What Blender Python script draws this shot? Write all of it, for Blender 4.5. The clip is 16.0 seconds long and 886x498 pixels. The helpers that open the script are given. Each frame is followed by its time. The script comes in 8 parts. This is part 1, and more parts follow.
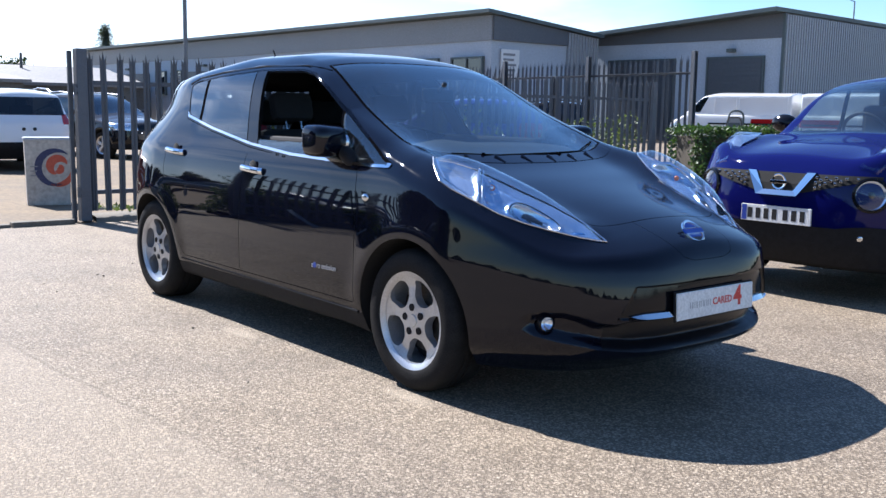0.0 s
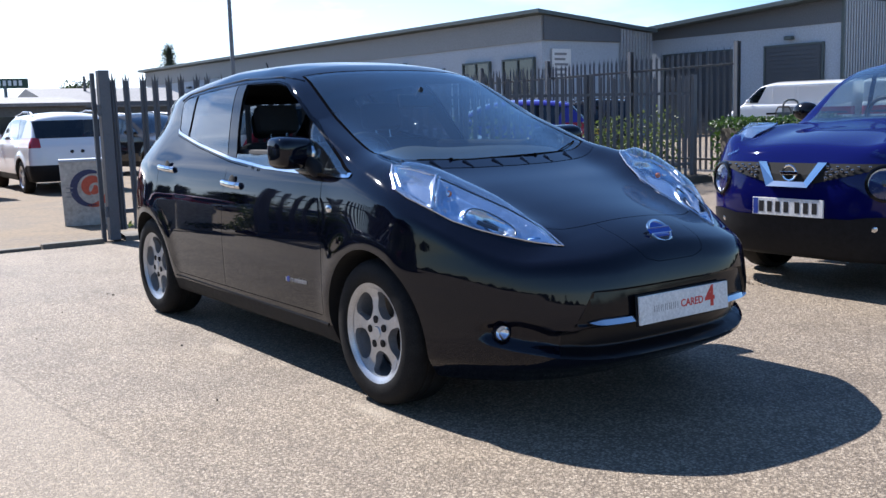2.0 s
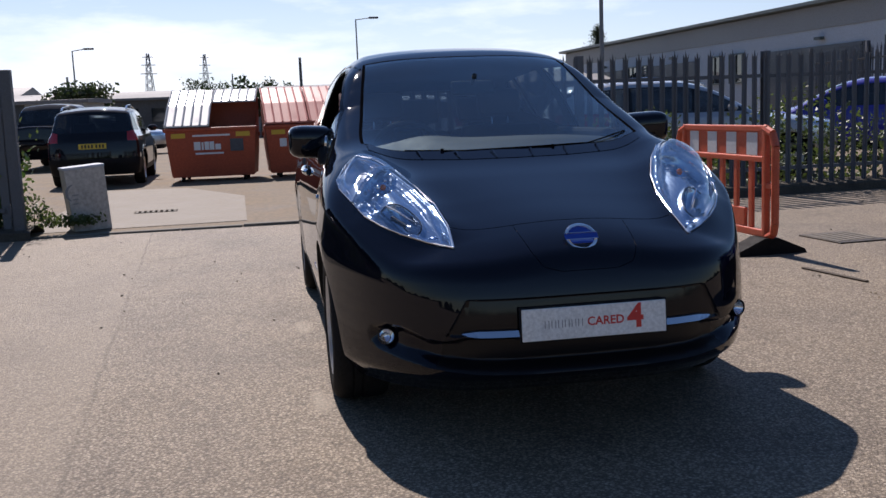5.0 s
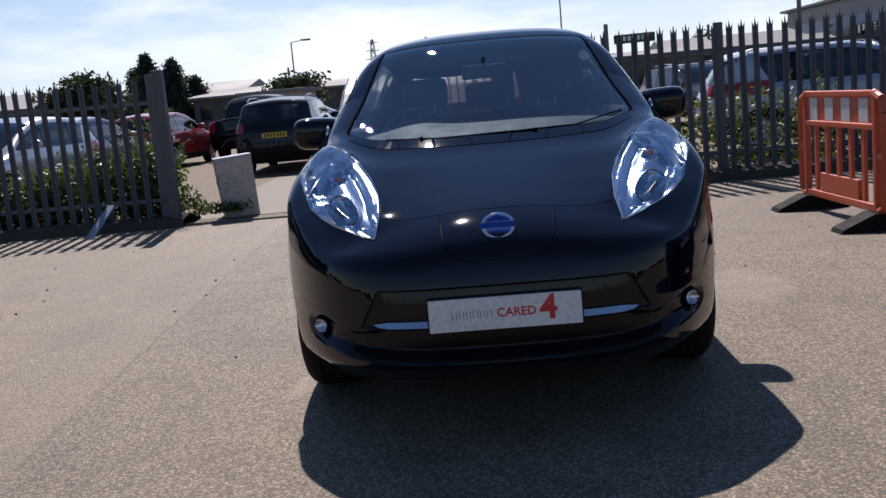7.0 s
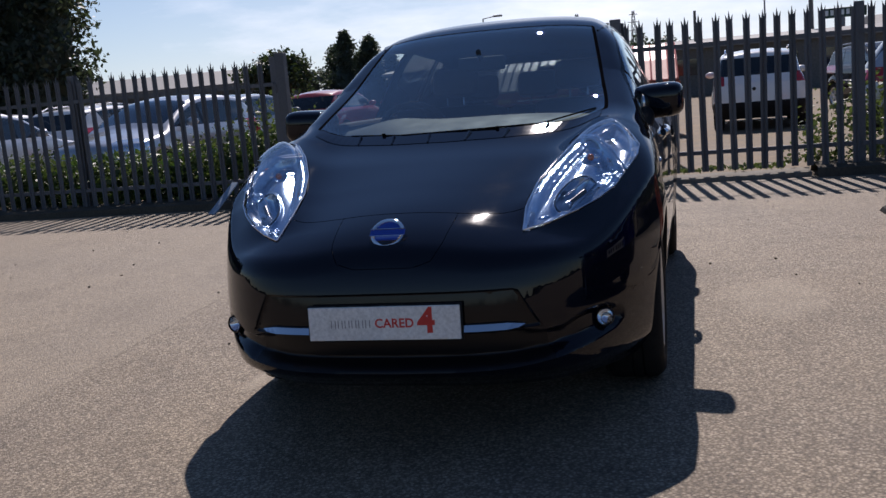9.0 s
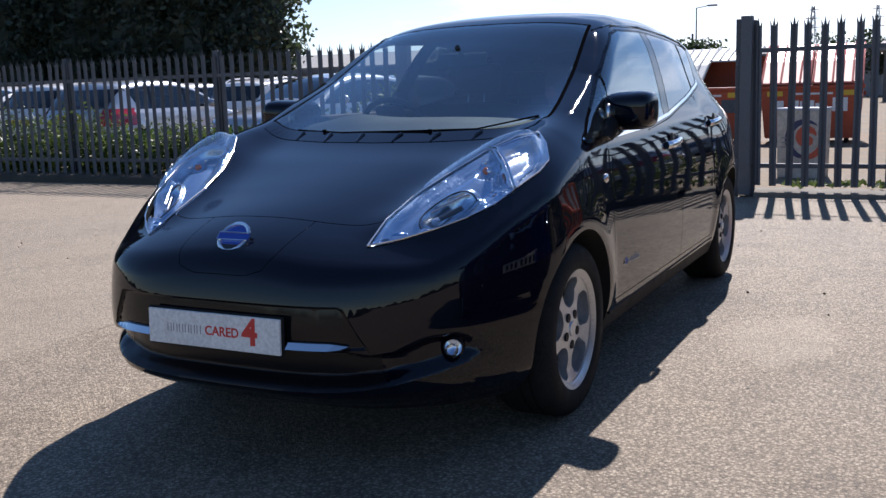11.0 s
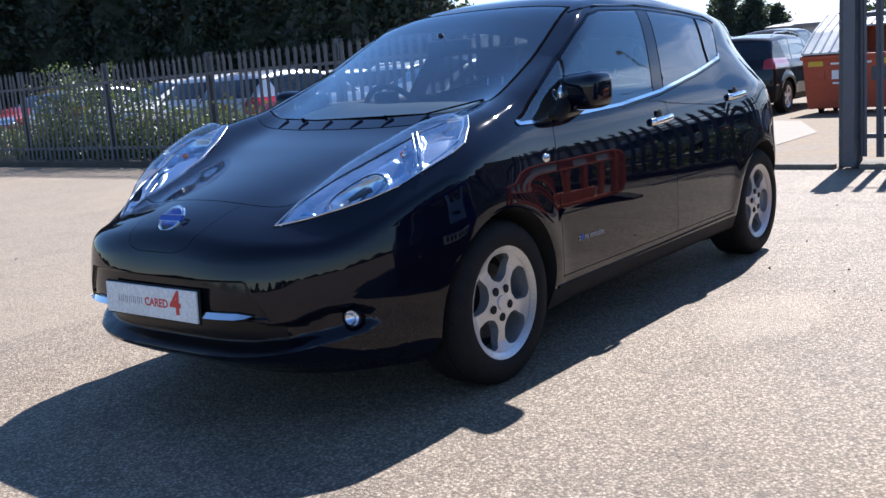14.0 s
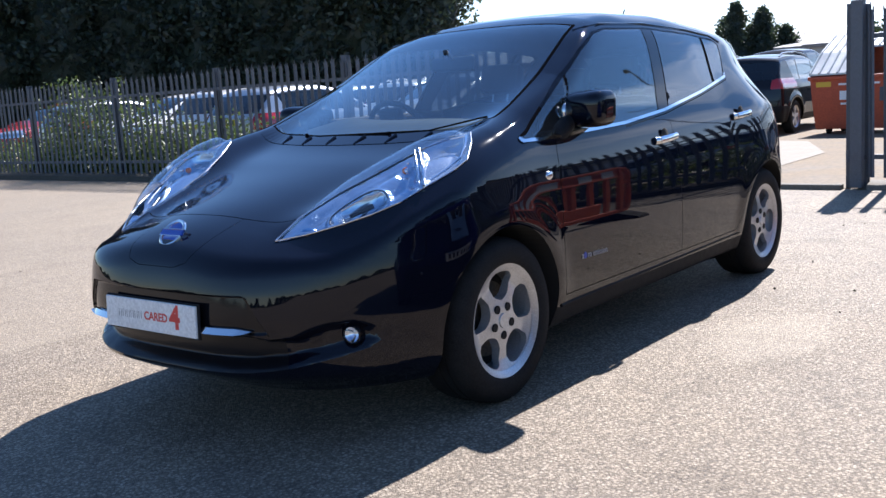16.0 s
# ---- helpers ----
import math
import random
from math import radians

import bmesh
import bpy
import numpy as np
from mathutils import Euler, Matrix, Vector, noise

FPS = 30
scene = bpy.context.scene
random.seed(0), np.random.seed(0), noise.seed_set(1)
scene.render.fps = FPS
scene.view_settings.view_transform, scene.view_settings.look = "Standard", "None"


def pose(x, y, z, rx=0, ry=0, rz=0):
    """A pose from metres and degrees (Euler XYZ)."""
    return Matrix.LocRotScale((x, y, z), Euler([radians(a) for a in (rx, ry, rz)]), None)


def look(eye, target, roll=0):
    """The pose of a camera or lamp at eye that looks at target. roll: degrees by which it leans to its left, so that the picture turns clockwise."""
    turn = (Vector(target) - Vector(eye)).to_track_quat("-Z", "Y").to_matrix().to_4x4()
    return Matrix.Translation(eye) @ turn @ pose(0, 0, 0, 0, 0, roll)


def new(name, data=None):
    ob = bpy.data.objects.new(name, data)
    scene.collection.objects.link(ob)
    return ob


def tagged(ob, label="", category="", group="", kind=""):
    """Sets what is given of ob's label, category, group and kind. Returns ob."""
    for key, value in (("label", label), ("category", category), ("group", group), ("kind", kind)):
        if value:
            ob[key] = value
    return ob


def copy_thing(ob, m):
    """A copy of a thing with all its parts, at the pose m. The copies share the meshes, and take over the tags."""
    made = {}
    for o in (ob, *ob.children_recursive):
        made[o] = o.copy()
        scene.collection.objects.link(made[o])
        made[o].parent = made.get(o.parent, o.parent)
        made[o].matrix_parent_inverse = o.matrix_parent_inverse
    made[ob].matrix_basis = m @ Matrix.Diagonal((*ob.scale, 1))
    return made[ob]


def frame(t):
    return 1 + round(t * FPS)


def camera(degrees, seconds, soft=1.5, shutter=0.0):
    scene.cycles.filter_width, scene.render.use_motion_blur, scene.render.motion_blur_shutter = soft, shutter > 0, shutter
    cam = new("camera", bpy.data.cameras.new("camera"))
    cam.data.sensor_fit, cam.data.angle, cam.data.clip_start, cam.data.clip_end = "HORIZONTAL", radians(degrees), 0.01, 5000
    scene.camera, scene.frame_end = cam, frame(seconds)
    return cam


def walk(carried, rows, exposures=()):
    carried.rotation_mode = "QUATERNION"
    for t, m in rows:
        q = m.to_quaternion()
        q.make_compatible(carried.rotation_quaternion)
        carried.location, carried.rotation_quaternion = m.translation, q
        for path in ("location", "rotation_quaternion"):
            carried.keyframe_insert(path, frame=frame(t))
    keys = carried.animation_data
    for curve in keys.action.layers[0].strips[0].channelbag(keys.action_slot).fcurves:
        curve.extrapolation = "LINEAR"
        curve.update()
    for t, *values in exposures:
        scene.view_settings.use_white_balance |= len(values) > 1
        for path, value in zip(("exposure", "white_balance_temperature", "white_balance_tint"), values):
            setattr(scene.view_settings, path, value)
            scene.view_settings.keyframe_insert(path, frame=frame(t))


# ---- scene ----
cam = camera(48.8, 16.0)
PATH = [
    (0, (0.108, -0.241, 1.216), (1.368, 1.287, 0.936), 0.9),
    (0.5, (0.141, -0.258, 1.216), (1.393, 1.276, 0.933), 0.8),
    (1, (0.226, -0.339, 1.217), (1.438, 1.228, 0.943), 0.3),
    (1.5, (0.347, -0.365, 1.206), (1.568, 1.193, 0.917), -0.6),
    (2, (0.535, -0.43, 1.218), (1.685, 1.184, 0.947), -1.8),
    (2.5, (0.803, -0.574, 1.194), (1.875, 1.091, 0.915), -3.0),
    (3, (1.104, -0.693, 1.191), (2.051, 1.05, 0.933), -3.7),
    (3.5, (1.446, -0.771, 1.195), (2.28, 1.029, 0.936), -3.9),
    (4, (1.79, -0.907, 1.198), (2.434, 0.971, 0.949), -3.4),
    (6.5, (3.204, -1.083, 1.185), (3.243, 0.891, 0.866), -3.7),
    (7, (3.463, -1.107, 1.182), (3.356, 0.867, 0.879), -5.1),
    (7.5, (3.704, -1.094, 1.179), (3.46, 0.867, 0.871), -5.4),
    (8, (3.937, -0.993, 1.174), (3.597, 0.953, 0.866), -5.2),
    (8.5, (4.187, -0.897, 1.174), (3.741, 1.026, 0.855), -6.6),
    (9, (4.476, -0.828, 1.182), (3.965, 1.08, 0.865), -4.7),
    (11.5, (5.674, -0.141, 1.181), (4.679, 1.567, 0.871), -3.0),
    (12, (5.898, -0.15, 1.186), (4.82, 1.51, 0.901), -4.5),
    (12.5, (6.126, -0.127, 1.201), (4.973, 1.482, 0.914), -4.5),
    (13, (6.267, 0.005, 1.183), (5.092, 1.593, 0.869), -4.6),
    (13.5, (6.339, 0.078, 1.174), (5.11, 1.62, 0.841), -4.2),
    (14, (6.359, 0.088, 1.176), (5.143, 1.637, 0.824), -4.0),
    (14.5, (6.368, 0.091, 1.173), (5.154, 1.642, 0.823), -3.7),
    (15, (6.374, 0.106, 1.172), (5.158, 1.658, 0.835), -3.5),
    (15.5, (6.371, 0.114, 1.176), (5.154, 1.667, 0.851), -3.5),
    (16, (6.364, 0.114, 1.172), (5.135, 1.66, 0.855), -3.5),
]
# seconds, stops, white balance: the clip's camera meters down against the light
EXPOSURES = [(0.0, 1.40, 5800, 10.5), (1.5, 1.30, 5800, 10.5), (2.5, 1.04, 5930, 11.5), (3.5, 0.56, 6200, 15.5), (4.2, 0.32, 6270, 16.5), (6.5, 0.28, 6300, 16.5), (8.0, 0.10, 6290, 16.5), (9.2, 0.08, 6270, 16.5), (11.5, 0.95, 5960, 12.5), (12.5, 1.12, 5850, 11.8), (14.0, 1.34, 5830, 11.8), (16.0, 1.39, 5830, 11.8)]
walk(cam, [(t, look(eye, target, roll)) for t, eye, target, roll in PATH], EXPOSURES)

# ---- light: low sun behind the fence, thin cloud ----
SUN_EL, SUN_AZ = 46.0, 8.0          # elevation; turned from +y towards -x
world = bpy.data.worlds.new("sky")
scene.world = world
world.use_nodes = True
wn, wl = world.node_tree.nodes, world.node_tree.links
wn.clear()
w_out = wn.new("ShaderNodeOutputWorld")
w_bg = wn.new("ShaderNodeBackground")
w_sky = wn.new("ShaderNodeTexSky")
w_sky.sky_type = "NISHITA"
w_sky.sun_disc = False
w_sky.sun_elevation = radians(SUN_EL)
w_sky.sun_rotation = radians(-SUN_AZ)
w_sky.air_density, w_sky.dust_density, w_sky.ozone_density = 1.0, 0.0, 6.0
w_bg.inputs["Strength"].default_value = 0.071
# thin high cloud, stretched along the horizon
w_tc = wn.new("ShaderNodeTexCoord")
w_map = wn.new("ShaderNodeMapping")
w_map.inputs["Scale"].default_value = (1.6, 1.6, 6.5)
w_map.inputs["Location"].default_value = (0.3, 0.9, 0.0)
w_noise = wn.new("ShaderNodeTexNoise")
w_noise.inputs["Scale"].default_value = 1.9
w_noise.inputs["Detail"].default_value = 8.0
w_noise.inputs["Roughness"].default_value = 0.58
w_ramp = wn.new("ShaderNodeValToRGB")
w_ramp.color_ramp.elements[0].position, w_ramp.color_ramp.elements[1].position = 0.48, 0.70
w_ramp.color_ramp.elements[0].color, w_ramp.color_ramp.elements[1].color = (0, 0, 0, 1), (1, 1, 1, 1)
w_fac = wn.new("ShaderNodeMath")
w_fac.operation = "MULTIPLY"
w_fac.inputs[1].default_value = 0.8
w_mix = wn.new("ShaderNodeMixRGB")
w_mix.inputs["Color2"].default_value = (15.2, 15.5, 16.2, 1)
wl.new(w_tc.outputs["Generated"], w_map.inputs["Vector"])
wl.new(w_map.outputs["Vector"], w_noise.inputs["Vector"])
wl.new(w_noise.outputs["Fac"], w_ramp.inputs["Fac"])
# cloud thins out overhead
w_sep = wn.new("ShaderNodeSeparateXYZ")
w_high = wn.new("ShaderNodeMapRange")
w_high.inputs["From Min"].default_value, w_high.inputs["From Max"].default_value = 0.20, 0.45
w_high.inputs["To Min"].default_value, w_high.inputs["To Max"].default_value = 1.0, 0.0
w_mul = wn.new("ShaderNodeMath")
w_mul.operation = "MULTIPLY"
wl.new(w_tc.outputs["Generated"], w_sep.inputs[0])
wl.new(w_sep.outputs["Z"], w_high.inputs["Value"])
wl.new(w_ramp.outputs["Color"], w_mul.inputs[0])
wl.new(w_high.outputs[0], w_mul.inputs[1])
# the bank of cloud lies on the sun's side; the rest of the sky is clear
w_side = wn.new("ShaderNodeMapRange")
w_side.inputs["From Min"].default_value, w_side.inputs["From Max"].default_value = 0.58, 0.97
w_mul2 = wn.new("ShaderNodeMath")
w_mul2.operation = "MULTIPLY"
wl.new(w_sep.outputs["Y"], w_side.inputs["Value"])
wl.new(w_mul.outputs[0], w_mul2.inputs[0])
wl.new(w_side.outputs[0], w_mul2.inputs[1])
wl.new(w_mul2.outputs[0], w_fac.inputs[0])
# pale haze low over the horizon, towards the sun
w_low = wn.new("ShaderNodeMapRange")
w_low.inputs["From Min"].default_value, w_low.inputs["From Max"].default_value = 0.0, 0.30
w_low.inputs["To Min"].default_value, w_low.inputs["To Max"].default_value = 0.55, 0.0
w_hz = wn.new("ShaderNodeMath")
w_hz.operation = "MULTIPLY"
w_haze = wn.new("ShaderNodeMixRGB")
w_haze.inputs["Color2"].default_value = (13.2, 13.8, 15.0, 1)
wl.new(w_sep.outputs["Z"], w_low.inputs["Value"])
wl.new(w_low.outputs[0], w_hz.inputs[0])
wl.new(w_side.outputs[0], w_hz.inputs[1])
wl.new(w_hz.outputs[0], w_haze.inputs["Fac"])
wl.new(w_sky.outputs["Color"], w_haze.inputs["Color1"])
wl.new(w_fac.outputs[0], w_mix.inputs["Fac"])
wl.new(w_haze.outputs["Color"], w_mix.inputs["Color1"])
wl.new(w_mix.outputs["Color"], w_bg.inputs["Color"])
wl.new(w_bg.outputs["Background"], w_out.inputs["Surface"])

sun = new("sun", bpy.data.lights.new("sun", "SUN"))
sun.data.energy, sun.data.angle, sun.data.color = 4.8, radians(0.55), (1.0, 0.92, 0.84)
sun_from = Vector((-math.sin(radians(SUN_AZ)) * math.cos(radians(SUN_EL)), math.cos(radians(SUN_AZ)) * math.cos(radians(SUN_EL)), math.sin(radians(SUN_EL))))
sun.matrix_world = look(sun_from * 60, (0, 0, 0))

# ---- materials ----
def mat(name, colour=(0.5, 0.5, 0.5), rough=0.5, metal=0.0, coat=0.0, spec=0.5):
    m = bpy.data.materials.new(name)
    m.use_nodes = True
    b = m.node_tree.nodes["Principled BSDF"]
    b.inputs["Base Color"].default_value = (*colour, 1)
    b.inputs["Roughness"].default_value = rough
    b.inputs["Metallic"].default_value = metal
    b.inputs["Coat Weight"].default_value = coat
    b.inputs["Coat Roughness"].default_value = 0.03
    b.inputs["Specular IOR Level"].default_value = spec
    return m


def nodes_of(m):
    return m.node_tree.nodes, m.node_tree.links, m.node_tree.nodes["Principled BSDF"]


def noise_node(m, scale, detail=4.0, rough=0.55, coords="Object", stretch=(1, 1, 1)):
    n, l, _ = nodes_of(m)
    tc, mp, no = n.new("ShaderNodeTexCoord"), n.new("ShaderNodeMapping"), n.new("ShaderNodeTexNoise")
    mp.inputs["Scale"].default_value = stretch
    no.inputs["Scale"].default_value, no.inputs["Detail"].default_value, no.inputs["Roughness"].default_value = scale, detail, rough
    l.new(tc.outputs[coords], mp.inputs["Vector"])
    l.new(mp.outputs["Vector"], no.inputs["Vector"])
    return no.outputs["Fac"]


def ramp(m, fac, stops):
    n, l, _ = nodes_of(m)
    r = n.new("ShaderNodeValToRGB")
    el = r.color_ramp.elements
    while len(el) < len(stops):
        el.new(0.5)
    for e, (pos, c) in zip(el, stops):
        e.position, e.color = pos, (*c, 1)
    l.new(fac, r.inputs["Fac"])
    return r.outputs["Color"]


def blend(m, fac, a, b, mode="MIX"):
    n, l, _ = nodes_of(m)
    x = n.new("ShaderNodeMixRGB")
    x.blend_type = mode
    for k, v in (("Fac", fac), ("Color1", a), ("Color2", b)):
        if isinstance(v, (int, float)):
            x.inputs[k].default_value = v
        elif isinstance(v, tuple):
            x.inputs[k].default_value = (*v, 1)
        else:
            l.new(v, x.inputs[k])
    return x.outputs["Color"]


def bump(m, height, strength=0.3, distance=0.01):
    n, l, b = nodes_of(m)
    u = n.new("ShaderNodeBump")
    u.inputs["Strength"].default_value, u.inputs["Distance"].default_value = strength, distance
    l.new(height, u.inputs["Height"])
    l.new(u.outputs["Normal"], b.inputs["Normal"])


def worn(name, c1, c2, scale=6.0, rough=(0.5, 0.75), metal=0.0, bumpy=0.15, fine=90.0, stretch=(1, 1, 1), per_object=0.0):
    """A surface whose colour and gloss vary at two scales."""
    m = mat(name, c1, rough[0], metal)
    n, l, b = nodes_of(m)
    big = noise_node(m, scale, 5, 0.6, stretch=stretch)
    small = noise_node(m, fine, 3, 0.6, stretch=stretch)
    col = ramp(m, big, [(0.3, c1), (0.7, c2)])
    col = blend(m, 0.35, col, ramp(m, small, [(0.3, tuple(0.55 * c for c in c1)), (0.7, tuple(min(1, 1.35 * c) for c in c2))]))
    if per_object:
        oi = n.new("ShaderNodeObjectInfo")
        col = blend(m, per_object, col, ramp(m, oi.outputs["Random"], [(0.0, tuple(0.5 * c for c in c1)), (1.0, tuple(min(1, 1.5 * c) for c in c2))]))
    l.new(col, b.inputs["Base Color"])
    l.new(ramp(m, big, [(0.3, (rough[0],) * 3), (0.7, (rough[1],) * 3)]), b.inputs["Roughness"])
    bump(m, small, bumpy, 0.004)
    return m


def glass(name, tint, gloss_rough=0.0, ior=1.45, dust=0.0, sheen=(1, 1, 1)):
    """A thin pane: what lies behind it, tinted, under a Fresnel gloss."""
    m = bpy.data.materials.new(name)
    m.use_nodes = True
    n, l = m.node_tree.nodes, m.node_tree.links
    n.clear()
    out, mx, tr, gl, lw, po, ma = (n.new("ShaderNode" + k) for k in ("OutputMaterial", "MixShader", "BsdfTransparent", "BsdfGlossy", "LayerWeight", "Math", "Math"))
    tr.inputs["Color"].default_value = (*tint, 1)
    gl.inputs["Roughness"].default_value = gloss_rough
    gl.inputs["Color"].default_value = (*sheen, 1)
    # gloss that rises towards grazing view, alike from both sides
    lw.inputs["Blend"].default_value = 0.5
    f0 = 1.6 * ((ior - 1) / (ior + 1)) ** 2
    po.operation, po.inputs[1].default_value = "POWER", 4.0
    ma.operation, ma.inputs[1].default_value, ma.inputs[2].default_value = "MULTIPLY_ADD", 1 - f0, f0
    l.new(lw.outputs["Facing"], po.inputs[0])
    l.new(po.outputs[0], ma.inputs[0])
    l.new(ma.outputs[0], mx.inputs[0])
    l.new(tr.outputs[0], mx.inputs[1])
    l.new(gl.outputs[0], mx.inputs[2])
    if not dust:
        l.new(mx.outputs[0], out.inputs["Surface"])
        return m
    # thin uneven pale film: road dust, with the pane's bright haze put into it
    film, df, tc, no, sc = (n.new("ShaderNode" + k) for k in ("MixShader", "BsdfDiffuse", "TexCoord", "TexNoise", "MapRange"))
    df.inputs["Color"].default_value = (0.62, 0.64, 0.66, 1)
    no.inputs["Scale"].default_value, no.inputs["Detail"].default_value = 3.5, 6.0
    sc.inputs["From Min"].default_value, sc.inputs["From Max"].default_value = 0.3, 0.7
    sc.inputs["To Min"].default_value, sc.inputs["To Max"].default_value = 0.6 * dust, 1.4 * dust
    l.new(tc.outputs["Object"], no.inputs["Vector"])
    l.new(no.outputs["Fac"], sc.inputs["Value"])
    l.new(sc.outputs["Result"], film.inputs[0])
    l.new(mx.outputs[0], film.inputs[1])
    l.new(df.outputs[0], film.inputs[2])
    l.new(film.outputs[0], out.inputs["Surface"])
    return m


def car_paint(name, colour, flake=0.0, rough=0.35, metal=0.0, spec=0.3, coat=1.0, ior=1.5):
    m = mat(name, colour, rough, metal, coat=coat, spec=spec)
    n, l, b = nodes_of(m)
    b.inputs["Coat IOR"].default_value = ior
    dust = noise_node(m, 2.6, 6, 0.65)
    l.new(ramp(m, dust, [(0.35, (0.014,) * 3), (0.75, (0.045,) * 3)]), b.inputs["Coat Roughness"])
    # faint waviness of the lacquer
    wave, cn = noise_node(m, 9, 2, 0.4), n.new("ShaderNodeBump")
    cn.inputs["Strength"].default_value, cn.inputs["Distance"].default_value = 0.02, 0.006
    l.new(wave, cn.inputs["Height"])
    l.new(cn.outputs["Normal"], b.inputs["Coat Normal"])
    if flake:
        fl = noise_node(m, 1400, 1, 0.5)
        l.new(blend(m, 1.0, colour, ramp(m, fl, [(0.45, (0, 0, 0)), (0.75, (flake,) * 3)]), "ADD"), b.inputs["Base Color"])
    return m


def asphalt():
    """Worn asphalt: pale chippings in a dark binder, a paving joint, and a few bleached spots."""
    m = mat("worn_asphalt", (0.2, 0.19, 0.17), 0.8)
    n, l, b = nodes_of(m)

    def maths(op, a, c):
        x = n.new("ShaderNodeMath")
        x.operation = op
        for k, v in enumerate((a, c)):
            if isinstance(v, (int, float)):
                x.inputs[k].default_value = v
            else:
                l.new(v, x.inputs[k])
        return x.outputs[0]

    tc, sep = n.new("ShaderNodeTexCoord"), n.new("ShaderNodeSeparateXYZ")
    l.new(tc.outputs["Object"], sep.inputs[0])
    vor = n.new("ShaderNodeTexVoronoi")
    vor.inputs["Scale"].default_value = 88
    l.new(tc.outputs["Object"], vor.inputs["Vector"])
    vor2 = n.new("ShaderNodeTexVoronoi")
    vor2.inputs["Scale"].default_value = 230
    l.new(tc.outputs["Object"], vor2.inputs["Vector"])
    grain = noise_node(m, 320, 3, 0.7)
    patch = noise_node(m, 0.35, 6, 0.6)
    stain = noise_node(m, 1.7, 5, 0.7)
    drag = noise_node(m, 2.2, 5, 0.65, stretch=(1, 0.25, 1))
    # stones of mixed tone in a darker binder
    stone = ramp(m, vor.outputs["Color"], [(0.1, (0.20, 0.160, 0.114)), (0.42, (0.305, 0.249, 0.180)), (0.72, (0.38, 0.314, 0.232)), (0.93, (0.51, 0.435, 0.335))])
    edge = ramp(m, vor.outputs["Distance"], [(0.25, (1, 1, 1)), (0.62, (0.47, 0.45, 0.435))])
    col = blend(m, 1.0, stone, edge, "MULTIPLY")
    col = blend(m, 1.0, col, ramp(m, patch, [(0.3, (0.82, 0.82, 0.84)), (0.7, (1.12, 1.08, 1.0))]), "MULTIPLY")
    col = blend(m, 0.7, col, ramp(m, stain, [(0.34, (0.72, 0.70, 0.68)), (0.5, (1, 1, 1))]), "MULTIPLY")
    col = blend(m, 0.6, col, ramp(m, drag, [(0.30, (0.78, 0.76, 0.76)), (0.48, (1, 1, 1)), (0.72, (1.10, 1.09, 1.06))]), "MULTIPLY")
    # the joint between two strips: the west one finer and paler
    wob = maths("MULTIPLY", maths("SUBTRACT", stain, 0.5), 0.10)
    off = maths("ADD", maths("SUBTRACT", maths("ADD", sep.outputs["X"], maths("MULTIPLY", sep.outputs["Y"], 0.0647)), 1.817), wob)
    west = ramp(m, maths("ADD", maths("MULTIPLY", off, 8.0), 0.5), [(0.0, (1, 1, 1)), (1.0, (0, 0, 0))])
    col = blend(m, west, col, blend(m, 0.35, blend(m, 1.0, col, (1.06, 1.05, 1.03), "MULTIPLY"), (0.27, 0.225, 0.168)))
    line = ramp(m, maths("ABSOLUTE", off, 0.0), [(0.004, (0.62, 0.60, 0.58)), (0.016, (1, 1, 1))])
    col = blend(m, ramp(m, drag, [(0.35, (0.1,) * 3), (0.6, (0.9,) * 3)]), col, blend(m, 1.0, col, line, "MULTIPLY"))
    # bleached spots
    for x, y, rx, ry, k in ((2.58, 4.46, 0.07, 0.24, 0.38), (2.58, 3.0, 0.06, 0.22, 0.42), (4.83, 4.38, 0.26, 0.50, 0.24)):
        dx, dy = maths("DIVIDE", maths("SUBTRACT", sep.outputs["X"], x), rx), maths("DIVIDE", maths("SUBTRACT", sep.outputs["Y"], y), ry)
        d = maths("ADD", maths("ADD", maths("MULTIPLY", dx, dx), maths("MULTIPLY", dy, dy)), maths("MULTIPLY", maths("SUBTRACT", drag, 0.5), 4.0))
        col = blend(m, ramp(m, d, [(0.0, (k,) * 3), (1.0, (0, 0, 0))]), col, (0.46, 0.39, 0.29))
    l.new(col, b.inputs["Base Color"])
    l.new(ramp(m, grain, [(0.3, (0.5,) * 3), (0.7, (0.9,) * 3)]), b.inputs["Roughness"])
    b.inputs["Specular IOR Level"].default_value = 0.45
    bump(m, maths("MULTIPLY", maths("ADD", vor.outputs["Distance"], vor2.outputs["Distance"]), -1.0), 0.62, 0.006)
    return m


ASPHALT = asphalt()
DUSTY = worn("dusty_yard_surface", (0.078, 0.056, 0.032), (0.235, 0.176, 0.108), 1.1, (0.8, 0.95), 0, 0.9, 16)
CONCRETE = worn("pale_concrete", (0.155, 0.130, 0.098), (0.275, 0.238, 0.186), 1.9, (0.75, 0.9), 0, 0.4, 80)
KERB = worn("mossy_kerb_concrete", (0.09, 0.080, 0.062), (0.22, 0.195, 0.155), 4.0, (0.8, 0.95), 0, 0.5, 60)
SHADED_EARTH = worn("earth_with_shade", (0.035, 0.03, 0.022), (0.09, 0.075, 0.055), 4, (0.9, 1), 0, 0.8, 50)
GALV = worn("dull_galvanised_steel", (0.075, 0.082, 0.094), (0.13, 0.138, 0.152), 5, (0.5, 0.72), 0.35, 0.1, 120, per_object=0.2)
BLACK_PAINT = car_paint("black_metallic_paint", (0.003, 0.0036, 0.0085), 0.0, 0.85, spec=0.0, coat=0.95, ior=1.43)
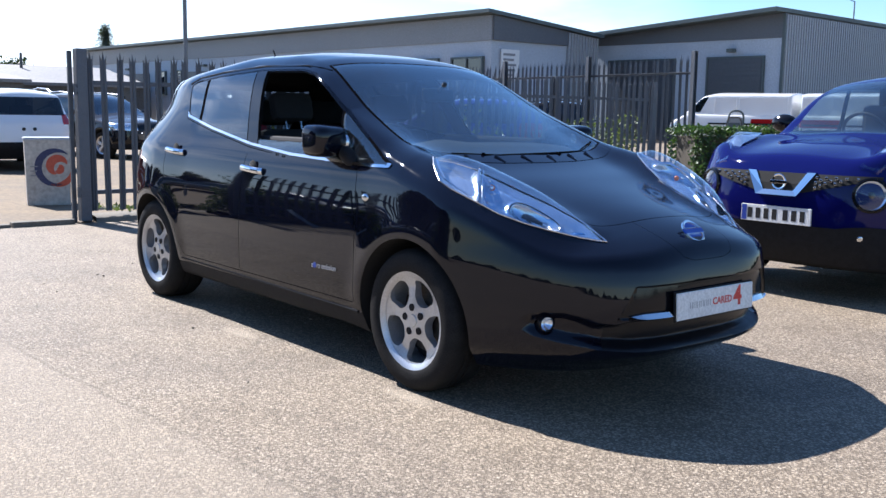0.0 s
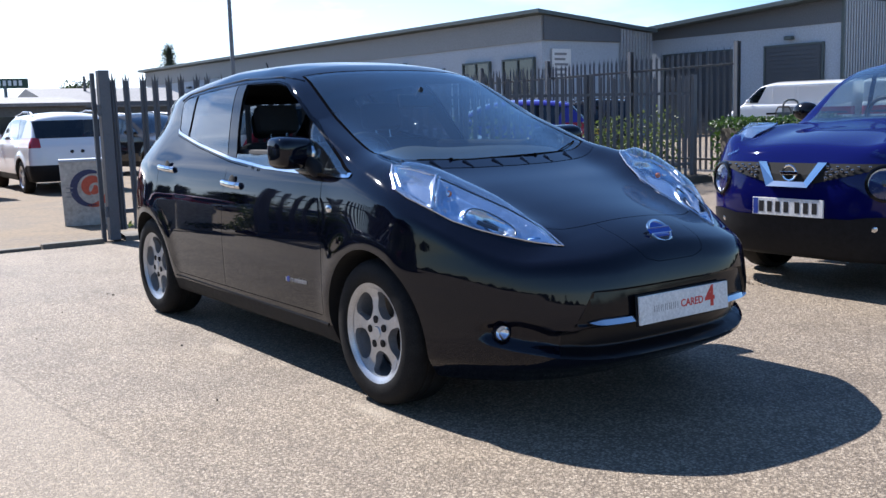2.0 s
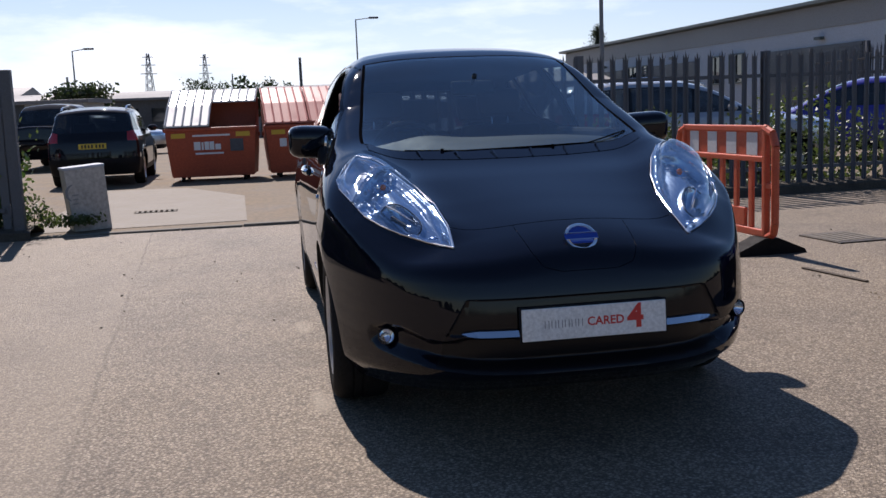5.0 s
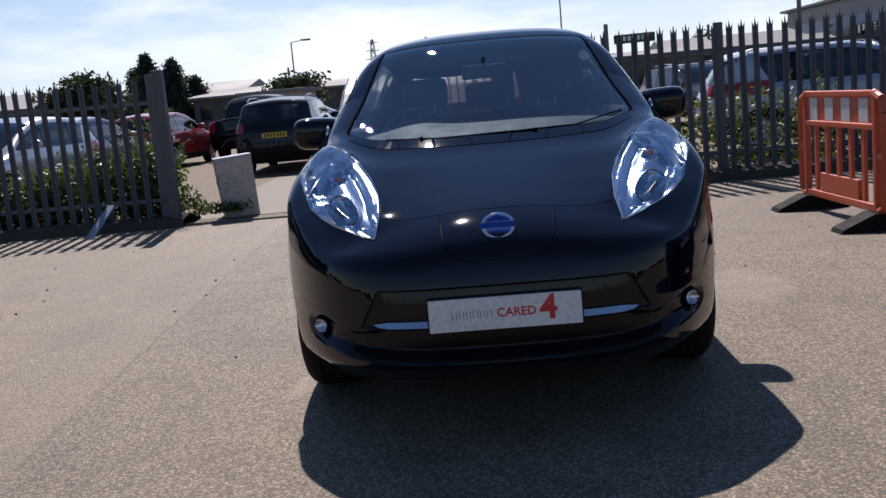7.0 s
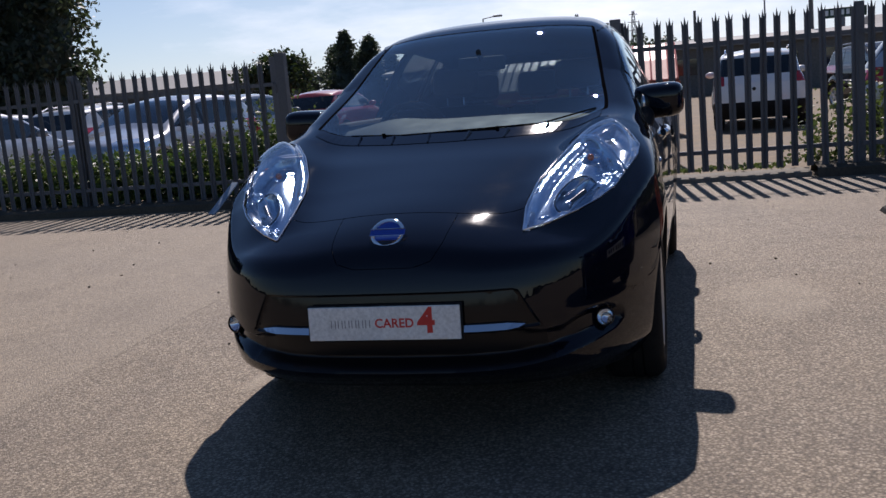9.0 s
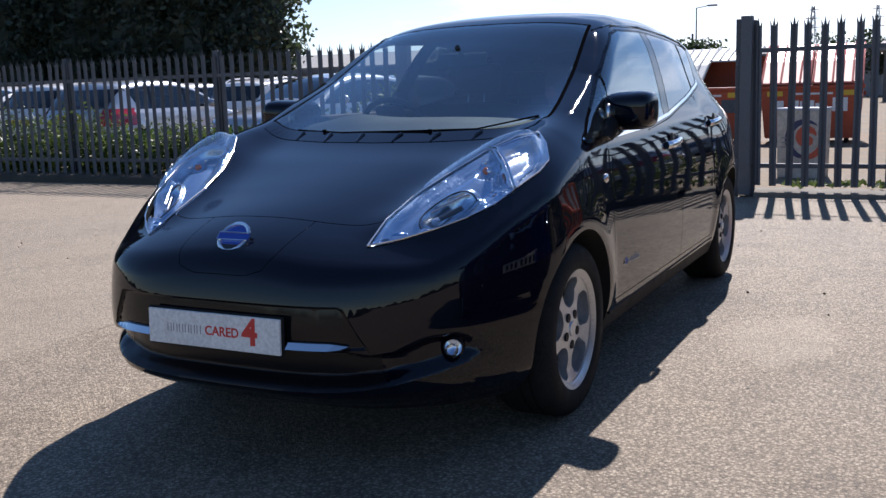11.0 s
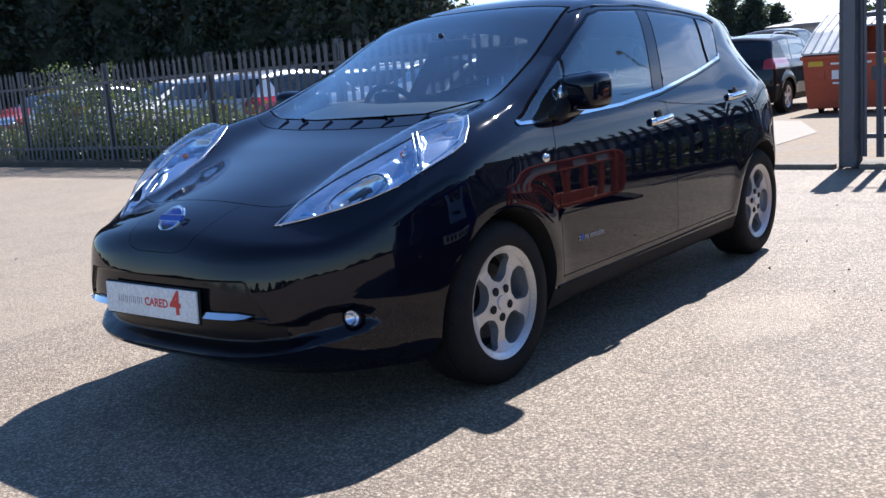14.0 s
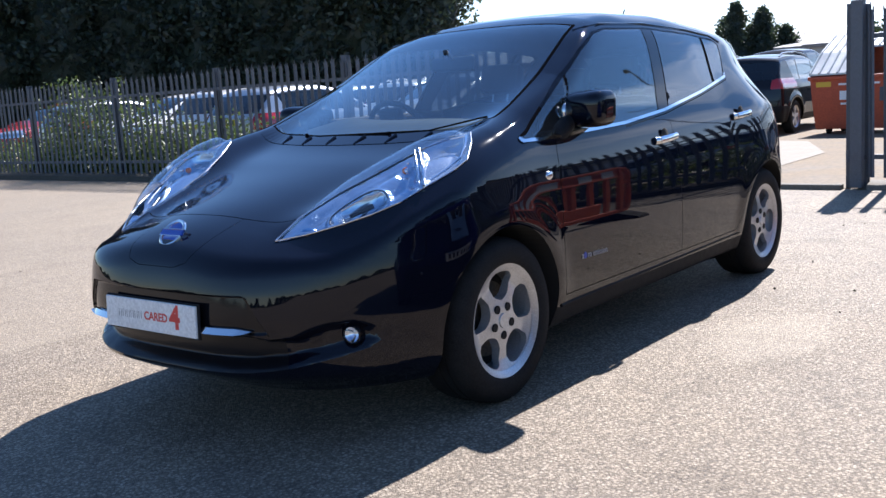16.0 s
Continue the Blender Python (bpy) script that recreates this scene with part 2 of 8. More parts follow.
BLUE_PAINT = car_paint("blue_metallic_paint", (0.0040, 0.0048, 0.066), 0.0, 0.85, 0.0, 0.0, 0.60)
WHITE_PAINT = car_paint("white_car_paint", (0.72, 0.72, 0.72))
SILVER_PAINT = car_paint("silver_car_paint", (0.42, 0.43, 0.45), 0.15, 0.3, 0.6)
GREY_PAINT = car_paint("grey_car_paint", (0.10, 0.105, 0.115), 0.05, 0.3, 0.5)
DARK_PAINT = car_paint("dark_car_paint", (0.006, 0.006, 0.008), 0.0, 0.8, spec=0.05, coat=0.8)
RED_PAINT = car_paint("red_car_paint", (0.30, 0.012, 0.014), 0.03)
NAVY_PAINT = car_paint("purple_blue_car_paint", (0.02, 0.02, 0.26), 0.04, 0.6, 0.0, 0.1)
TRIM = worn("black_plastic_trim", (0.012, 0.012, 0.013), (0.022, 0.022, 0.024), 30, (0.45, 0.6), 0, 0.1, 300)
INTAKE = mat("black_intake_plastic", (0.004, 0.004, 0.005), 0.9, spec=0.0)
GRILLE = mat("black_grille_plastic", (0.006, 0.006, 0.008), 0.30, spec=0.3)
TRIM.node_tree.nodes["Principled BSDF"].inputs["Specular IOR Level"].default_value = 0.06
GLOSS_BLACK = mat("gloss_black_plastic", (0.006, 0.006, 0.008), 0.10, 0, 0.0, 0.3)
GAP = mat("dark_shut_gap", (0.004, 0.004, 0.004), 0.9)
RUBBER = worn("tyre_rubber", (0.011, 0.011, 0.012), (0.024, 0.023, 0.022), 18, (0.55, 0.8), 0, 0.2, 160)
RUBBER.node_tree.nodes["Principled BSDF"].inputs["Specular IOR Level"].default_value = 0.06
ALLOY = worn("silver_alloy", (0.44, 0.45, 0.47), (0.54, 0.55, 0.57), 14, (0.28, 0.4), 0.7, 0.02, 200)
DARK_STEEL = worn("dark_brake_steel", (0.05, 0.045, 0.04), (0.14, 0.12, 0.10), 20, (0.45, 0.7), 0.7, 0.1, 90)
CHROME = mat("chrome", (0.75, 0.76, 0.78), 0.07, 1.0)
SATIN = mat("satin_chrome", (0.62, 0.63, 0.66), 0.18, 1.0)
LAMP_CHROME = mat("lamp_reflector_chrome", (0.68, 0.72, 0.76), 0.15, 0.85)
LAMP_BLUE = mat("blue_tinted_lamp_reflector", (0.44, 0.55, 0.67), 0.15, 0.85)
LAMP_DARK = mat("lamp_inner_black", (0.02, 0.025, 0.035), 0.25)
LAMP_DEEP_BLUE = mat("deep_blue_lamp_cap", (0.03, 0.10, 0.26), 0.15, 0.3)
LENS = glass("clear_lamp_lens", (0.90, 0.94, 1.0), 0.0, 1.5)
WINDSCREEN = glass("windscreen_glass", (0.62, 0.70, 0.71), 0.0, 1.70, 0.010, (0.80, 0.93, 1.0))
SIDE_GLASS = glass("side_window_glass", (0.60, 0.69, 0.71), 0.0, 1.70, 0.008, (0.84, 0.95, 1.0))
PRIVACY = glass("privacy_glass", (0.16, 0.18, 0.19), 0.0, 1.52)
CABIN = worn("dark_grey_cabin_plastic", (0.018, 0.018, 0.02), (0.035, 0.035, 0.037), 12, (0.6, 0.8), 0, 0.15, 240)
DASH = worn("grey_dashboard_plastic", (0.013, 0.015, 0.015), (0.024, 0.027, 0.027), 10, (0.55, 0.7), 0, 0.15, 240)
SEAT = worn("black_seat_cloth", (0.012, 0.012, 0.014), (0.028, 0.028, 0.03), 14, (0.85, 0.95), 0, 0.3, 260)
BADGE_BLUE = mat("blue_badge_enamel", (0.01, 0.05, 0.36), 0.15, 0.3, 1.0)
PLATE_WHITE = worn("white_plate_plastic", (0.66, 0.66, 0.65), (0.74, 0.74, 0.73), 9, (0.3, 0.45), 0, 0.03, 90)
PLATE_YELLOW = worn("yellow_plate_plastic", (0.62, 0.42, 0.03), (0.70, 0.50, 0.05), 9, (0.3, 0.45), 0, 0.03, 90)
INK = mat("black_print", (0.01, 0.01, 0.012), 0.5)
INK_GREY = mat("grey_print", (0.22, 0.22, 0.23), 0.5)
INK_RED = mat("red_print", (0.55, 0.025, 0.02), 0.45)
INK_BLUE = mat("blue_print", (0.02, 0.05, 0.30), 0.45)
INK_NAVY = worn("faded_navy_print", (0.022, 0.026, 0.075), (0.045, 0.052, 0.125), 8, (0.5, 0.7), 0, 0.02, 40)
INK_CORAL = worn("faded_coral_print", (0.40, 0.060, 0.030), (0.52, 0.105, 0.055), 8, (0.5, 0.7), 0, 0.02, 40)
INK_WHITE = mat("white_print", (0.72, 0.72, 0.70), 0.5)
INK_SILVER = mat("silver_print", (0.40, 0.41, 0.43), 0.35, 0.3)
INK_YELLOW = mat("yellow_print", (0.62, 0.40, 0.03), 0.5)
TAIL_RED = mat("red_lamp_lens", (0.35, 0.008, 0.01), 0.1, 0, 1.0)
AMBER = mat("amber_reflector", (0.55, 0.12, 0.01), 0.15, 0, 0.6)
BIN_ORANGE = worn("orange_painted_steel", (0.34, 0.050, 0.017), (0.44, 0.080, 0.028), 2.5, (0.45, 0.65), 0, 0.1, 40)
BIN_LID_RED = worn("faded_red_plastic_lid", (0.52, 0.13, 0.09), (0.62, 0.20, 0.15), 3, (0.35, 0.5), 0, 0.1, 50)
BIN_LID_GREY = worn("grey_plastic_lid", (0.42, 0.43, 0.43), (0.55, 0.56, 0.55), 3, (0.3, 0.45), 0, 0.1, 50)
ORANGE_PLASTIC = worn("orange_barrier_plastic", (0.55, 0.085, 0.03), (0.64, 0.13, 0.055), 7, (0.4, 0.55), 0, 0.08, 90)
CLAD_GREY = worn("grey_clad_panel", (0.20, 0.205, 0.21), (0.25, 0.255, 0.26), 0.25, (0.5, 0.65), 0, 0.03, 20)
CLAD_DARK = worn("dark_grey_clad_panel", (0.085, 0.092, 0.105), (0.11, 0.118, 0.13), 0.25, (0.5, 0.65), 0, 0.03, 20)
CLAD_RIB = worn("ribbed_grey_cladding", (0.30, 0.315, 0.335), (0.36, 0.375, 0.395), 0.3, (0.45, 0.6), 0.1, 0.03, 20)
WALL_WHITE = worn("white_painted_blockwork", (0.36, 0.405, 0.46), (0.43, 0.475, 0.53), 0.4, (0.7, 0.85), 0, 0.02, 15)
FASCIA = worn("dark_fascia_trim", (0.055, 0.075, 0.075), (0.08, 0.10, 0.10), 0.5, (0.4, 0.6), 0, 0.03, 30)
SHUTTER = worn("dark_roller_shutter", (0.055, 0.062, 0.075), (0.08, 0.088, 0.10), 0.6, (0.4, 0.55), 0.2, 0.05, 25)
DARK_GLASS = mat("dark_window_glass", (0.02, 0.025, 0.03), 0.06, 0, 0.5)
POLE = worn("grey_painted_pole", (0.13, 0.14, 0.15), (0.2, 0.21, 0.22), 3, (0.5, 0.7), 0.2, 0.05, 60)
ROOF_FAR = worn("weathered_shed_roof", (0.11, 0.11, 0.112), (0.26, 0.255, 0.25), 0.2, (0.6, 0.8), 0, 0.05, 10)
WALL_FAR = worn("dull_shed_wall", (0.08, 0.078, 0.075), (0.16, 0.155, 0.145), 0.2, (0.75, 0.9), 0, 0.05, 10)


def leafy(name, dark, light, rough=0.5):
    m = mat(name, dark, rough)
    n, l, b = nodes_of(m)
    g = n.new("ShaderNodeNewGeometry")
    l.new(ramp(m, g.outputs["Random Per Island"], [(0.0, dark), (0.6, light), (1.0, tuple(1.5 * c for c in light))]), b.inputs["Base Color"])
    tr = n.new("ShaderNodeBsdfTranslucent")
    tr.inputs["Color"].default_value = (light[0] * 1.9, light[1] * 2.0, light[2] * 1.3, 1)
    ms = n.new("ShaderNodeMixShader")
    ms.inputs[0].default_value = 0.25
    out = n["Material Output"]
    l.new(b.outputs[0], ms.inputs[1])
    l.new(tr.outputs[0], ms.inputs[2])
    l.new(ms.outputs[0], out.inputs["Surface"])
    return m


LEAF_WEED = leafy("weed_leaves", (0.028, 0.042, 0.015), (0.076, 0.102, 0.034))
LEAF_HEDGE = leafy("hedge_leaves", (0.012, 0.03, 0.008), (0.04, 0.075, 0.018))
LEAF_CONIFER = leafy("dark_conifer_leaves", (0.016, 0.023, 0.018), (0.040, 0.054, 0.034))
LEAF_TREE = leafy("broadleaf_leaves", (0.010, 0.016, 0.008), (0.024, 0.036, 0.013))
BARK = worn("brown_bark", (0.05, 0.038, 0.028), (0.11, 0.085, 0.06), 5, (0.85, 1), 0, 0.8, 40, (1, 1, 0.3))

# ---- mesh kit ----
def empty(name, m=None, label="", category="", group="", kind=""):
    ob = new(name)
    if m is not None:
        ob.matrix_world = m
    return tagged(ob, label, category, group, kind)


def part(name, bm, material, parent=None, label="", smooth=False):
    """One bmesh as one mesh object, under a thing or a part, in the parent's own axes."""
    me = bpy.data.meshes.new(name)
    bm.to_mesh(me)
    bm.free()
    me.materials.append(material)
    if smooth:
        me.polygons.foreach_set("use_smooth", [True] * len(me.polygons))
        me.set_sharp_from_angle(angle=radians(38))
    ob = new(name, me)
    if parent is not None:
        ob.parent = parent
    return tagged(ob, label)


def raw(name, verts, faces, material, parent=None, label="", normals=None):
    """A mesh object from numpy arrays; normals, one a vertex, where the true surface gives them."""
    me = bpy.data.meshes.new(name)
    me.from_pydata(np.asarray(verts).tolist(), [], [list(f) for f in np.asarray(faces).tolist()])
    me.materials.append(material)
    me.polygons.foreach_set("use_smooth", [True] * len(me.polygons))
    if normals is not None:
        me.normals_split_custom_set_from_vertices(np.asarray(normals).tolist())
    ob = new(name, me)
    if parent is not None:
        ob.parent = parent
    return tagged(ob, label)


def box(bm, x0, x1, y0, y1, z0, z1, bevel=0.0, m=None):
    r = bmesh.ops.create_cube(bm, size=1.0)
    bmesh.ops.scale(bm, verts=r["verts"], vec=(x1 - x0, y1 - y0, z1 - z0))
    bmesh.ops.translate(bm, verts=r["verts"], vec=((x0 + x1) / 2, (y0 + y1) / 2, (z0 + z1) / 2))
    vs = r["verts"]
    if bevel:
        e = {e for v in vs for e in v.link_edges}
        got = bmesh.ops.bevel(bm, geom=list(e), offset=bevel, segments=2, affect="EDGES", profile=0.5)
        vs = list({v for f in got["faces"] for v in f.verts} | {v for v in vs if v.is_valid})
    if m is not None:
        bmesh.ops.transform(bm, matrix=m, verts=vs)
    return vs


def rod(bm, a, b, r0, r1=None, n=10, caps=True):
    """A round bar from a to b."""
    a, b = Vector(a), Vector(b)
    d = b - a
    q = d.to_track_quat("Z", "Y").to_matrix().to_4x4()
    got = bmesh.ops.create_cone(bm, cap_ends=caps, segments=n, radius1=r0, radius2=r0 if r1 is None else r1, depth=d.length)
    bmesh.ops.transform(bm, matrix=Matrix.Translation((a + b) / 2) @ q, verts=got["verts"])
    return got["verts"]


def tube(bm, pts, r, n=8):
    for a, b in zip(pts[:-1], pts[1:]):
        rod(bm, a, b, r, r, n)


def prism(bm, outline, lo, hi, axis="z"):
    """An outline of (a, b) pushed out from lo to hi along an axis. axis z: (x, y); y: (x, z); x: (y, z)."""
    def at(a, b, c):
        return {"z": (a, b, c), "y": (a, c, b), "x": (c, a, b)}[axis]
    low = [bm.verts.new(at(a, b, lo)) for a, b in outline]
    high = [bm.verts.new(at(a, b, hi)) for a, b in outline]
    n = len(outline)
    fs = [bm.faces.new(low[::-1]), bm.faces.new(high)]
    for i in range(n):
        fs.append(bm.faces.new((low[i], low[(i + 1) % n], high[(i + 1) % n], high[i])))
    bmesh.ops.recalc_face_normals(bm, faces=fs)
    return low + high


def lathe(bm, profile, n=32, axis="x"):
    """A profile of (radius, along) turned about an axis."""
    rings = []
    for r, c in profile:
        ring = []
        for i in range(n):
            a = 2 * math.pi * i / n
            u, v = r * math.cos(a), r * math.sin(a)
            ring.append(bm.verts.new({"x": (c, u, v), "y": (u, c, v), "z": (u, v, c)}[axis]))
        rings.append(ring)
    fs = []
    for p, q in zip(rings[:-1], rings[1:]):
        for i in range(n):
            fs.append(bm.faces.new((p[i], p[(i + 1) % n], q[(i + 1) % n], q[i])))
    bmesh.ops.recalc_face_normals(bm, faces=fs)
    return rings


def knots(*v):
    """A smooth curve through knots a, b, a, b, ...: no overshoot, level beyond its ends."""
    xs, ys = np.array(v[0::2], float), np.array(v[1::2], float)
    h, d = np.diff(xs), np.diff(ys) / np.diff(xs)
    s = np.zeros(len(xs))
    for i in range(1, len(xs) - 1):
        if d[i - 1] * d[i] > 0:
            w1, w2 = 2 * h[i] + h[i - 1], h[i] + 2 * h[i - 1]
            s[i] = (w1 + w2) / (w1 / d[i - 1] + w2 / d[i])
    s[0], s[-1] = d[0], d[-1]

    def f(t):
        t = np.clip(np.asarray(t, float), xs[0], xs[-1])
        i = np.clip(np.searchsorted(xs, t) - 1, 0, len(h) - 1)
        u = (t - xs[i]) / h[i]
        return ys[i] * (1 + 2 * u) * (1 - u) ** 2 + s[i] * h[i] * u * (1 - u) ** 2 + ys[i + 1] * u * u * (3 - 2 * u) + s[i + 1] * h[i] * u * u * (u - 1)
    return f


def smax(a, b, k):
    h = np.clip(0.5 + 0.5 * (a - b) / k, 0, 1)
    return b + (a - b) * h + k * h * (1 - h)


def step(a, b, t):
    u = np.clip((t - a) / (b - a), 0, 1)
    return u * u * (3 - 2 * u)


def gradient(field, p, e=1e-3):
    g = np.empty_like(p)
    for k in range(3):
        d = np.zeros(3)
        d[k] = e
        g[:, k] = (field(p + d) - field(p - d)) / (2 * e)
    return g


def skin(field, lo, hi, h):
    """The surface field = 0 as vertices and quads, on a grid of cells h wide, drawn onto the true surface."""
    ax = [np.arange(a, b + h, h) for a, b in zip(lo, hi)]
    shape = tuple(len(a) for a in ax)
    grid = np.stack(np.meshgrid(*ax, indexing="ij"), -1)
    f = field(grid.reshape(-1, 3)).reshape(shape)
    inside = f < 0
    n = np.array(shape) - 1
    count, total = np.zeros(n), np.zeros((*n, 3))
    edges = []
    for k in range(3):
        i0, i1 = [slice(None)] * 3, [slice(None)] * 3
        i0[k], i1[k] = slice(0, -1), slice(1, None)
        a, b = f[tuple(i0)], f[tuple(i1)]
        cut = (a < 0) != (b < 0)
        idx = np.argwhere(cut)
        t = (a[cut] / (a[cut] - b[cut]))[:, None]
        pt = np.stack([ax[c][idx[:, c]] for c in range(3)], 1)
        pt[:, k:k + 1] += t * h
        o = [c for c in range(3) if c != k]
        keep = (idx[:, o[0]] > 0) & (idx[:, o[1]] > 0) & (idx[:, o[0]] < n[o[0]]) & (idx[:, o[1]] < n[o[1]])
        idx, pt = idx[keep], pt[keep]
        cells = []
        for du, dv in ((0, 0), (1, 0), (1, 1), (0, 1)):
            c = idx.copy()
            c[:, o[0]] -= du
            c[:, o[1]] -= dv
            cells.append(c)
            np.add.at(count, tuple(c.T), 1)
            np.add.at(total, tuple(c.T), pt)
        flip = inside[tuple(idx.T)]
        if k == 1:
            flip = ~flip
        edges.append((cells, flip))
    number = np.full(n, -1)
    used = count > 0
    number[used] = np.arange(used.sum())
    verts = total[used] / count[used][:, None]
    quads = []
    for cells, flip in edges:
        q = np.stack([number[tuple(c.T)] for c in cells], 1)
        q[flip] = q[flip][:, ::-1]
        quads.append(q)
    quads = np.concatenate(quads)
    for _ in range(4):
        g = gradient(field, verts)
        off = (field(verts) / np.maximum((g * g).sum(1), 1e-3))[:, None] * g
        size = np.linalg.norm(off, axis=1, keepdims=True)
        verts = verts - off * np.minimum(1, 0.5 * h / np.maximum(size, 1e-9))
    tris = np.concatenate([quads[:, [0, 1, 2]], quads[:, [0, 2, 3]]])
    a, b, c = (verts[tris[:, i]] for i in range(3))
    # faces look outwards
    if (np.cross(b - a, c - a) * gradient(field, (a + b + c) / 3)).sum() < 0:
        tris = tris[:, ::-1]
    return verts, tris


def split(verts, tris, g):
    """Cuts triangles along g = 0, g a function of the vertices."""
    v = np.asarray(g(verts), float)
    v[np.abs(v) < 1e-7] = 1e-7
    s = v[tris] > 0
    n = s.sum(1)
    whole = (n == 0) | (n == 3)
    t = tris[~whole]
    if not len(t):
        return verts, tris
    sv = s[~whole]
    odd = np.where((sv.sum(1) == 1)[:, None], sv, ~sv).argmax(1)
    r = np.arange(len(t))
    a, b, c = t[r, odd], t[r, (odd + 1) % 3], t[r, (odd + 2) % 3]
    e = np.concatenate([np.stack([a, b], 1), np.stack([a, c], 1)])
    e.sort(axis=1)
    uniq, inv = np.unique(e, axis=0, return_inverse=True)
    inv = inv.reshape(-1)
    w = (v[uniq[:, 0]] / (v[uniq[:, 0]] - v[uniq[:, 1]]))[:, None]
    pts = verts[uniq[:, 0]] * (1 - w) + verts[uniq[:, 1]] * w
    ab, ac = inv[:len(t)] + len(verts), inv[len(t):] + len(verts)
    new_t = np.concatenate([np.stack([a, ab, ac], 1), np.stack([ab, b, c], 1), np.stack([ab, c, ac], 1)])
    return np.concatenate([verts, pts]), np.concatenate([tris[whole], new_t])


def piece(verts, tris, keep):
    """Only the kept triangles, with the vertices that they use."""
    t = tris[keep]
    used, inv = np.unique(t, return_inverse=True)
    return verts[used], inv.reshape(-1, 3)


def unit(v):
    return v / np.maximum(np.linalg.norm(v, axis=1, keepdims=True), 1e-9)


def inside_outline(outline):
    """A signed distance, positive inside, to a closed outline of (a, b) points."""
    p = np.asarray(outline, float)
    q = np.roll(p, -1, axis=0)

    def f(a, b):
        pt = np.stack([np.asarray(a, float), np.asarray(b, float)], -1)
        best, odd = np.full(len(pt), 1e9), np.zeros(len(pt), bool)
        for s, e in zip(p, q):
            d = e - s
            u = np.clip(((pt - s) @ d) / (d @ d), 0, 1)
            best = np.minimum(best, np.linalg.norm(pt - s - u[:, None] * d, axis=1))
            up = (s[1] > pt[:, 1]) != (e[1] > pt[:, 1])
            odd ^= up & (pt[:, 0] < (e[0] - s[0]) * (pt[:, 1] - s[1]) / (e[1] - s[1] + 1e-12) + s[0])
        return np.where(odd, best, -best)
    return f


def rounded(outline, n=5):
    """An outline made smooth: corners cut again and again."""
    p = np.asarray(outline, float)
    for _ in range(n):
        q = np.roll(p, -1, axis=0)
        p = np.stack([0.75 * p + 0.25 * q, 0.25 * p + 0.75 * q], 1).reshape(-1, 2)
    return p


def lettering(name, text, size, material, parent, m, label="", deep=0.0015, bold=0.0):
    """Built-in font, turned into a mesh that stands on its support."""
    cu = bpy.data.curves.new(name, "FONT")
    cu.body, cu.size, cu.extrude, cu.offset = text, size, deep, bold
    cu.align_x, cu.align_y = "CENTER", "CENTER"
    cu.resolution_u = 3
    tmp = bpy.data.objects.new(name, cu)
    scene.collection.objects.link(tmp)
    bpy.context.view_layer.update()
    me = bpy.data.meshes.new_from_object(tmp.evaluated_get(bpy.context.evaluated_depsgraph_get()))
    bpy.data.objects.remove(tmp)
    bpy.data.curves.remove(cu)
    me.materials.clear()
    me.materials.append(material)
    ob = new(name, me)
    ob.parent = parent
    ob.matrix_basis = m
    return tagged(ob, label)

# ---- wheels ----
def spoke_disc(radius, windows=5, inner=0.37, half=0.335):
    """The pierced face of an alloy wheel: polar cells, cut along the edges of its windows."""
    nr, na = 26, 150
    rs = np.linspace(0.04, 1.0, nr) * radius
    an = np.linspace(0, 2 * math.pi, na, endpoint=False)
    v = np.array([(0, r * math.cos(a), r * math.sin(a)) for r in rs for a in an])
    t = []
    for i in range(nr - 1):
        for j in range(na):
            a, b, c, d = i * na + j, i * na + (j + 1) % na, (i + 1) * na + (j + 1) % na, (i + 1) * na + j
            t += [(a, b, c), (a, c, d)]
    t = np.array(t)
    wedge = 2 * math.pi / windows

    def g(p):
        r, a = np.hypot(p[:, 1], p[:, 2]) / radius, np.arctan2(p[:, 2], p[:, 1])
        off = (a + wedge / 2) % wedge - wedge / 2
        x, y = r * np.cos(off), r * np.sin(off)
        wide = np.interp(x, [inner, 0.46, 0.60, 0.74, 0.86], [0.10, 0.215, 0.295, half, 0.29])
        return smax(smax(np.abs(y) - wide, r - 0.88, 0.10), (inner - x), 0.10)

    v, t = split(v, t, g)
    k = g(v[t].mean(1)) > 0
    return piece(v, t, k)


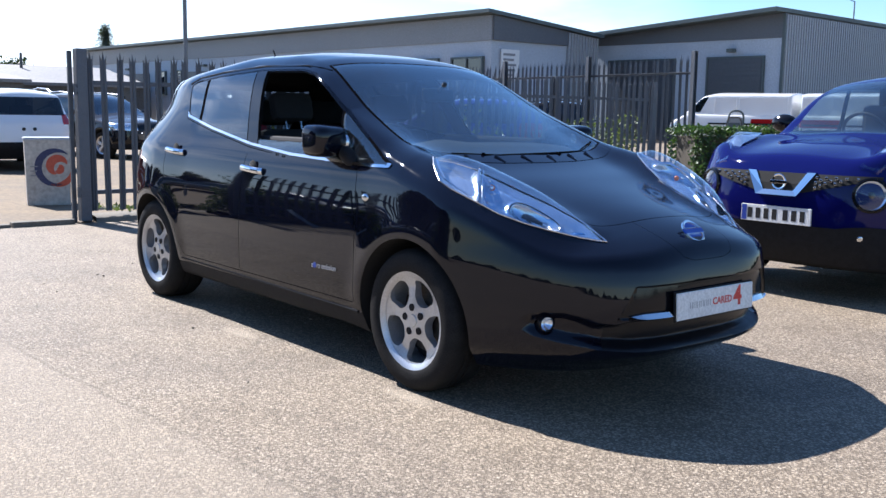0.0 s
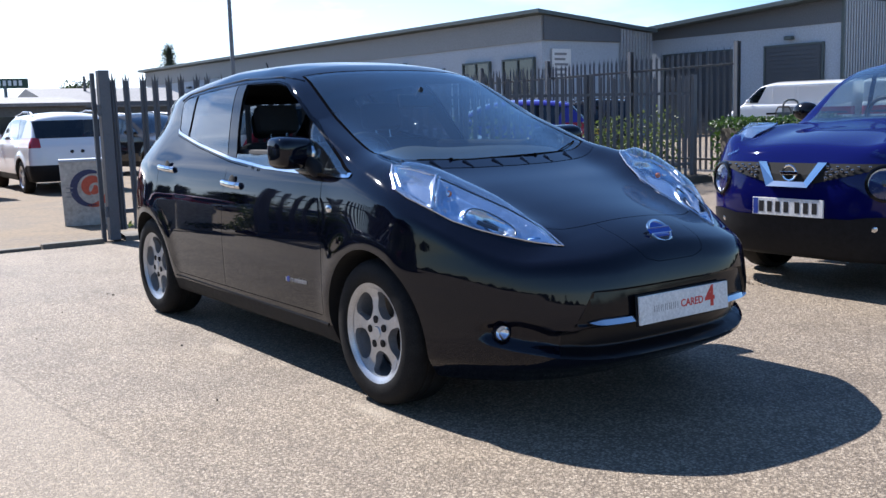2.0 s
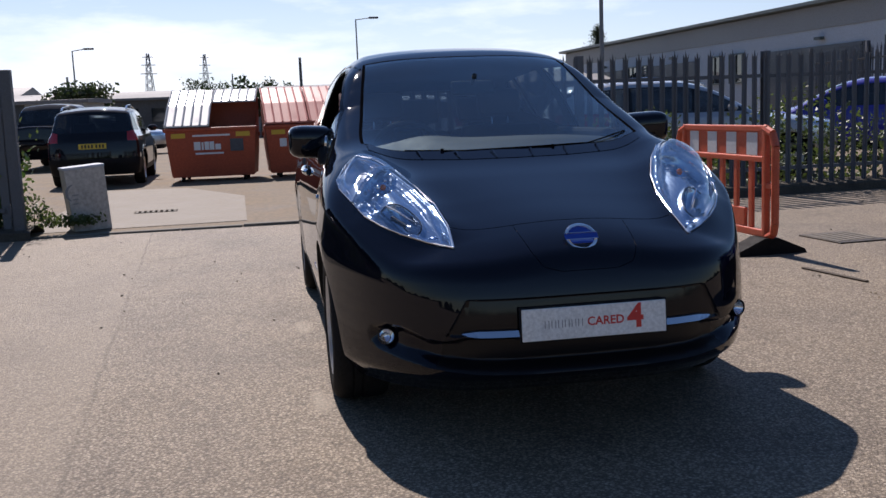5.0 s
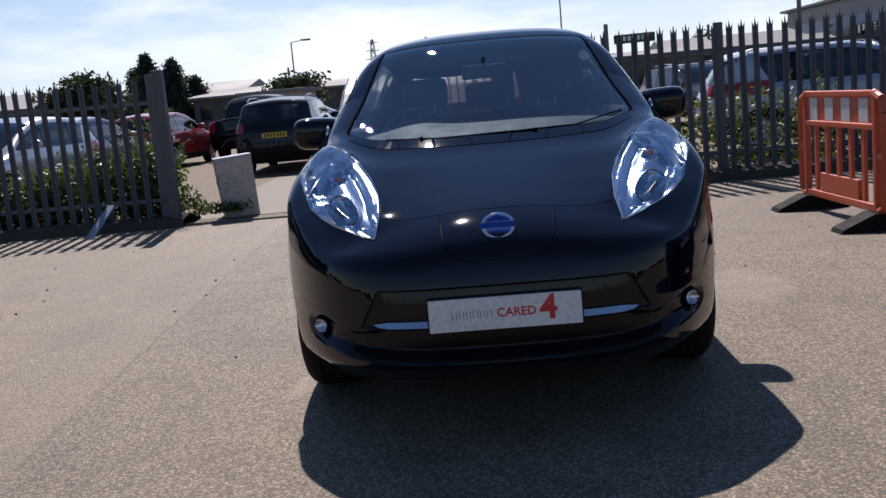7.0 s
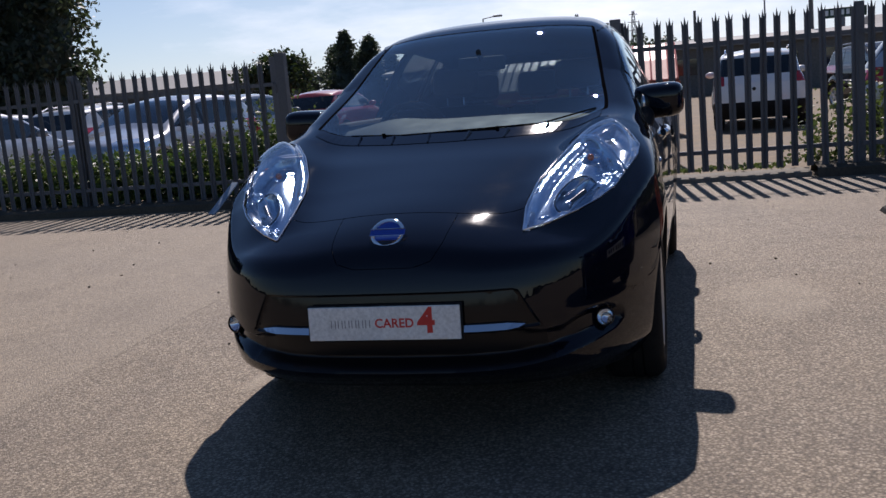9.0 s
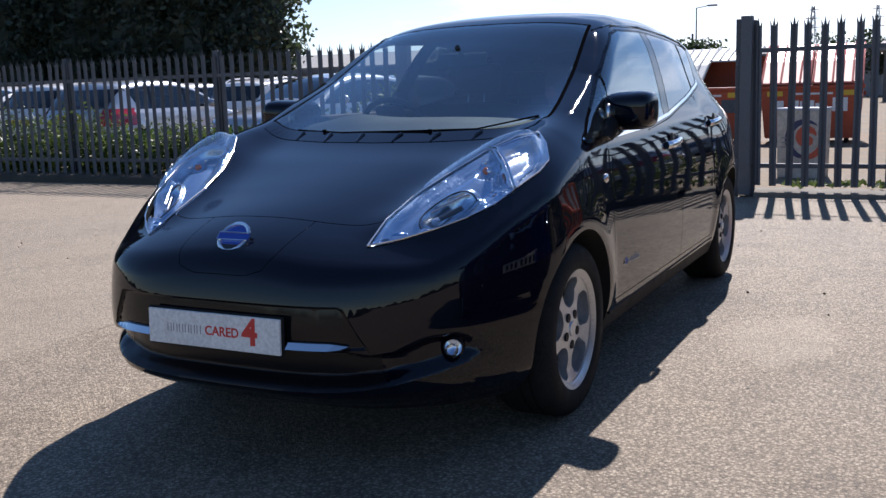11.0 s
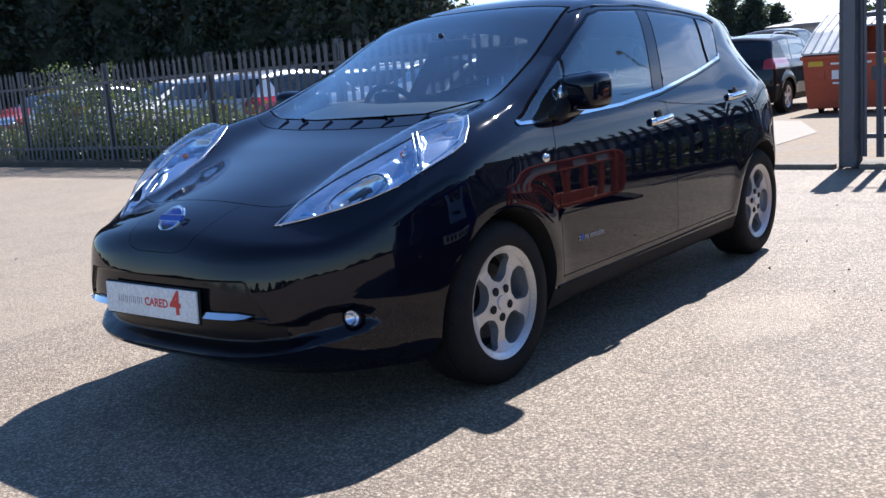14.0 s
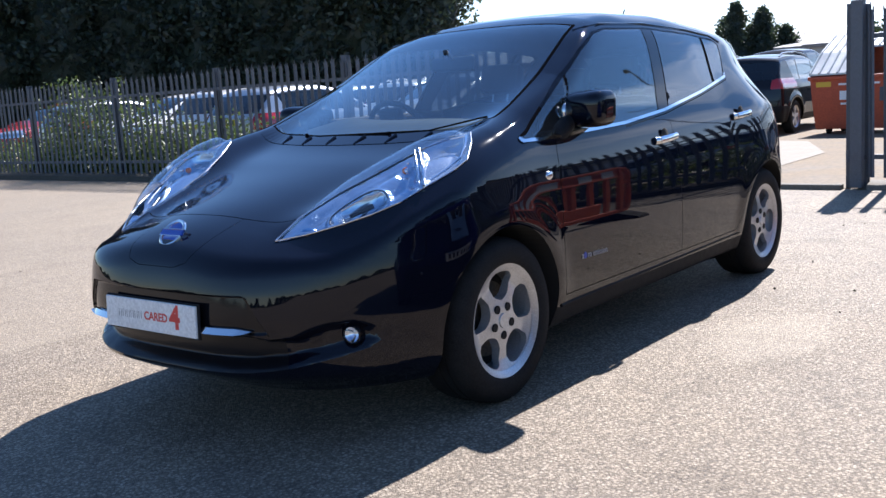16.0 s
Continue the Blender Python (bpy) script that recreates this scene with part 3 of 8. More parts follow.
def make_wheel(name, R, rim_r, width, side, parent, at, spin=0.0, windows=5, lugs=True):
    """A wheel with its outer face towards +x for side 1 and -x for side -1; at: the middle of its outer face."""
    w = new(name)
    w.parent = parent
    w.matrix_basis = pose(*at, spin, 0, 0) @ Matrix.Diagonal((side, 1, 1, 1))
    bm = bmesh.new()
    k = width
    prof = [(rim_r * 0.985, -0.004), (rim_r * 1.03, 0.004), (rim_r * 1.10, 0.010), (R * 0.90, 0.008), (R * 0.955, -0.006), (R * 0.985, -0.022), (R, -0.045), (R, -0.062), (R - 0.006, -0.064), (R - 0.006, -0.070), (R, -0.072), (R, -0.100), (R - 0.006, -0.102), (R - 0.006, -0.110), (R, -0.112), (R, -k + 0.03), (R * 0.985, -k + 0.008), (R * 0.93, -k - 0.012), (rim_r * 1.03, -k), (rim_r * 0.97, -k + 0.01)]
    lathe(bm, prof, 56)
    part("tyre", bm, RUBBER, w, smooth=True)
    bm = bmesh.new()
    lathe(bm, [(rim_r * 0.90, -0.012), (rim_r * 0.96, -0.003), (rim_r * 1.015, 0.002), (rim_r * 1.02, -0.006), (rim_r * 0.97, -0.016), (rim_r * 0.93, -0.03), (rim_r * 0.90, -k * 0.6), (rim_r * 0.97, -k + 0.01)], 56)
    rim = part("rim", bm, ALLOY, w, smooth=True)
    v, t = spoke_disc(rim_r, windows)
    rr = np.hypot(v[:, 1], v[:, 2]) / rim_r
    dish = np.interp(rr, [0, 0.22, 0.36, 0.7, 0.93, 1], [-0.018, -0.018, -0.022, -0.030, -0.012, -0.004])
    front = v.copy()
    front[:, 0] = dish
    back = front.copy()
    back[:, 0] -= np.interp(rr, [0, 0.4, 1], [0.05, 0.042, 0.02])
    # walls along the open edges
    e = np.concatenate([t[:, [0, 1]], t[:, [1, 2]], t[:, [2, 0]]])
    key = np.sort(e, axis=1)
    _, first, cnt = np.unique(key, axis=0, return_index=True, return_counts=True)
    rimedge = e[first[cnt == 1]]
    n = len(v)
    faces = [*t[:, ::-1].tolist(), *[[a, b, b + n, a + n] for a, b in rimedge.tolist()]]
    me = bpy.data.meshes.new("spokes")
    me.from_pydata(np.concatenate([front, back]).tolist(), [], faces)
    b2 = bmesh.new()
    b2.from_mesh(me)
    bmesh.ops.recalc_face_normals(b2, faces=b2.faces)
    bpy.data.meshes.remove(me)
    part("spokes", b2, ALLOY, rim, smooth=True)
    bm = bmesh.new()
    lathe(bm, [(0.001, -0.012), (0.026, -0.013), (0.030, -0.020), (0.030, -0.04)], 24)
    part("centre_cap", bm, ALLOY, rim, smooth=True)
    if lugs:
        for i in range(5):
            a = 2 * math.pi * (i + 0.5) / 5
            # black disc in place of a nut's recess, the hole's shade in its colour
            bm = bmesh.new()
            rod(bm, (-0.0155, 0.057 * math.cos(a), 0.057 * math.sin(a)), (-0.03, 0.057 * math.cos(a), 0.057 * math.sin(a)), 0.0165, n=14)
            part("wheel_nut", bm, TRIM, rim)
    bm = bmesh.new()
    lathe(bm, [(0.04, -0.09), (0.145, -0.09), (0.145, -0.112), (0.04, -0.112)], 40)
    part("brake_disc", bm, DARK_STEEL, w, smooth=True)
    bm = bmesh.new()
    lathe(bm, [(0.001, -0.118), (rim_r * 0.99, -0.122)], 40)
    part("wheel_back", bm, GAP, w)
    return w

# ---- the black hatchback: its body as one smooth solid (x across, y from the front axle back, z up) ----
top_line = knots(-1.1, 0.50, -0.96, 0.635, -0.90, 0.690, -0.82, 0.735, -0.70, 0.779, -0.45, 0.847, -0.20, 0.912, 0.00, 0.966, 0.12, 1.010, 0.35, 1.125, 0.60, 1.250, 0.85, 1.372, 1.08, 1.470, 1.25, 1.512, 1.55, 1.540, 1.95, 1.540, 2.40, 1.505, 2.90, 1.445, 3.20, 1.395, 3.6, 1.30)
crown = knots(-0.96, 0.10, -0.74, 0.11, -0.40, 0.055, -0.10, 0.02, 0.10, 0.03, 0.35, 0.062, 0.70, 0.070, 1.10, 0.062, 1.8, 0.066, 3.2, 0.08)
fender = knots(-0.95, 0.0, -0.74, 0.010, -0.55, 0.056, -0.32, 0.086, -0.05, 0.076, 0.18, 0.054, 0.42, 0.032, 0.7, 0.0)
fender_mid = knots(-0.75, 0.47, -0.5, 0.57, -0.2, 0.645, 0.05, 0.68, 0.4, 0.69)
side_line = knots(0.14, 0.770, 0.22, 0.806, 0.32, 0.836, 0.45, 0.850, 0.60, 0.856, 0.74, 0.852, 0.84, 0.840, 0.92, 0.822, 0.98, 0.800, 1.04, 0.772, 1.15, 0.735, 1.28, 0.684, 1.38, 0.634, 1.46, 0.570, 1.55, 0.47)
plan_add = knots(-0.85, -0.03, -0.30, 0.0, 0.0, 0.012, 0.45, 0.0, 1.2, 0.002, 2.2, 0.002, 2.65, 0.012, 2.95, -0.02, 3.2, -0.11, 3.45, -0.20)
house_add = knots(0.2, 0.0, 1.2, 0.0, 2.0, -0.012, 2.6, -0.05, 3.1, -0.115, 3.4, -0.18)
nose_line = knots(0.12, -0.66, 0.20, -0.78, 0.24, -0.865, 0.275, -0.918, 0.36, -0.945, 0.46, -0.953, 0.545, -0.945, 0.60, -0.935, 0.70, -0.905, 0.85, -0.87)
tail_line = knots(0.15, 3.30, 0.30, 3.44, 0.50, 3.48, 0.75, 3.475, 0.95, 3.43, 1.05, 3.37, 1.20, 3.27, 1.36, 3.16, 1.5, 3.08)
ARCH_F, ARCH_R = 0.368, 0.362


def ring(y, z, c, r0):
    return np.hypot(y - c, z - 0.305) - r0


def hero_field(p):
    x, y, z = np.abs(p[:, 0]), p[:, 1], p[:, 2]
    flat = 0.6 * step(0.7, 1.2, y)
    top = top_line(y) - crown(y) * ((1 - flat) * (x / 0.6) ** 2 + flat * (x / 0.6) ** 4) + fender(y) * np.exp(-(((x - fender_mid(y)) / 0.13) ** 2))
    side = side_line(z) + plan_add(y) + house_add(y) * step(0.95, 1.25, z)
    for c, r in ((0.0, ARCH_F), (2.7, ARCH_R)):
        side = side + 0.007 * np.exp(-((ring(y, z, c, r + 0.03) / 0.06) ** 2)) * step(0.2, 0.4, z)
    nose = nose_line(z) + 0.65 * (x / 0.85) ** 4.0
    tail = tail_line(z) - 0.42 * (x / 0.85) ** 4
    f = smax(x - side, z - top, 0.055)
    f = smax(f, nose - y, 0.035)
    f = smax(f, y - tail, 0.06)
    return smax(f, 0.175 + 0.02 * step(0.2, 0.6, y) - z, 0.03)


# outlines seen from the side (y, z), from above (x, y) and from the front (x, z)
WINDOW_LINE = [(0.205, 0.974), (0.42, 0.972), (1.05, 0.992), (1.5, 1.028), (2.0, 1.098), (2.30, 1.148), (2.42, 1.168), (2.50, 1.26), (2.55, 1.345), (2.50, 1.366), (2.2, 1.395), (1.7, 1.422), (1.25, 1.415), (1.12, 1.393), (0.94, 1.316), (0.76, 1.226), (0.57, 1.138), (0.28, 0.998)]
LAMP_LINE = [(0.437, -0.752), (0.430, -0.62), (0.447, -0.44), (0.490, -0.28), (0.556, -0.13), (0.628, -0.015), (0.688, 0.038), (0.742, -0.035), (0.786, -0.125), (0.782, -0.200), (0.746, -0.315), (0.712, -0.42), (0.660, -0.512), (0.600, -0.594), (0.515, -0.682)]
SCREEN_BASE = knots(0, 0.112, 0.2, 0.125, 0.4, 0.165, 0.55, 0.205, 0.66, 0.27)
in_windows = inside_outline(WINDOW_LINE)
in_lamp = inside_outline(LAMP_LINE)
in_flap = inside_outline([*[(-0.215, 0.84), (-0.205, 0.76), (-0.19, 0.70)], (-0.16, 0.652), (-0.10, 0.634), (0.10, 0.634), (0.16, 0.652), (0.19, 0.70), (0.205, 0.76), (0.215, 0.84)])
bonnet_front = knots(0, -0.690, 0.2, -0.682, 0.35, -0.660, 0.47, -0.598, 0.6, -0.5)
rear_cut = knots(0.30, 2.215, 0.36, 2.275, 0.50, 2.37, 0.69, 2.462, 0.86, 2.512, 1.0, 2.525, 1.1, 2.50, 1.17, 2.435)
front_cut = knots(0.3, 0.43, 0.5, 0.408, 0.69, 0.402, 0.9, 0.425, 0.98, 0.45)
mid_cut = knots(0.3, 1.545, 0.58, 1.519, 0.9, 1.505, 1.02, 1.512, 1.42, 1.70)
bonnet_edge = knots(-0.93, 0.43, -0.752, 0.433, -0.62, 0.427, -0.44, 0.444, -0.28, 0.487, -0.13, 0.553, 0.0, 0.630, 0.15, 0.655, 0.4, 0.66)
screen_side = knots(0.15, 0.640, 0.27, 0.645, 0.6, 0.608, 1.12, 0.528)


def m_screen(p):
    x, y = np.abs(p[:, 0]), p[:, 1]
    g = np.minimum(y - SCREEN_BASE(x), 1.085 + 0.045 * (x / 0.55) ** 2 - y)
    return np.where(p[:, 2] > 0.9, np.minimum(g, screen_side(y) - x), -0.1)


def m_side(p):
    ok = np.abs(p[:, 0]) > screen_side(p[:, 1]) + 0.018
    return np.where(ok & (p[:, 2] > 0.85), in_windows(p[:, 1], p[:, 2]), -0.1)


def slanted(p, y0, z0, y1, z1, half):
    d = np.array([y1 - y0, z1 - z0])
    n = np.array([-d[1], d[0]]) / np.linalg.norm(d)
    return half - np.abs((p[:, 1] - y0) * n[0] + (p[:, 2] - z0) * n[1])


def m_sail(p):
    return slanted(p, 0.56, 0.98, 0.73, 1.218, 0.007)


def m_b(p):
    return slanted(p, 1.495, 1.02, 1.690, 1.42, 0.058)


def m_quarter(p):
    return slanted(p, 2.235, 1.13, 2.345, 1.39, 0.017)


def m_lamp(p):
    return np.where(p[:, 2] > 0.64, in_lamp(np.abs(p[:, 0]), p[:, 1]), -0.1)


def m_arch(p):
    a = np.minimum(ring(p[:, 1], p[:, 2], 0.0, ARCH_F), ring(p[:, 1], p[:, 2], 2.7, ARCH_R))
    return np.where(np.abs(p[:, 0]) > 0.5, -a, -0.1)


def m_rear_screen(p):
    return np.where(p[:, 1] > 2.6, np.minimum(np.minimum(p[:, 2] - 1.03, 1.345 - p[:, 2]), 0.52 - np.abs(p[:, 0])) - (3.0 > p[:, 1]) * 1.0, -0.1)


def m_tail_lamp(p):
    y, z, x = p[:, 1], p[:, 2], np.abs(p[:, 0])
    return np.where((y > 2.7) & (z > 0.8), np.minimum(np.minimum(z - 0.86, 1.385 - z), np.minimum(0.055 - np.abs(y - knots(0.8, 3.25, 1.0, 3.19, 1.2, 3.06, 1.385, 2.92)(z)), x - 0.4)), -0.1)


MOUTH_LINE = [(0.0, 0.424), (0.44, 0.424), (0.505, 0.410), (0.56, 0.416), (0.60, 0.438), (0.645, 0.455), (0.695, 0.452), (0.728, 0.432), (0.742, 0.402), (0.736, 0.372), (0.714, 0.349), (0.66, 0.331), (0.55, 0.306), (0.40, 0.289), (0.2, 0.281), (0.0, 0.279)]
in_mouth = inside_outline([*MOUTH_LINE[:-1], *[(-x, z) for x, z in MOUTH_LINE[:0:-1]]])
MOUTH_END = 0.535          # the grille in the middle ends here, the lamp bays begin


def m_band(p):
    x, z = np.abs(p[:, 0]), p[:, 2]
    return np.where(p[:, 1] < -0.7, np.minimum(np.minimum(z - 0.424, 0.556 - z), 0.50 - x - 0.55 * (z - 0.43)), -0.1)


def m_mouth(p):
    return np.where(p[:, 1] < -0.4, in_mouth(p[:, 0], p[:, 2]), -0.1)


def mouth_depth(p):
    """How deep the mouth of the bumper is let in: deep in the middle, shallow beside the fog lamps."""
    x = np.abs(p[:, 0])
    return (0.062 - 0.030 * step(0.48, 0.66, x)) * step(-0.001, 0.026 + 0.014 * step(0.5, 0.6, x), m_mouth(p))


def m_flap(p):
    return np.where(p[:, 1] < -0.5, np.minimum(in_flap(p[:, 0], p[:, 2]), bonnet_front(np.abs(p[:, 0])) - p[:, 1]), -0.1)


def side_region(p, a, b):
    """Inside a door: between two upright cuts, over the sill, up to the roof rail."""
    y, z = p[:, 1], p[:, 2]
    g = np.minimum(y - a(z), b(z) - y)
    g = np.minimum(g, z - 0.325)
    g = np.minimum(g, np.where(z > 0.97, np.minimum(in_windows(y, z) + 0.024, g + 1), g))
    return np.where(np.abs(p[:, 0]) > 0.56, np.minimum(g, -m_arch(p) - 0.035), -0.1)


def m_front_door(p):
    return side_region(p, front_cut, mid_cut)


def m_rear_door(p):
    return side_region(p, mid_cut, rear_cut)


def m_bonnet(p):
    x, y, z = np.abs(p[:, 0]), p[:, 1], p[:, 2]
    return np.where(z > 0.5, np.minimum(np.minimum(bonnet_edge(y) - x, SCREEN_BASE(x) - 0.075 - y), y - bonnet_front(x)), -0.1)


def build_hero(place):
    car = empty("car", place, "gloss black five-door electric hatchback parked on asphalt", "car")
    verts, tris = skin(hero_field, (-1.0, -1.06, 0.12), (1.0, 3.58, 1.62), 0.019)
    gap = 0.0020
    for g in (m_screen, m_side, m_sail, m_b, m_quarter, m_lamp, m_arch, m_rear_screen, m_tail_lamp, m_band, m_mouth, lambda p: MOUTH_END - np.abs(p[:, 0])):
        verts, tris = split(verts, tris, g)
    for g, cuts in ((m_mouth, (0.006, 0.013, 0.020, 0.028, 0.038)), (m_band, (0.006,)), (m_side, (-0.011,)), (m_b, (0.009,)), (m_screen, (0.016,))):
        for k in cuts:
            verts, tris = split(verts, tris, lambda p, g=g, k=k: g(p) - k)
    for g, w in ((m_front_door, gap), (m_rear_door, gap), (m_bonnet, gap), (m_flap, 0.0010)):
        verts, tris = split(verts, tris, lambda p, g=g, w=w: g(p) - w)
        verts, tris = split(verts, tris, lambda p, g=g, w=w: g(p) + w)
    c = verts[tris].mean(1)
    nrm = unit(gradient(hero_field, verts))
    val = {"m_screen": m_screen(c), "m_side": m_side(c), "m_sail": m_sail(c), "m_b": m_b(c), "m_quarter": m_quarter(c), "m_lamp": m_lamp(c), "m_arch": m_arch(c), "m_rear_screen": m_rear_screen(c), "m_tail_lamp": m_tail_lamp(c), "m_band": m_band(c), "m_mouth": m_mouth(c), "m_front_door": m_front_door(c), "m_rear_door": m_rear_door(c), "m_bonnet": m_bonnet(c), "m_flap": m_flap(c)}
    arch = val["m_arch"] > 0
    screen = (val["m_screen"] > 0) & ~arch
    dlo = (val["m_side"] > 0) & ~screen
    pillar = dlo & ((val["m_sail"] > 0) | (val["m_b"] > 0) | (val["m_quarter"] > 0))
    lamp = val["m_lamp"] > 0
    rear_screen = val["m_rear_screen"] > 0
    tail_lamp = (val["m_tail_lamp"] > 0) & ~rear_screen
    open_to = screen | dlo & ~pillar | lamp | rear_screen | arch
    used = open_to | pillar | tail_lamp
    gaps = np.zeros(len(tris), bool)
    for k in ("m_front_door", "m_rear_door", "m_bonnet", "m_flap"):
        gaps |= np.abs(val[k]) < (0.0010 if k == "m_flap" else gap)
    gaps &= ~used
    gaps &= ~((c[:, 2] > 1.0) & (c[:, 1] < 1.2))
    left = c[:, 0] > 0

    def add(name, keep, material, parent=car, label="", lift=0.0, sink=None):
        if not keep.any():
            return None
        v, t = piece(verts, tris, keep)
        n, _ = piece(nrm, tris, keep)
        if sink:
            v = v + n * sink(v)[:, None]
            return raw(name, v, t, material, parent, label)
        return raw(name, v + lift * n, t, material, parent, label, n)

    rest = ~used & ~gaps
    fdoor, rdoor = (val["m_front_door"] > 0) & rest, (val["m_rear_door"] > 0) & rest
    bonnet = (val["m_bonnet"] > 0) & rest
    flap = (val["m_flap"] > 0) & rest
    band = (val["m_band"] > 0) & rest
    mouth = (val["m_mouth"] > 0) & rest & ~band
    intake = mouth & (np.abs(c[:, 0]) < MOUTH_END)
    fog_bay = mouth & ~intake
    seal = rest & (val["m_side"] > -0.011) & (c[:, 2] > 0.93) & (np.abs(c[:, 0]) > screen_side(c[:, 1]) + 0.018)
    rest = rest & ~seal
    bumper = rest & ~bonnet & ~flap & ~band & ~intake & ~fog_bay & (c[:, 1] < -0.32) & ((c[:, 2] < 0.70) | (np.abs(c[:, 0]) < bonnet_edge(c[:, 1])))
    shell = rest & ~fdoor & ~rdoor & ~bonnet & ~flap & ~band & ~intake & ~fog_bay & ~bumper
    # lower sill band: the shade under the body is put in as dull black
    sill = shell & (c[:, 2] < 0.285) & (c[:, 1] > 0.3) & (c[:, 1] < 2.4)
    add("body", shell & ~sill, BLACK_PAINT)
    add("sill_trim", sill, TRIM)
    add("bumper", bumper, BLACK_PAINT)
    add("grille_band", band, GLOSS_BLACK, sink=lambda v: -0.010 * step(-0.001, 0.006, m_band(v)))
    add("air_intake", intake, GRILLE, sink=lambda v: -mouth_depth(v))
    for on in (left, ~left):
        add("fog_lamp_bay", fog_bay & on, BLACK_PAINT, sink=lambda v: -mouth_depth(v))
    for on in (left, ~left):
        add("window_seal", seal & on, INTAKE, label="black rubber window seal")
    add("bonnet", bonnet & ~flap, BLACK_PAINT)
    add("charging_flap", flap, BLACK_PAINT)
    doors = {}
    for s, on in ((1, left), (-1, ~left)):
        doors[s, 0] = add("front_door", fdoor & on, BLACK_PAINT)
        doors[s, 1] = add("rear_door", rdoor & on, BLACK_PAINT)
        for k, mt in (("m_sail", INTAKE), ("m_b", GLOSS_BLACK), ("m_quarter", INTAKE)):
            add("pillar_trim", pillar & on & (val[k] > (0.009 if k == "m_b" else 0)), mt)
        add("pillar_seal", pillar & on & (val["m_b"] > 0) & (val["m_b"] <= 0.009), INTAKE)
        yy = c[:, 1]
        wins = dlo & ~pillar & on
        lo_sail = (yy - 0.56) * 0.238 - (c[:, 2] - 0.98) * 0.170 < 0
        front = wins & ~lo_sail & (yy < 1.495 + (c[:, 2] - 1.02) * 0.4875)
        sail = wins & lo_sail & (yy < 0.9)
        quarter = wins & (yy > 2.235 + (c[:, 2] - 1.13) * 0.423)
        rear = wins & ~front & ~sail & ~quarter
        add("sail_window", sail, SIDE_GLASS)
        if s == 1:
            add("front_window", front, SIDE_GLASS, label="closed clear front door window")
        else:
            add("front_window", front & (c[:, 2] < 1.045), SIDE_GLASS, label="front door window wound down")
        add("rear_window", rear, PRIVACY, label="dark privacy glass")
        add("quarter_window", quarter, PRIVACY, label="dark privacy glass")
        add("tail_lamp", tail_lamp & on, LENS, label="clear upright tail lamp on the rear pillar", lift=0.004)
    add("windscreen", screen & (val["m_screen"] > 0.016), WINDSCREEN)
    add("windscreen_surround", screen & (val["m_screen"] <= 0.016), INTAKE, label="black band round the windscreen")
    add("rear_screen", rear_screen, PRIVACY)
    # the dark structure that shows in the shut gaps and behind the lamps
    inner = ~open_to & ~intake & ~fog_bay & ~band
    add("inner_shell", inner, GAP, lift=-0.014)
    for on in (left, ~left):
        add("lamp_bay", tail_lamp & on, LAMP_CHROME, lift=-0.008)

    # chrome strip under the windows
    for s in (1, -1):
        on = left if s == 1 else ~left
        v, t = verts, tris[(rest | seal) & on & (c[:, 2] > 0.9)]
        for lim in (0.0, -0.013):
            v, t = split(v, t, lambda p, lim=lim: in_windows(p[:, 1], p[:, 2]) - lim)
        for cut in (lambda p: p[:, 1] - 0.19, lambda p: 2.47 - p[:, 1]):
            v, t = split(v, t, cut)
        m = v[t].mean(1)
        w = in_windows(m[:, 1], m[:, 2])
        base = np.interp(m[:, 1], [0.19, 0.42, 1.05, 1.5, 2.0, 2.3, 2.42, 2.5], [0.974, 0.972, 0.992, 1.028, 1.098, 1.148, 1.168, 1.2])
        keep = (w < 0) & (w > -0.013) & (m[:, 2] < base + 0.006) & (m[:, 1] > 0.19) & (m[:, 1] < 2.47)
        pv, pt = piece(v, t, keep)
        n = unit(gradient(hero_field, pv))
        raw("chrome_strip", pv + 0.005 * n, pt, CHROME, car, "chrome strip under the windows", n)

    # moulding along the top of the door frames
    for s in (1, -1):
        bm = bmesh.new()
        line = ((1.06, 1.416), (1.14, 1.432), (1.25, 1.445), (1.7, 1.454), (2.2, 1.427), (2.5, 1.398), (2.60, 1.36))
        tube(bm, [(s * (skin_x(y, z) + 0.001), y, z) for y, z in line], 0.0055, 8)
        part("roof_moulding", bm, BLACK_PAINT, car, smooth=True)

    # head lamps: a swelling clear lens over a shaped reflector with a bowl, a bulb pocket and a rear chamber
    for s in (1, -1):
        on = lamp & (left if s == 1 else ~left)
        v, t = refine(*piece(verts, tris, on))
        n = unit(gradient(hero_field, v))
        edge = np.clip(in_lamp(np.abs(v[:, 0]), v[:, 1]), 0, 1)
        unit_lamp = raw("headlight", v + n * (0.004 + 0.030 * step(0.0, 0.07, edge))[:, None], t, LENS, car, "blue-tinted clear head lamp sweeping up the wing")
        v2, t2 = refine(*split(v, t, slanted_plan))
        n2 = unit(gradient(hero_field, v2))
        e2 = np.clip(in_lamp(np.abs(v2[:, 0]), v2[:, 1]), 0, 1)
        back = slanted_plan(v2[t2].mean(1)) > 0
        v2 = v2 + n2 * lamp_depth(v2, e2)[:, None]
        q2 = bowl_plan(v2[t2].mean(1))
        for nm, k, mt in (("reflector", ~back & (q2 > 1), LAMP_BLUE), ("reflector_bowl", ~back & (q2 <= 1), LAMP_CHROME), ("indicator_reflector", back, LAMP_CHROME)):
            pv, pt = piece(v2, t2, k)
            raw(nm, pv, pt, mt, unit_lamp)

        def inside(x, y, lift):
            """A point of the lamp over the body's own surface."""
            p = Vector(drop_on(s * x, y))
            g = Vector(gradient(hero_field, np.array([p]))[0]).normalized()
            return p + g * lift

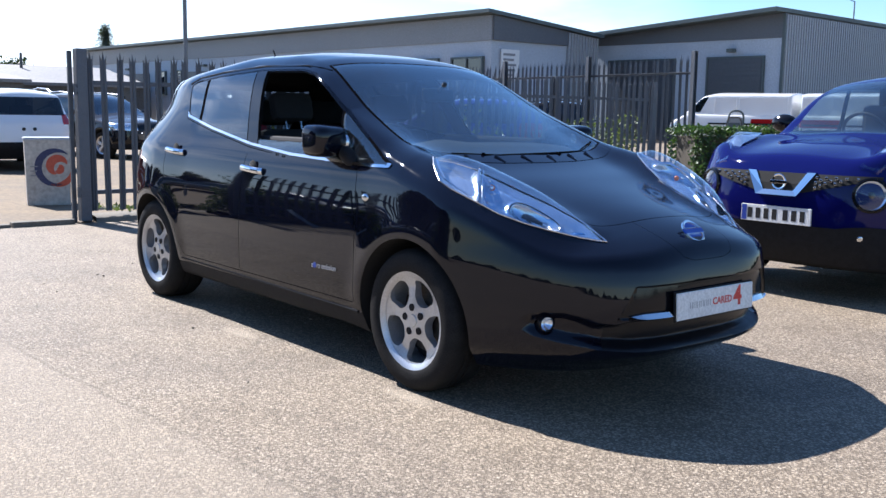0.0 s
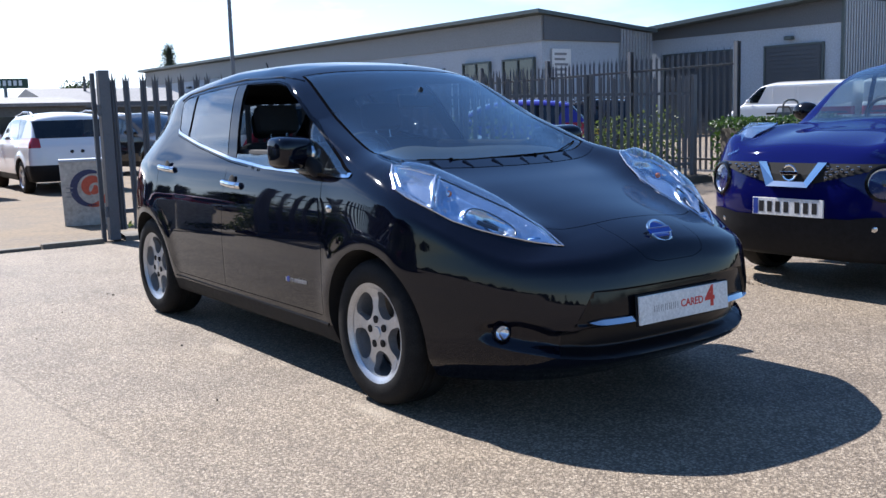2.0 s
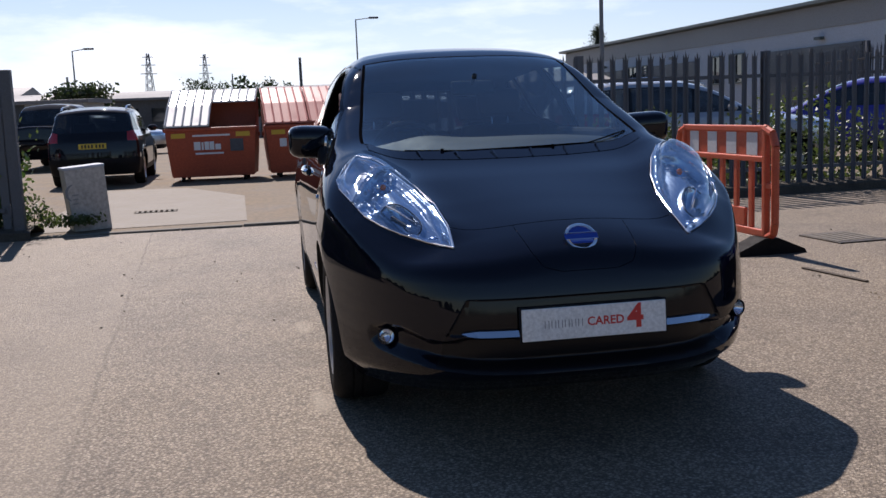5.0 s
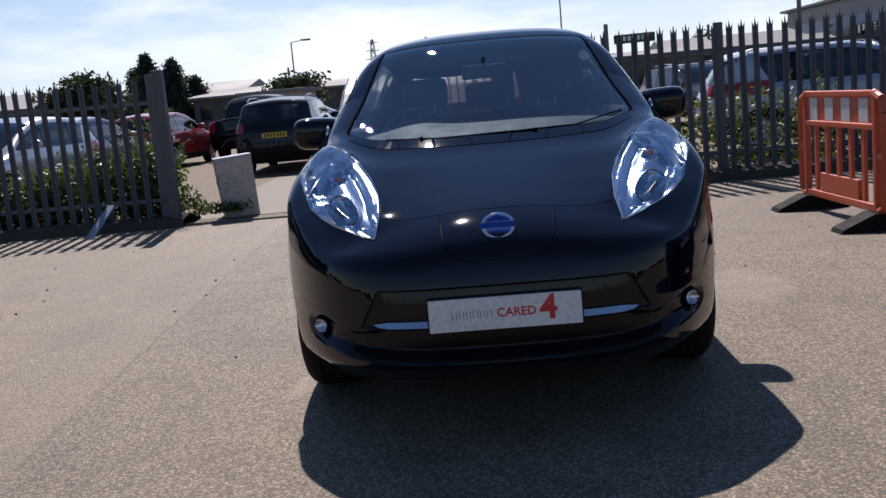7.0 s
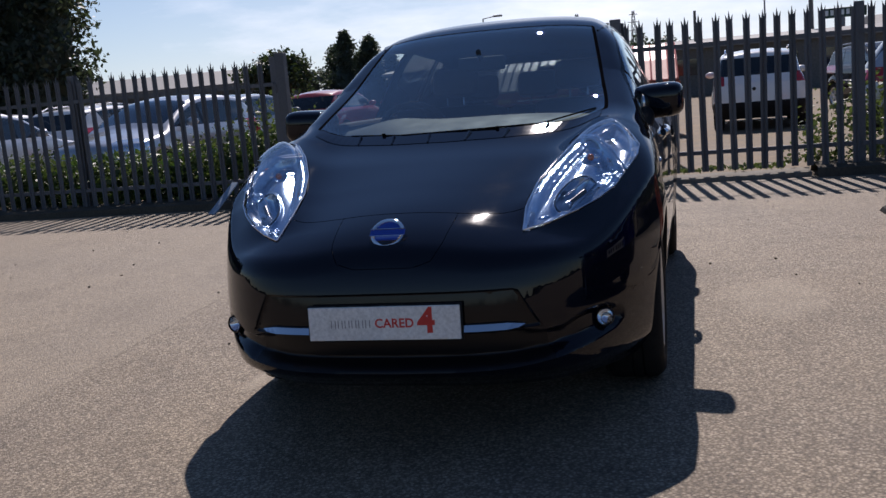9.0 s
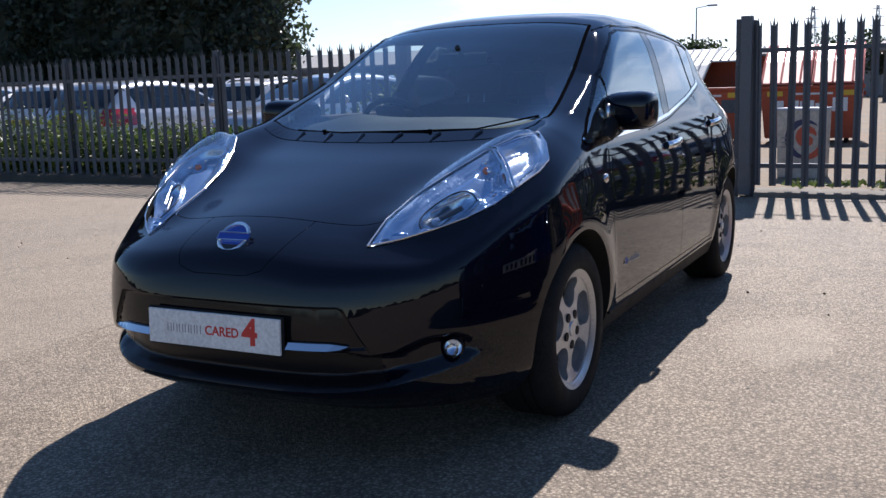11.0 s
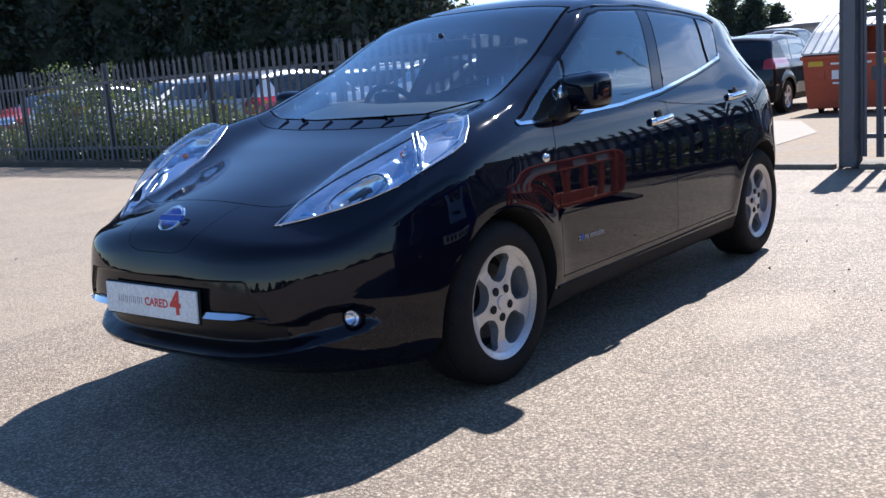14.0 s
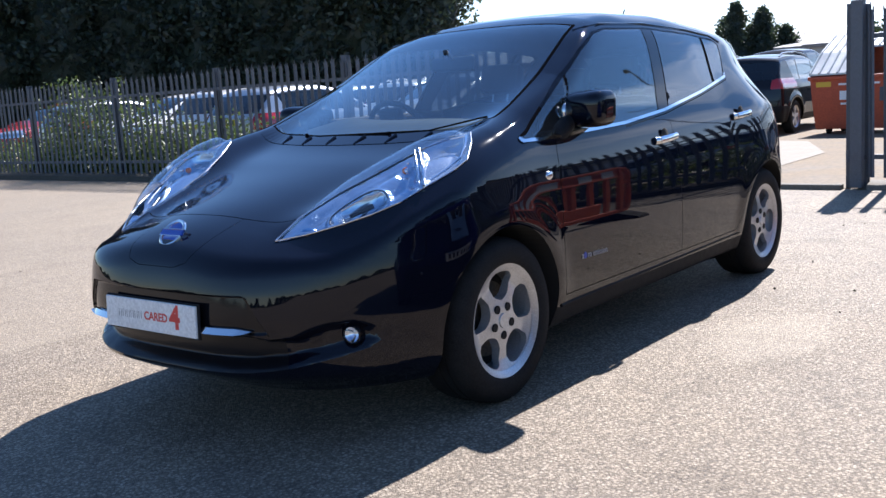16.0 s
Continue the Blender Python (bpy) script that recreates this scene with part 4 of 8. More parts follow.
        # bright rim round the lens and the frame between its two chambers
        bm = bmesh.new()
        rim = [inside(a, b, 0.003) for a, b in LAMP_LINE]
        tube(bm, [*rim, rim[0]], 0.0028, 6)
        part("lamp_rim", bm, SATIN, unit_lamp)
        for o, r in ((0.0, 0.0055), (0.016, 0.0032)):
            bm = bmesh.new()
            tube(bm, [inside(a - o * 0.75, b - o * 0.66, 0.012) for a, b in ((0.578, -0.140), (0.638, -0.208), (0.694, -0.272), (0.742, -0.326))], r, 8)
            part("lamp_rib", bm, CHROME, unit_lamp, smooth=True)
        # frame along the inside of the rear chamber
        bm = bmesh.new()
        tube(bm, [inside(a, b, -0.004) for a, b in ((0.602, -0.128), (0.650, -0.045), (0.690, 0.008), (0.728, -0.048), (0.762, -0.130), (0.760, -0.205), (0.742, -0.285))], 0.004, 6)
        part("chamber_frame", bm, CHROME, unit_lamp, smooth=True)
        # dark edge of the bowl, its bulb and the bar across it
        bm = bmesh.new()
        ring_p = []
        for a in np.linspace(0, 2 * math.pi, 33):
            u, w = 0.108 * math.cos(a), 0.066 * math.sin(a)
            ring_p.append(inside(0.600 + u * 0.556 + w * 0.831, -0.512 + u * 0.831 - w * 0.556, -0.030))
        tube(bm, ring_p, 0.0026, 6)
        part("bowl_rim", bm, LAMP_DARK, unit_lamp, smooth=True)
        ctr = inside(0.600, -0.512, -0.044)
        along = (inside(0.655, -0.430, -0.04) - inside(0.545, -0.594, -0.04)).normalized()
        bm = bmesh.new()
        rod(bm, ctr - along * 0.046, ctr + along * 0.052, 0.0075, 0.010, 12)
        part("bulb", bm, LAMP_DARK, unit_lamp, smooth=True)
        bm = bmesh.new()
        rod(bm, ctr - along * 0.060, ctr - along * 0.040, 0.013, 0.011, 14)
        part("bulb_cap", bm, SATIN, unit_lamp, smooth=True)
        up = Vector((0, 0, 0.034))
        bm = bmesh.new()
        tube(bm, [ctr + up - along * 0.070, ctr + up * 1.1, ctr + up + along * 0.085], 0.0035, 6)
        part("bowl_shade", bm, SATIN, unit_lamp)
        # indicator bulb in its pocket, and the small blue side light at the tip
        bm = bmesh.new()
        bmesh.ops.create_uvsphere(bm, u_segments=14, v_segments=9, radius=0.013)
        bmesh.ops.translate(bm, verts=bm.verts, vec=inside(0.622, -0.285, -0.036))
        part("indicator_bulb", bm, AMBER, unit_lamp, "amber bulb", smooth=True)
        for a, b, r in ((0.648, -0.300, 0.010), (0.600, -0.245, 0.008)):
            bm = bmesh.new()
            bmesh.ops.create_uvsphere(bm, u_segments=12, v_segments=8, radius=r)
            bmesh.ops.translate(bm, verts=bm.verts, vec=inside(a, b, -0.022))
            part("lamp_bead", bm, CHROME, unit_lamp, smooth=True)
        bm = bmesh.new()
        lathe(bm, [(0.001, 0.008), (0.014, 0.006), (0.021, 0.0)], 20, "z")
        bmesh.ops.transform(bm, matrix=Matrix.Translation(inside(0.496, -0.655, -0.016)) @ Matrix.Rotation(radians(-s * 25), 4, "Z") @ Matrix.Diagonal((0.9, 1.5, 1, 1)), verts=bm.verts)
        part("side_light", bm, LAMP_DEEP_BLUE, unit_lamp, smooth=True)

    # wheel arch liners
    for s in (1, -1):
        for cy, r in ((0.0, ARCH_F), (2.7, ARCH_R)):
            bm = bmesh.new()
            pts = [(cy + r * math.cos(a), 0.305 + r * math.sin(a)) for a in np.linspace(-0.27, math.pi + 0.27, 40)]
            edge = [min(skin_x(y, max(z, 0.2)) - 0.002, 0.9) for y, z in pts]
            row = [[bm.verts.new((s * (0.45 + (e - 0.45) * k), y, z)) for (y, z), e in zip(pts, edge)] for k in (0.0, 0.6, 1.0)]
            for a, b in zip(row[:-1], row[1:]):
                for i in range(len(pts) - 1):
                    bm.faces.new((a[i], a[i + 1], b[i + 1], b[i]))
            bm.faces.new(row[0])
            part("wheel_arch_liner", bm, GAP, car)
    # wheels
    for s in (1, -1):
        for cy, sp in ((0.0, 18), (2.7, -8)):
            make_wheel("wheel", 0.316, 0.213, 0.205, s, car, (s * (0.838 if cy < 1 else 0.832), cy, 0.312), sp if s == 1 else sp + 27)

    # underbody
    bm = bmesh.new()
    box(bm, -0.45, 0.45, -0.55, 3.2, 0.18, 0.21, 0.01)
    part("underbody", bm, GAP, car)
    bm = bmesh.new()
    rod(bm, (-0.66, 0.0, 0.27), (0.66, 0.0, 0.27), 0.035)
    part("axle", bm, DARK_STEEL, car)
    bm = bmesh.new()
    rod(bm, (-0.66, 2.7, 0.27), (0.66, 2.7, 0.27), 0.035)
    part("axle", bm, DARK_STEEL, car)
    bm = bmesh.new()
    rod(bm, (0.60, 2.32, 0.20), (0.66, 2.28, 0.145), 0.012)
    rod(bm, (0.66, 2.28, 0.145), (0.66, 2.36, 0.145), 0.012)
    part("jacking_bracket", bm, SATIN, car)

    # rounded sill moulding under the doors
    for s in (1, -1):
        bm = bmesh.new()
        tube(bm, [(s * (skin_x(y, 0.285) - 0.002), y, 0.285 + 0.010 * (y - 0.4)) for y in np.linspace(0.40, 2.30, 24)], 0.009, 8)
        part("sill_moulding", bm, TRIM, car, smooth=True)

    # mirrors
    for s in (1, -1):
        def mf(p, s=s):
            x, y, z = p[:, 0] * s - 0.836, p[:, 1] - 0.685, p[:, 2] - 1.066
            f = (np.abs(x / 0.114) ** 4.0 + np.abs((y + 0.25 * x) / 0.112) ** 2.8 + np.abs((z - 0.05 * x) / 0.078) ** 4.0) ** (1 / 3) - 1
            return smax(f * 0.07, (y + 0.25 * x) - 0.052, 0.01)
        v, t = skin(mf, (min(s * 0.66, s * 1.02), 0.55, 0.95), (max(s * 0.66, s * 1.02), 0.83, 1.16), 0.0075)
        mir = raw("door_mirror", v, t, BLACK_PAINT, car, "", unit(gradient(mf, v)))
        bm = bmesh.new()
        box(bm, -0.088, 0.088, -0.002, 0.002, -0.054, 0.054, 0.001, pose(s * 0.834, 0.742, 1.066, 0, 0, -s * 13))
        part("mirror_glass", bm, CHROME, mir)
        bm = bmesh.new()
        bmesh.ops.create_uvsphere(bm, u_segments=24, v_segments=14, radius=1)
        bmesh.ops.transform(bm, matrix=pose(s * 0.788, 0.545, 0.995, 28, 0, 0) @ Matrix.Diagonal((0.034, 0.085, 0.040, 1)), verts=bm.verts)
        part("mirror_arm", bm, TRIM, mir, smooth=True)
        bm = bmesh.new()
        bmesh.ops.create_uvsphere(bm, u_segments=20, v_segments=12, radius=1)
        bmesh.ops.transform(bm, matrix=pose(s * 0.776, 0.600, 1.045, 24, 0, 0) @ Matrix.Diagonal((0.018, 0.036, 0.055, 1)), verts=bm.verts)
        part("mirror_trim", bm, SATIN, mir, "satin silver mirror stalk", smooth=True)
        # door handles
        for k, (hy, hz) in enumerate(((1.395, 0.892), (2.385, 0.950))):
            hx = skin_x(hy, hz)
            bm = bmesh.new()
            pts = [(s * (skin_x(hy + d, hz + 0.004 * d) + o), hy + d, hz + 0.045 * d) for d, o in ((-0.110, 0.004), (-0.088, 0.017), (-0.03, 0.023), (0.03, 0.023), (0.088, 0.017), (0.110, 0.004))]
            for a, b in zip(pts[:-1], pts[1:]):
                vs = rod(bm, a, b, 0.0145, n=12)
            bmesh.ops.scale(bm, vec=(1, 1, 1.25), verts=bm.verts, space=Matrix.Translation((0, 0, -hz)))
            part("door_handle", bm, CHROME, doors[s, k], "chrome door handle", smooth=True)
            # flat near-black disc on the door; the recess's shade is put into its colour
            bm = bmesh.new()
            lathe(bm, [(0.001, 0.002), (0.034, 0.002), (0.039, -0.002)], 24, "x")
            bmesh.ops.transform(bm, matrix=pose(s * (hx + 0.0015), hy, hz, 0, 0, 0) @ Matrix.Diagonal((s, 1.15, 1.25, 1)), verts=bm.verts)
            part("handle_recess", bm, GAP, doors[s, k], smooth=True)
        # side repeater
        bm = bmesh.new()
        bmesh.ops.create_uvsphere(bm, u_segments=16, v_segments=10, radius=1)
        bmesh.ops.transform(bm, matrix=pose(s * (skin_x(0.328, 0.824) + 0.001), 0.328, 0.824) @ Matrix.Diagonal((0.008, 0.026, 0.018, 1)), verts=bm.verts)
        part("side_repeater", bm, SATIN, car, smooth=True)

    # bars and letters on the front doors
    for s in (1, -1):
        xs = skin_x(0.67, 0.46) + 0.002
        tilt = pose(s * xs, 0.66, 0.463, 90, 0, 90 * s) @ pose(0, 0, 0, -2, 0, -1.5 * s)
        lettering("door_lettering", "ro emission", 0.036, INK_SILVER, doors[s, 0], tilt @ pose(0.016, 0, 0), "silver zero emission lettering", 0.001)
        lettering("door_lettering", "z", 0.036, INK_SILVER, doors[s, 0], tilt @ pose(-0.108, 0, 0), "", 0.001)
        bm = bmesh.new()
        lathe(bm, [(0.001, 0.001), (0.013, 0.0008), (0.014, 0)], 18, "z")
        ob = part("door_lettering", bm, INK_BLUE, doors[s, 0], "blue letter of the zero emission lettering")
        ob.matrix_basis = tilt @ pose(-0.087, 0, 0)

    # nose: badge, plate, chrome bar, fog lamps
    n0 = Vector((0, -0.72, 0.69)).normalized()
    at = Vector((0, -0.836, 0.735))
    turn = Matrix.Translation(at) @ (n0.to_track_quat("Z", "Y").to_matrix().to_4x4())
    badge = empty("badge", None)
    badge.parent = car
    badge.matrix_basis = turn
    bm = bmesh.new()
    lathe(bm, [(0.046, 0.0), (0.047, 0.006), (0.053, 0.009), (0.058, 0.006), (0.059, 0.0)], 40, "z")
    bmesh.ops.scale(bm, vec=(1.0, 0.98, 1), verts=bm.verts)
    part("badge_ring", bm, CHROME, badge, smooth=True)
    bm = bmesh.new()
    lathe(bm, [(0.001, 0.003), (0.046, 0.002)], 40, "z")
    part("badge_disc", bm, BADGE_BLUE, badge, "blue enamel")
    bm = bmesh.new()
    box(bm, -0.060, 0.060, -0.0125, 0.0125, 0.0, 0.0095, 0.003)
    part("badge_bar", bm, BADGE_BLUE, badge)
    bm = bmesh.new()
    for y0 in (-0.0150, 0.0125):
        box(bm, -0.060, 0.060, y0, y0 + 0.0025, 0.0, 0.0100)
    part("badge_bars", bm, CHROME, badge)

    plate = empty("front_plate", None)
    plate.parent = car
    plate.matrix_basis = pose(0, -0.968, 0.464, 90 - 3, 0, 0)
    bm = bmesh.new()
    box(bm, -0.256, 0.256, -0.055, 0.055, -0.006, 0.004, 0.003)
    part("plate_panel", bm, PLATE_WHITE, plate, "white show plate")
    bm = bmesh.new()
    box(bm, -0.262, 0.262, -0.061, 0.061, -0.014, -0.006, 0.002)
    part("plate_back", bm, TRIM, plate)
    bm = bmesh.new()
    for i in range(6):
        x0 = -0.178 + 0.0236 * i
        for a, b in (((x0, -0.014), (x0 + 0.0028, 0.012)), ((x0 + 0.0135, -0.014), (x0 + 0.0163, 0.012))):
            box(bm, a[0], b[0], a[1], b[1], 0.004, 0.0046)
    part("maker_bars", bm, INK_GREY, plate, "plain grey bars in place of a maker's name")
    lettering("lettering", "CARED", 0.0410, INK_RED, plate, pose(0.038, -0.001, 0.0045), "red capital letters", 0.0005, 0.0008)
    lettering("numeral", "4", 0.112, INK_RED, plate, pose(0.145, 0.004, 0.0045), "large red numeral", 0.0005, 0.0035)
    for s in (1, -1):
        bm = bmesh.new()
        row = []
        for xx in np.linspace(0.262, 0.452, 11):
            yy = front_y(xx, 0.437) + 0.002
            h = 0.0125 * float(np.interp(xx, [0.40, 0.452], [1.0, 0.22]))
            row.append([bm.verts.new((s * xx, yy - d, 0.437 + z)) for d, z in ((0, -h), (0.016, -h * 0.8), (0.005, h * 0.8), (-0.004, h))])
        for a, b in zip(row[:-1], row[1:]):
            for i in range(3):
                bm.faces.new((a[i], a[i + 1], b[i + 1], b[i]))
        bmesh.ops.recalc_face_normals(bm, faces=bm.faces)
        part("chrome_bar", bm, CHROME, car, "chrome bar beside the plate")
        fog = empty("fog_lamp")
        fog.parent = car
        fog.matrix_basis = pose(s * 0.678, front_y(0.678, 0.399) + 0.018, 0.399) @ Vector((s * 0.30, -0.95, 0)).to_track_quat("Z", "Y").to_matrix().to_4x4()
        bm = bmesh.new()
        lathe(bm, [(0.026, 0.004), (0.028, 0.008), (0.032, 0.005), (0.034, -0.02)], 28, "z")
        part("fog_rim", bm, GLOSS_BLACK, fog, smooth=True)
        bm = bmesh.new()
        lathe(bm, [(0.001, -0.016), (0.015, -0.012), (0.026, 0.002)], 28, "z")
        part("fog_reflector", bm, CHROME, fog, smooth=True)
        bm = bmesh.new()
        lathe(bm, [(0.001, 0.010), (0.014, 0.008), (0.027, 0.004)], 28, "z")
        part("fog_lens", bm, LENS, fog, smooth=True)

    # cowl, wipers, aerial
    bm = bmesh.new()
    xs = np.linspace(-0.62, 0.62, 41)
    a = [bm.verts.new((x, float(SCREEN_BASE(abs(x))) - 0.080, drop_on(x, float(SCREEN_BASE(abs(x))) - 0.080)[2] + 0.002)) for x in xs]
    b = [bm.verts.new((x, float(SCREEN_BASE(abs(x))) + 0.004, drop_on(x, float(SCREEN_BASE(abs(x))) + 0.004)[2] + 0.003)) for x in xs]
    for i in range(40):
        bm.faces.new((a[i], a[i + 1], b[i + 1], b[i]))
    bmesh.ops.recalc_face_normals(bm, faces=bm.faces)
    part("cowl", bm, BLACK_PAINT, car)
    for x in (-0.40, -0.24, -0.08, 0.08, 0.24, 0.40):
        y0 = float(SCREEN_BASE(abs(x)))
        bm = bmesh.new()
        rod(bm, Vector(drop_on(x, y0 - 0.075)) + Vector((0, 0, 0.003)), Vector(drop_on(x + 0.008 * np.sign(x), y0 - 0.012)) + Vector((0, 0, 0.006)), 0.003, 0.0075, 8)
        part("cowl_rib", bm, BLACK_PAINT, car, smooth=True)
    for pts in (((0.20, 0.140), (0.05, 0.138), (-0.20, 0.146), (-0.46, 0.205)), ((-0.30, 0.155), (0.10, 0.150), (0.38, 0.190), (0.595, 0.300))):
        bm = bmesh.new()
        tube(bm, [Vector(drop_on(x, y - 0.018)) + Vector((0, 0, 0.003)) for x, y in pts], 0.0034, 6)
        w = part("wiper", bm, INTAKE, car)
        bm = bmesh.new()
        rod(bm, Vector(drop_on(*pts[0])) + Vector((0, -0.01, 0.0)), Vector(drop_on(*pts[0])) + Vector((0, -0.01, 0.009)), 0.008)
        part("wiper_pivot", bm, INTAKE, w)
    bm = bmesh.new()
    rod(bm, drop_on(0.0, 2.55), Vector(drop_on(0.0, 2.55)) + Vector((0, 0.08, 0.115)), 0.007, 0.004, 8)
    part("aerial", bm, TRIM, car)

    # cabin
    bm = bmesh.new()
    xs = np.linspace(-0.60, 0.60, 25)
    prof = ((0.16, 0.985), (0.30, 1.038), (0.45, 1.060), (0.58, 1.040), (0.64, 0.94), (0.62, 0.75), (0.52, 0.55))
    rows = [[bm.verts.new((x * (1 - 0.12 * (y < 0.3)), y + 0.10 * (abs(x) / 0.6) ** 2 * (y < 0.35), z - 0.03 * (abs(x) / 0.6) ** 3 + 0.022 * math.exp(-((x + 0.33) / 0.14) ** 2) * (0.4 < y < 0.62))) for x in xs] for y, z in prof]
    for p, q in zip(rows[:-1], rows[1:]):
        for i in range(24):
            bm.faces.new((p[i], p[i + 1], q[i + 1], q[i]))
    bmesh.ops.recalc_face_normals(bm, faces=bm.faces)
    part("dashboard", bm, DASH, car, "pale grey dashboard", smooth=True)
    wheel = Matrix.Translation((-0.36, 0.86, 0.965)) @ Euler((radians(-66), 0, 0)).to_matrix().to_4x4()
    bm = bmesh.new()
    lathe(bm, [(0.185 + 0.015 * math.cos(a), 0.015 * math.sin(a)) for a in np.linspace(0, 2 * math.pi, 9)], 32, "z")
    bmesh.ops.transform(bm, matrix=wheel, verts=bm.verts)
    sw = part("steering_wheel", bm, CABIN, car, smooth=True)
    bm = bmesh.new()
    box(bm, -0.17, 0.17, -0.02, 0.02, -0.02, 0.0, 0.005, wheel)
    box(bm, -0.07, 0.07, -0.16, 0.05, -0.04, 0.012, 0.02, wheel)
    part("steering_hub", bm, CABIN, sw)
    for x in (-0.36, 0.36):
        seat_back(car, x, 1.62, 0.25, 0.40)
    for x in (-0.40, 0.0, 0.40):
        seat_back(car, x, 2.45, 0.20, 0.36)
    bm = bmesh.new()
    box(bm, -0.66, 0.66, 0.4, 3.1, 0.22, 0.34, 0.02)
    box(bm, -0.66, 0.66, 2.0, 2.5, 0.34, 0.62, 0.05)
    for s in (1, -1):
        box(bm, s * 0.36 - 0.25, s * 0.36 + 0.25, 1.15, 1.62, 0.34, 0.62, 0.06)
        box(bm, s * 0.66, s * 0.72, 0.5, 2.5, 0.3, 0.985, 0.02)
        box(bm, s * 0.665, s * 0.725, 0.72, 1.62, 0.9, 1.068, 0.02)
    part("cabin_floor", bm, SEAT, car)
    bm = bmesh.new()
    box(bm, -0.115, 0.115, -0.012, 0.012, -0.035, 0.035, 0.01, pose(0, 0.86, 1.300, -12, 0, 8))
    rod(bm, (0, 0.85, 1.32), (0, 0.80, 1.36), 0.012)
    part("rear_view_mirror", bm, CABIN, car)
    return car


def seat_back(car, x, y, half, high):
    m = pose(x, y, 0.55, -14, 0, 0)
    bm = bmesh.new()
    box(bm, -half, half, -0.06, 0.07, 0.0, high + 0.16, 0.05, m)
    s = part("seat_back", bm, SEAT, car, smooth=True)
    bm = bmesh.new()
    box(bm, -0.135, 0.135, -0.045, 0.05, high + 0.21, high + 0.38, 0.04, m)
    part("headrest", bm, SEAT, s, smooth=True)
    for o in (-0.05, 0.05):
        bm = bmesh.new()
        rod(bm, m @ Vector((o, 0, high + 0.14)), m @ Vector((o, 0, high + 0.24)), 0.007)
        part("headrest_post", bm, SATIN, s)


def slanted_plan(p):
    """Positive behind the rib that parts the lamp's two chambers."""
    x, y = np.abs(p[:, 0]), p[:, 1]
    return (y + 0.140) * 0.659 + (x - 0.578) * 0.753


def bowl_plan(p):
    """Under 1 within the oval bowl of the lamp, whose long axis follows the lamp."""
    x, y = np.abs(p[:, 0]) - 0.600, p[:, 1] + 0.512
    return np.hypot((x * 0.556 + y * 0.831) / 0.108, (x * 0.831 - y * 0.556) / 0.066)


def lamp_depth(p, edge):
    """How far the reflector lies under the wing's surface."""
    x, y = np.abs(p[:, 0]), p[:, 1]
    q = bowl_plan(p)
    d = -0.003 - 0.034 * step(0.002, 0.036, edge)
    d = d - 0.052 * np.clip(1 - q * q, 0, 1) + 0.010 * np.exp(-(((q - 1.05) / 0.10) ** 2)) * step(0.0, 0.02, edge)
    pocket = np.hypot(x - 0.622, y + 0.285) / 0.048
    d = d - 0.026 * np.clip(1 - pocket * pocket, 0, 1) * step(0.0, 0.02, edge)
    # a shallow step along the inner edge, and the trough of the rear chamber
    d = d + 0.012 * step(0.045, 0.035, edge) * step(-0.6, -0.45, y) * step(0.010, 0.02, edge)
    rear = slanted_plan(p)
    return np.where(rear > 0, -0.003 - 0.050 * np.sin(np.clip(edge / 0.055, 0, 1) * math.pi / 2) * step(0.0, 0.018, rear), d * step(0.0, 0.010, -rear) - 0.003)


def refine(verts, tris):
    """Each triangle cut into four."""
    e = np.concatenate([tris[:, [0, 1]], tris[:, [1, 2]], tris[:, [2, 0]]])
    e.sort(axis=1)
    uniq, inv = np.unique(e, axis=0, return_inverse=True)
    m = inv.reshape(3, -1) + len(verts)
    a, b, c = tris.T
    new_t = np.concatenate([np.stack(k, 1) for k in ((a, m[0], m[2]), (m[0], b, m[1]), (m[2], m[1], c), (m[0], m[1], m[2]))])
    return np.concatenate([verts, (verts[uniq[:, 0]] + verts[uniq[:, 1]]) / 2]), new_t


def drop_on(x, y):
    """The point of the body straight under (x, y, high)."""
    lo, hi = 0.5, 1.7
    for _ in range(30):
        m = (lo + hi) / 2
        if hero_field(np.array([[x, y, m]]))[0] < 0:
            lo = m
        else:
            hi = m
    return (x, y, lo)


def skin_x(y, z):
    """Half the body's width at that place of its side."""
    lo, hi = 0.4, 1.1
    for _ in range(30):
        m = (lo + hi) / 2
        if hero_field(np.array([[m, y, z]]))[0] < 0:
            lo = m
        else:
            hi = m
    return lo


def front_y(x, z):
    """Where the nose lies at that place of the front."""
    lo, hi = -1.2, 0.0
    for _ in range(30):
        m = (lo + hi) / 2
        if hero_field(np.array([[x, m, z]]))[0] < 0:
            hi = m
        else:
            lo = m
    return hi


hero = build_hero(pose(3.478, 3.05, 0))


